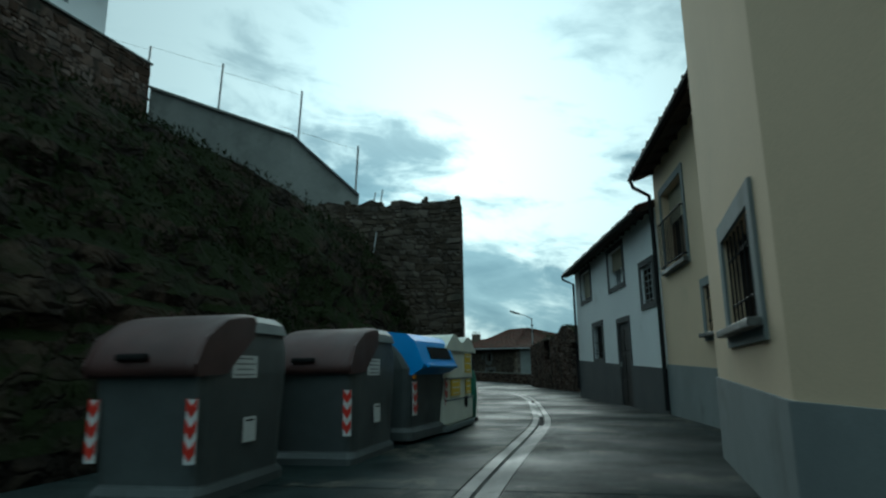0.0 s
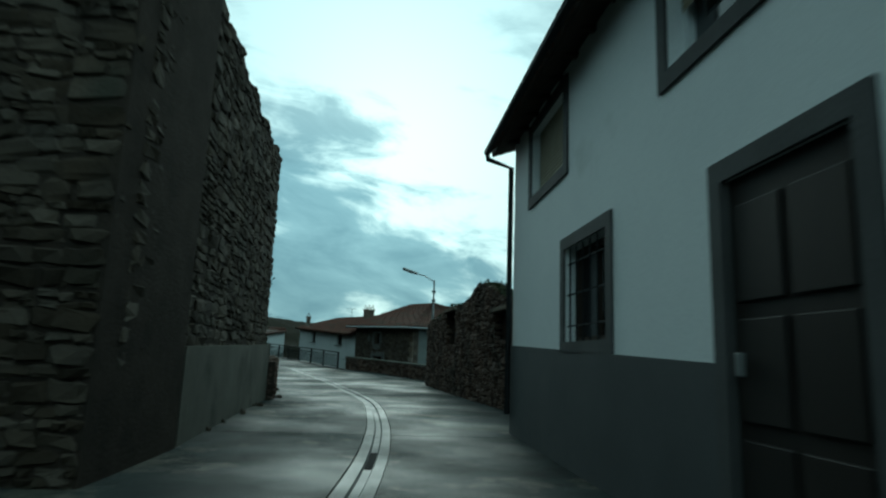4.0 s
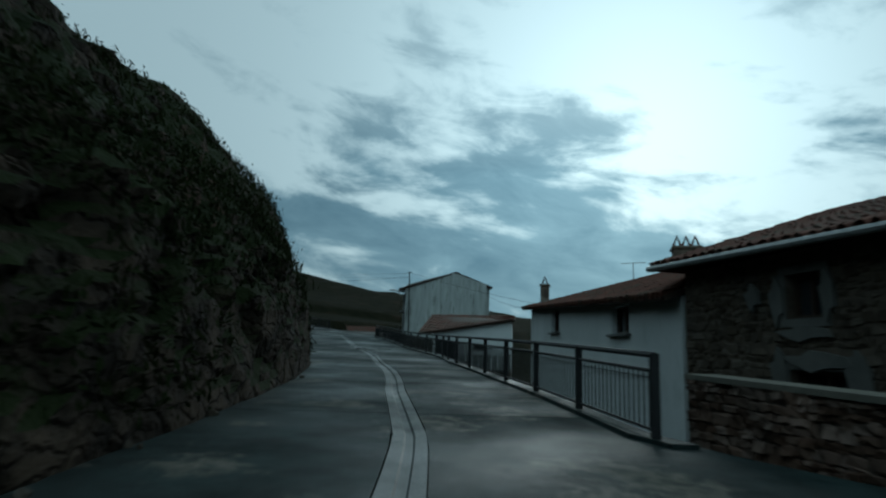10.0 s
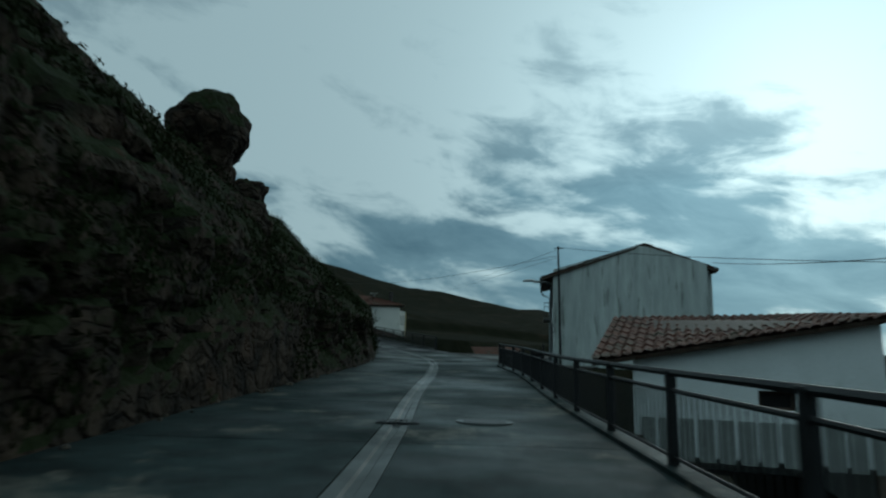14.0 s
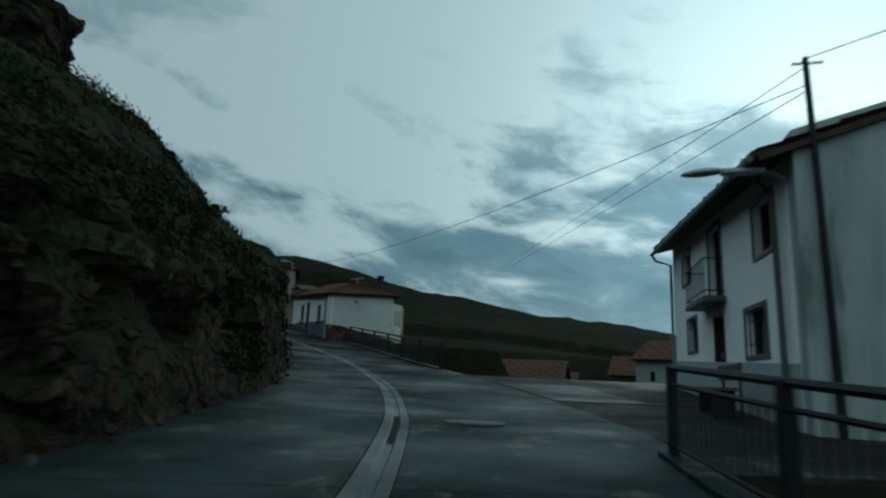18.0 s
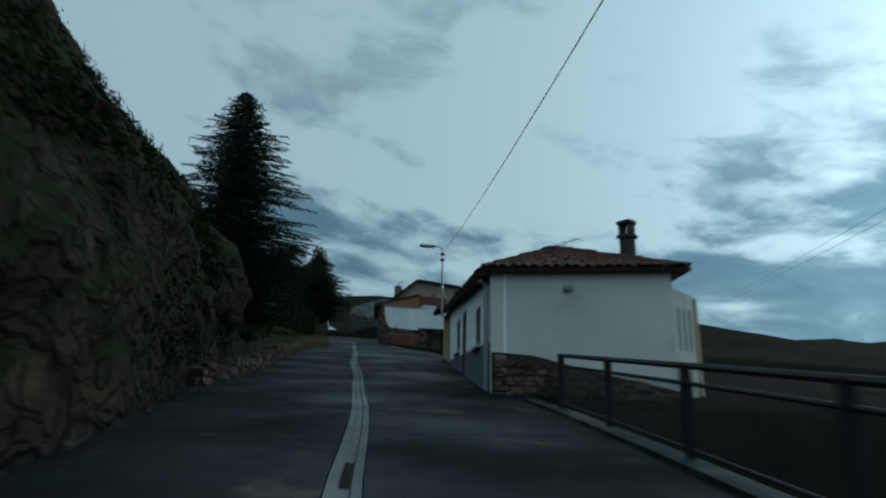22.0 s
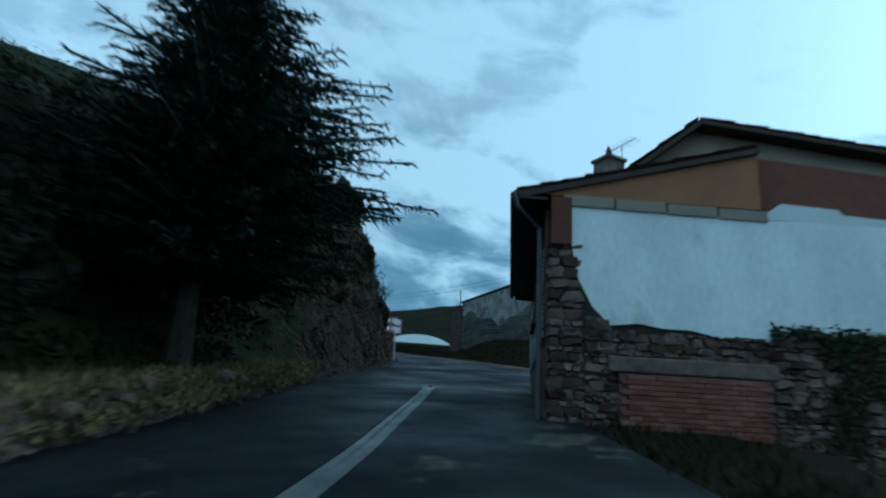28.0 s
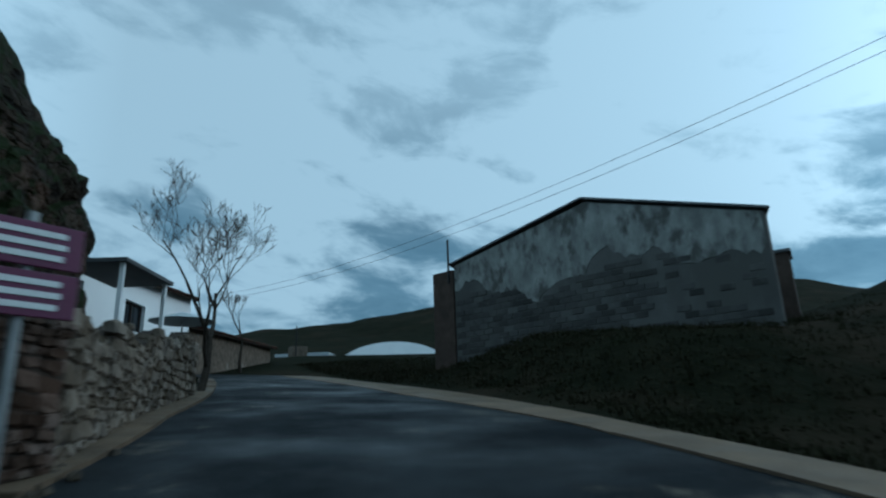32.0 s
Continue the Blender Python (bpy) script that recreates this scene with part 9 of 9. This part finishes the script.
def tufts():
    rng = random.Random(5)
    v, f = [], []
    for _ in range(42000):
        s = rng.uniform(-12, 204)
        t = rng.choice((rng.uniform(0.05, 1.0), rng.uniform(0.8, 2.4), rng.uniform(1.0, 3.2)))
        if noise.noise(Vector((s * 0.23, t * 1.7, 2.0))) < (-0.02 if t > 0.8 else 0.16):
            continue
        p = slope_point(s, t)
        p.z += rng.uniform(-0.15, 0.12)
        p.x += rng.gauss(0, 0.15)
        p.y += rng.gauss(0, 0.15)
        for _ in range(3):
            a = rng.uniform(0, 6.28)
            h = rng.uniform(0.05, 0.19)
            w = Vector((math.cos(a), math.sin(a), 0)) * 0.018
            lean = Vector((math.cos(a + 1.3), math.sin(a + 1.3), 0)) * h * rng.uniform(0.1, 0.7)
            o = len(v)
            v += [p - w, p + w, p + lean + Vector((0, 0, h))]
            f.append((o, o + 1, o + 2))
    pts = []
    while len(pts) < 110000:
        q, t = rng.uniform(-12, 204), rng.uniform(0.1, 3.4)
        if noise.noise(Vector((q * 0.21, t * 1.5, 6.0))) + (0.12 if t > 1 else -0.22) < 0:
            continue
        if 134 < q < 162 and t < 2.2 and rng.random() < 0.7:
            continue
        p = slope_point(q, t)
        pts.append(p + Vector((rng.gauss(0, 0.12), rng.gauss(0, 0.12), rng.gauss(-0.02, 0.09))))
    lv, lf = leaf_cloud(pts, 0.042, rng, 3.2)
    o = len(v)
    v += lv
    f += [tuple(o + i for i in k) for k in lf]
    tagged(new("grass", pydata("grass", v, f, M["grass"])), "coarse damp grass tufts over the slopes", "grass", kind="stuff")
    v, f = [], []
    for _ in range(9000):
        s, d = rng.uniform(178, 232), 4.4 + abs(rng.gauss(0, 7))
        q = lane(s, d)
        p = Vector((q.x, q.y, 0))
        v.append(p)
    xs, ys = np.array([p.x for p in v]), np.array([p.y for p in v])
    zs = ground_z(xs, ys)
    pts = [Vector((a, b, c)) for a, b, c in zip(xs, ys, zs)]
    v, f = [], []
    for p in pts:
        for _ in range(3):
            a = rng.uniform(0, 6.28)
            h = rng.uniform(0.06, 0.24)
            w = Vector((math.cos(a), math.sin(a), 0)) * 0.022
            lean = Vector((math.cos(a + 1.3), math.sin(a + 1.3), 0)) * h * rng.uniform(0.1, 0.6)
            o = len(v)
            v += [p - w, p + w, p + lean + Vector((0, 0, h))]
            f.append((o, o + 1, o + 2))
    n0 = len(v)
    lp = [p + Vector((rng.gauss(0, 0.2), rng.gauss(0, 0.2), abs(rng.gauss(0, 0.05)))) for p in pts for _ in range(8)]
    lv, lf = leaf_cloud(lp, 0.04, rng, 2.6)
    v += lv
    f += [tuple(n0 + i for i in k) for k in lf]
    tagged(new("bank_grass", pydata("bank_grass", v, f, M["scrub"])), "rough grass on the bank below the barn", "grass", kind="stuff")
    # weeds on the right verge before the bend house and along the yard edge
    xs, ys = [], []
    for _ in range(3200):
        s = rng.uniform(124, 178)
        q = lane(s, float(edge_right(s)) + 0.2 + abs(rng.gauss(0, 1.1)))
        xs.append(q.x)
        ys.append(q.y)
    zs = ground_z(np.array(xs), np.array(ys))
    v, f = [], []
    for a0, b0, c0 in zip(xs, ys, zs):
        for _ in range(4):
            a = rng.uniform(0, 6.28)
            h = rng.uniform(0.04, 0.2)
            p = Vector((a0 + rng.gauss(0, 0.1), b0 + rng.gauss(0, 0.1), c0))
            w = Vector((math.cos(a), math.sin(a), 0)) * 0.02
            o = len(v)
            v += [p - w, p + w, p + Vector((rng.gauss(0, 0.06), rng.gauss(0, 0.06), h))]
            f.append((o, o + 1, o + 2))
    tagged(new("verge_weeds", pydata("verge_weeds", v, f, M["scrub"])), "brown weeds on the verge beside the lane", "grass", kind="stuff")
    # yellowed grass on top of the low wall by the trees
    v, f = [], []
    for _ in range(15000):
        s = 140 + 40 * rng.random() ** 0.8
        d = float(edge_left(s)) + 0.12 - abs(rng.gauss(0, 0.75))
        k = float(edge_left(s)) - d
        p = lane(s, d, max(0.02, min(0.42, 0.25 + 1.2 * k) + 0.1 * rng.random() + 0.08 * k - 0.05))
        a = rng.uniform(0, 6.28)
        h = rng.uniform(0.03, 0.13)
        w = Vector((math.cos(a), math.sin(a), 0)) * 0.02
        o = len(v)
        v += [p - w, p + w, p + Vector((rng.gauss(0, 0.08), rng.gauss(0, 0.08), h))]
        f.append((o, o + 1, o + 2))
    tagged(new("verge_grass", pydata("verge_grass", v, f, M["straw"])), "short yellowed grass behind the low wall", "grass", kind="stuff")


M["scrub"] = mat("brown scrub", (0.02, 0.017, 0.009), (0.012, 0.014, 0.006), 0.7, 0.9, None, 0, 30, vary=0.35, island=True, spec=0.05)
M["straw"] = mat("yellowed grass", (0.17, 0.135, 0.06), (0.09, 0.085, 0.036), 0.8, 0.9, None, 0, 30, vary=0.3, island=True, spec=0.05)
tufts()


# ---------------------------------------------------------------- sign at the top of the lane
SIGN_Z = 15.41


def sign():
    end = Vector((-101.06, 146.92, lane_z(197.5)))
    fw = (lane(198.5, -2.9) - lane(197.5, -2.9)).normalized()
    rt = (lane(197.5, -2.0) - lane(197.5, -3.0)).normalized()
    fw.z = rt.z = 0
    run = (fw * 0.72 + rt * 0.69).normalized()
    p, g = end - run * 0.5, end.z
    t = thing("direction_sign", (p.x, p.y, g), "purple direction sign with pale lettering on a steel post", "sign")
    away = Vector((-run.y, run.x, 0))
    if away.dot(fw) < 0:
        away = -away
    a = end - run * 1.3
    m = frame_of((a.x, a.y), ((a + run).x, (a + run).y), 0, (away.x, away.y))
    bm = bmesh.new()
    tube(bm, [m @ Vector((0.9, 0.07, g - 0.4)), m @ Vector((0.9, 0.07, SIGN_Z + 0.9))], 0.045, 8)
    part("post", bm, M["steel"], t)
    for z0 in (SIGN_Z, SIGN_Z + 0.42):
        bm = bmesh.new()
        box(bm, (0.65, 0, z0 + 0.19), (1.3, 0.03, 0.38), m, 0.008)
        pn = part("panel", bm, M["purple"], t)
        for k, (ln, off) in enumerate(((0.66, 0.03), (0.74, 0.0), (0.5, 0.1))):
            bm = bmesh.new()
            box(bm, (0.8 + off, -0.02, z0 + 0.29 - 0.10 * k), (ln, 0.006, 0.05), m)
            part("print_bar", bm, M["pale"], pn)
        bm = bmesh.new()
        box(bm, (0.2, -0.02, z0 + 0.19), (0.16, 0.006, 0.2), m)
        part("pictogram", bm, M["pale"], pn)


M["purple"] = mat("purple sign", (0.10, 0.012, 0.055), (0.085, 0.01, 0.046), 3, 0.4)
sign()


# ---------------------------------------------------------------- buildings at the top of the lane
def top_buildings():
    a, b = (-114.5, 144.6), (-139.5, 158.8)
    m0 = frame_of(a, b, 0, (-0.4, -1))
    m = m0 @ pose(0, 0, 1.5)
    q = lambda u, w, v: m @ Vector((u, w, v))
    h = thing("house", q(4, 0, 15.5), "low white house with a brown tile roof behind the stone wall", "house")
    tp = lambda u: 18.4 + 0.07 * u
    w = [(2.5, 4.2, 17.0, 18.1), (7.0, 8.6, 17.0, 18.1)]
    wall(h, m, 0, 13, 13.5, 19, M["white"], w, top=tp, thick=0.3)
    for k in w:
        window(h, m, *k)
    wall(h, m @ pose(0, 5, 0), 0, 13, 13.5, 19, M["white"], top=tp, thick=0.3)
    bm = bmesh.new()
    box(bm, (0.15, 2.65, 16.0), (0.3, 4.6, 4.8), m)
    part("wall", bm, M["white"], h)
    roof_plane(h, q(-0.3, -0.4, 18.4), q(13, -0.4, 19.3), q(13, 2.6, 20.3), q(-0.3, 2.6, 19.6))
    roof_plane(h, q(-0.3, 5.6, 18.4), q(13, 5.6, 19.3), q(13, 2.6, 20.3), q(-0.3, 2.6, 19.6), tile_edge=False)
    m = m0
    o = thing("outbuilding", m0 @ Vector((20, 0, 16)), "long dark stone outbuilding with a tile roof", "outbuilding")
    tp2 = lambda u: 18.9 + 0.055 * u
    wall(o, m, 13.05, 27, 14, 21, M["stone_far"], top=tp2, thick=0.35)
    wall(o, m @ pose(0, 5, 0), 13.05, 27, 14, 21, M["stone_far"], top=tp2, thick=0.35)
    bm = bmesh.new()
    box(bm, (26.8, 2.68, 17.2), (0.3, 4.6, 6.4), m)
    part("wall", bm, M["stone_far"], o)
    roof_plane(o, q(13.05, -0.4, 19.5), q(27.3, -0.4, 20.35), q(27.3, 2.6, 21.2), q(13.05, 2.6, 20.5))
    roof_plane(o, q(13.05, 5.6, 19.5), q(27.3, 5.6, 20.35), q(27.3, 2.6, 21.2), q(13.05, 2.6, 20.5), tile_edge=False)
    g = thing("gate_post", (-146.5, 162.4, 19), "dark stone gate pillar with a thin post", "gate post")
    bm = bmesh.new()
    box(bm, (-146.5, 162.4, 20.2), (1.3, 1.3, 3.0), None, 0.04)
    part("pillar", bm, M["stone_far"], g)
    bm = bmesh.new()
    tube(bm, [(-145.0, 161.8, 19), (-145.0, 161.8, 23.2)], 0.06, 6)
    part("post", bm, M["iron"], g)
    # clutter before the house
    m = m0 @ pose(0, 0, 1.3)
    c = thing("awning", q(3.0, -1.6, 16), "dark garden awning on white posts", "awning")
    bm = bmesh.new()
    box(bm, (3.0, -1.8, 18.2), (3.2, 2.0, 0.12), m @ Matrix.Translation((0, 0, 0)))
    part("roof", bm, M["dado_dark"], c)
    for u in (1.6, 4.4):
        bm = bmesh.new()
        box(bm, (u, -2.6, 16.6), (0.12, 0.12, 3.2), m)
        part("post", bm, M["white"], c)
    s = thing("parasol", q(7.0, -2.5, 15.5), "closed pale parasol table under a low canopy", "parasol")
    bm = bmesh.new()
    tube(bm, [q(7.0, -2.2, 15.0), q(7.0, -2.2, 17.6)], 0.03, 6)
    part("pole", bm, M["steel"], s)
    bm = bmesh.new()
    tube(bm, [q(7.0, -2.2, 17.35), q(7.0, -2.2, 17.7)], [1.2, 0.05], 12)
    part("canopy", bm, M["dado_pale"], s)


top_buildings()


def dome_hall():
    c = Vector((-156, 175.5, 0))
    d = Vector((0.82, -0.55, 0)).normalized()
    e = Vector((0.55, 0.82, 0)).normalized()
    t = thing("arched_hall", (c.x, c.y, 21), "white arched metal hall on the far rise", "hall")
    n, w, hgt = 20, 6.2, 3.0
    verts, faces = [], []
    for k in range(n + 1):
        a = math.pi * k / n
        off = e * (math.cos(a) * w)
        z = 21.0 + math.sin(a) * hgt
        for back in (0, 14):
            p = c + off - d * back
            verts.append((p.x, p.y, z))
    for k in range(n):
        faces.append((2 * k, 2 * k + 2, 2 * k + 3, 2 * k + 1))
    part("roof", pydata("roof", verts, faces, M["white_stained"]), None, t)
    bm = bmesh.new()
    vs = [bm.verts.new((c + e * (math.cos(math.pi * k / n) * w) + d * 0.02) + Vector((0, 0, 21.0 + math.sin(math.pi * k / n) * hgt))) for k in range(n + 1)]
    bm.faces.new(vs)
    part("end_wall", bm, M["white"], t)
    bm = bmesh.new()
    box(bm, (0, 0, 0), (5.5, 5, 1.9), Matrix.Translation(c - e * 8.2 + d * 3 + Vector((0, 0, 21.5))) @ Matrix.Rotation(0.98, 4, "Z"))
    b = thing("low_hall", c - e * 8.2 + d * 3 + Vector((0, 0, 20.5)), "low pale blue and white hall beside the arch", "hall")
    part("body", bm, M["dado_pale"], b)


dome_hall()


def panel_board():
    g = 13.0
    t = thing("notice_board", (-95.4, 162.4, g), "white-framed dark board standing on the grass", "board")
    m = frame_of((-96.83, 163.05), (-93.95, 161.75), 0, (0.3, 1))
    for u0, u1, v0, v1 in ((0.0, 0.2, 13.3, 15.35), (2.95, 3.15, 13.3, 15.35), (0.2, 2.95, 13.3, 13.72), (0.2, 2.95, 15.2, 15.35)):
        bm = bmesh.new()
        box(bm, ((u0 + u1) / 2, 0, (v0 + v1) / 2), (u1 - u0, 0.1, v1 - v0), m, 0.01)
        part("frame", bm, M["white"], t)
    bm = bmesh.new()
    box(bm, (1.575, 0.01, 14.46), (2.75, 0.03, 1.48), m)
    part("board", bm, M["board_dark"], t)
    for u in (0.4, 2.75):
        bm = bmesh.new()
        box(bm, (u, 0.03, 13.0), (0.1, 0.06, 0.8), m)
        part("leg", bm, M["steel"], t)


M["board_dark"] = mat("dark green board", (0.02, 0.035, 0.032), (0.014, 0.025, 0.023), 3, 0.5)
panel_board()


# ---------------------------------------------------------------- yard furniture, covers and small things
def bench():
    A = Vector((-14.2, 94.9, 0))
    mf = frame_of(A[:2], (-17.3, 105.6), 0, (1, 0.3))
    g = lane_z(100) - 0.05

    def slat(z, w, deep, high=0.06):
        bm = bmesh.new()
        box(bm, (2.2, w, z), (1.9, deep, high), mf, 0.012)
        return to_mesh("slat", bm, M["wood_grey"])

    t = thing("bench", mf @ Vector((2.2, -0.6, g)), "weathered wooden bench with a back on stout supports", "bench")
    bm = bmesh.new()
    part("seat", slat(g + 0.46, -0.45, 0.4), None, t)
    for z in (0.68, 0.84):
        part("backrest", slat(g + z, -0.2, 0.04, 0.12), None, t)
    for u in (1.5, 2.9):
        bm = bmesh.new()
        box(bm, (u, -0.45, g + 0.2), (0.12, 0.36, 0.46), mf, 0.015)
        part("support", bm, M["iron"], t)
        bm = bmesh.new()
        box(bm, (u, -0.17, g + 0.45), (0.06, 0.04, 0.95), mf, 0.01)
        part("back_post", bm, M["iron"], t)


M["wood_grey"] = mat("weathered wood", (0.10, 0.085, 0.07), (0.06, 0.052, 0.045), 3, 0.8, None, 0.3, 40, stretch=(1, 1, 4), spec=0.15)
bench()


def covers():
    for s, d in ((76.7, 0.5), (96.9, 0.85)):
        p = lane(s, d, 0.004)
        t = thing("manhole_cover", p, "round worn manhole cover in the concrete", "manhole cover", "manhole covers")
        bm = bmesh.new()
        tube(bm, [p - Vector((0, 0, 0.05)), p + Vector((0, 0, 0.008))], 0.42, 28)
        part("ring", bm, M["gutter"], t)
        bm = bmesh.new()
        tube(bm, [p - Vector((0, 0, 0.05)), p + Vector((0, 0, 0.014))], 0.33, 28)
        part("lid", bm, M["dado_dark"], t)
    for s, d in ((76.5, float(drain_at(76.5))), (167.09, -1.13)):
        p = lane(s, d)
        m = Matrix.Translation(p) @ Matrix.Rotation(heading(s), 4, "Z")
        t = thing("drain_grate", p, "iron grate across the drain", "grate", "drain grates")
        for k in range(9):
            bm = bmesh.new()
            box(bm, (-0.24 + 0.06 * k, 0, 0.0), (0.03, 0.5, 0.03), m)
            part("bar", bm, M["iron"], t)
        bm = bmesh.new()
        rect_ring(bm, m @ Matrix(((1, 0, 0, 0), (0, 0, 1, 0), (0, 1, 0, 0), (0, 0, 0, 1))), -0.27, 0.27, -0.26, 0.26, 0.03, -0.02, 0.008)
        part("frame", bm, M["iron"], t)


covers()


def bricks_and_debris():
    rng = random.Random(11)
    me = STONES["stone"]
    v, f = [], []
    for _ in range(900):
        s = rng.uniform(20, 200)
        d = float(edge_left(s)) + rng.uniform(-0.5, 0.12)
        p = lane(s, d, 0.01)
        k = rng.uniform(0.03, 0.13)
        mm = Matrix.Translation(p) @ Euler((rng.random() * 3, rng.random() * 3, rng.random() * 3)).to_matrix().to_4x4() @ Matrix.Diagonal((k, k * 0.8, k * 0.7, 1))
        mesh = rng.choice(me)
        o = len(v)
        v += [mm @ q.co for q in mesh.vertices]
        f += [tuple(o + i for i in pl.vertices) for pl in mesh.polygons]
    tagged(new("fallen_stones", pydata("fallen_stones", v, f, M["stone_isl"])), "small fallen stones along the foot of the rock", "stones", kind="stuff")


bricks_and_debris()


# ---------------------------------------------------------------- reddish masonry where the rock face ends
def masonry_end():
    t = thing("masonry_stub", lane(196, -3.2), "reddish rubble stub with a dark hollow beside the rock", "wall")
    n = lane(196, -4.2) - lane(196, -3.2)
    m, L, za, zb = lane_frame(193.6, -4.4, 198.4, -3.25, (n.x, n.y))
    base = lambda u: za + (zb - za) * u / L
    top = lambda u: base(u) + 1.9 - 0.08 * u + 0.12 * math.sin(u * 3.0)
    hole = (2.3, 3.2, za + 0.5, za + 1.3)
    wall(t, m, 0, L, za - 0.6, zb + 3, M["mortar"], [hole], top=lambda u: top(u) - 0.05, thick=0.5, name="core")
    rubble(t, m, 0, L, lambda u: base(u) - 0.1, top, "stone_red", 0.16, 240, 0.05, skip=[hole])


masonry_end()
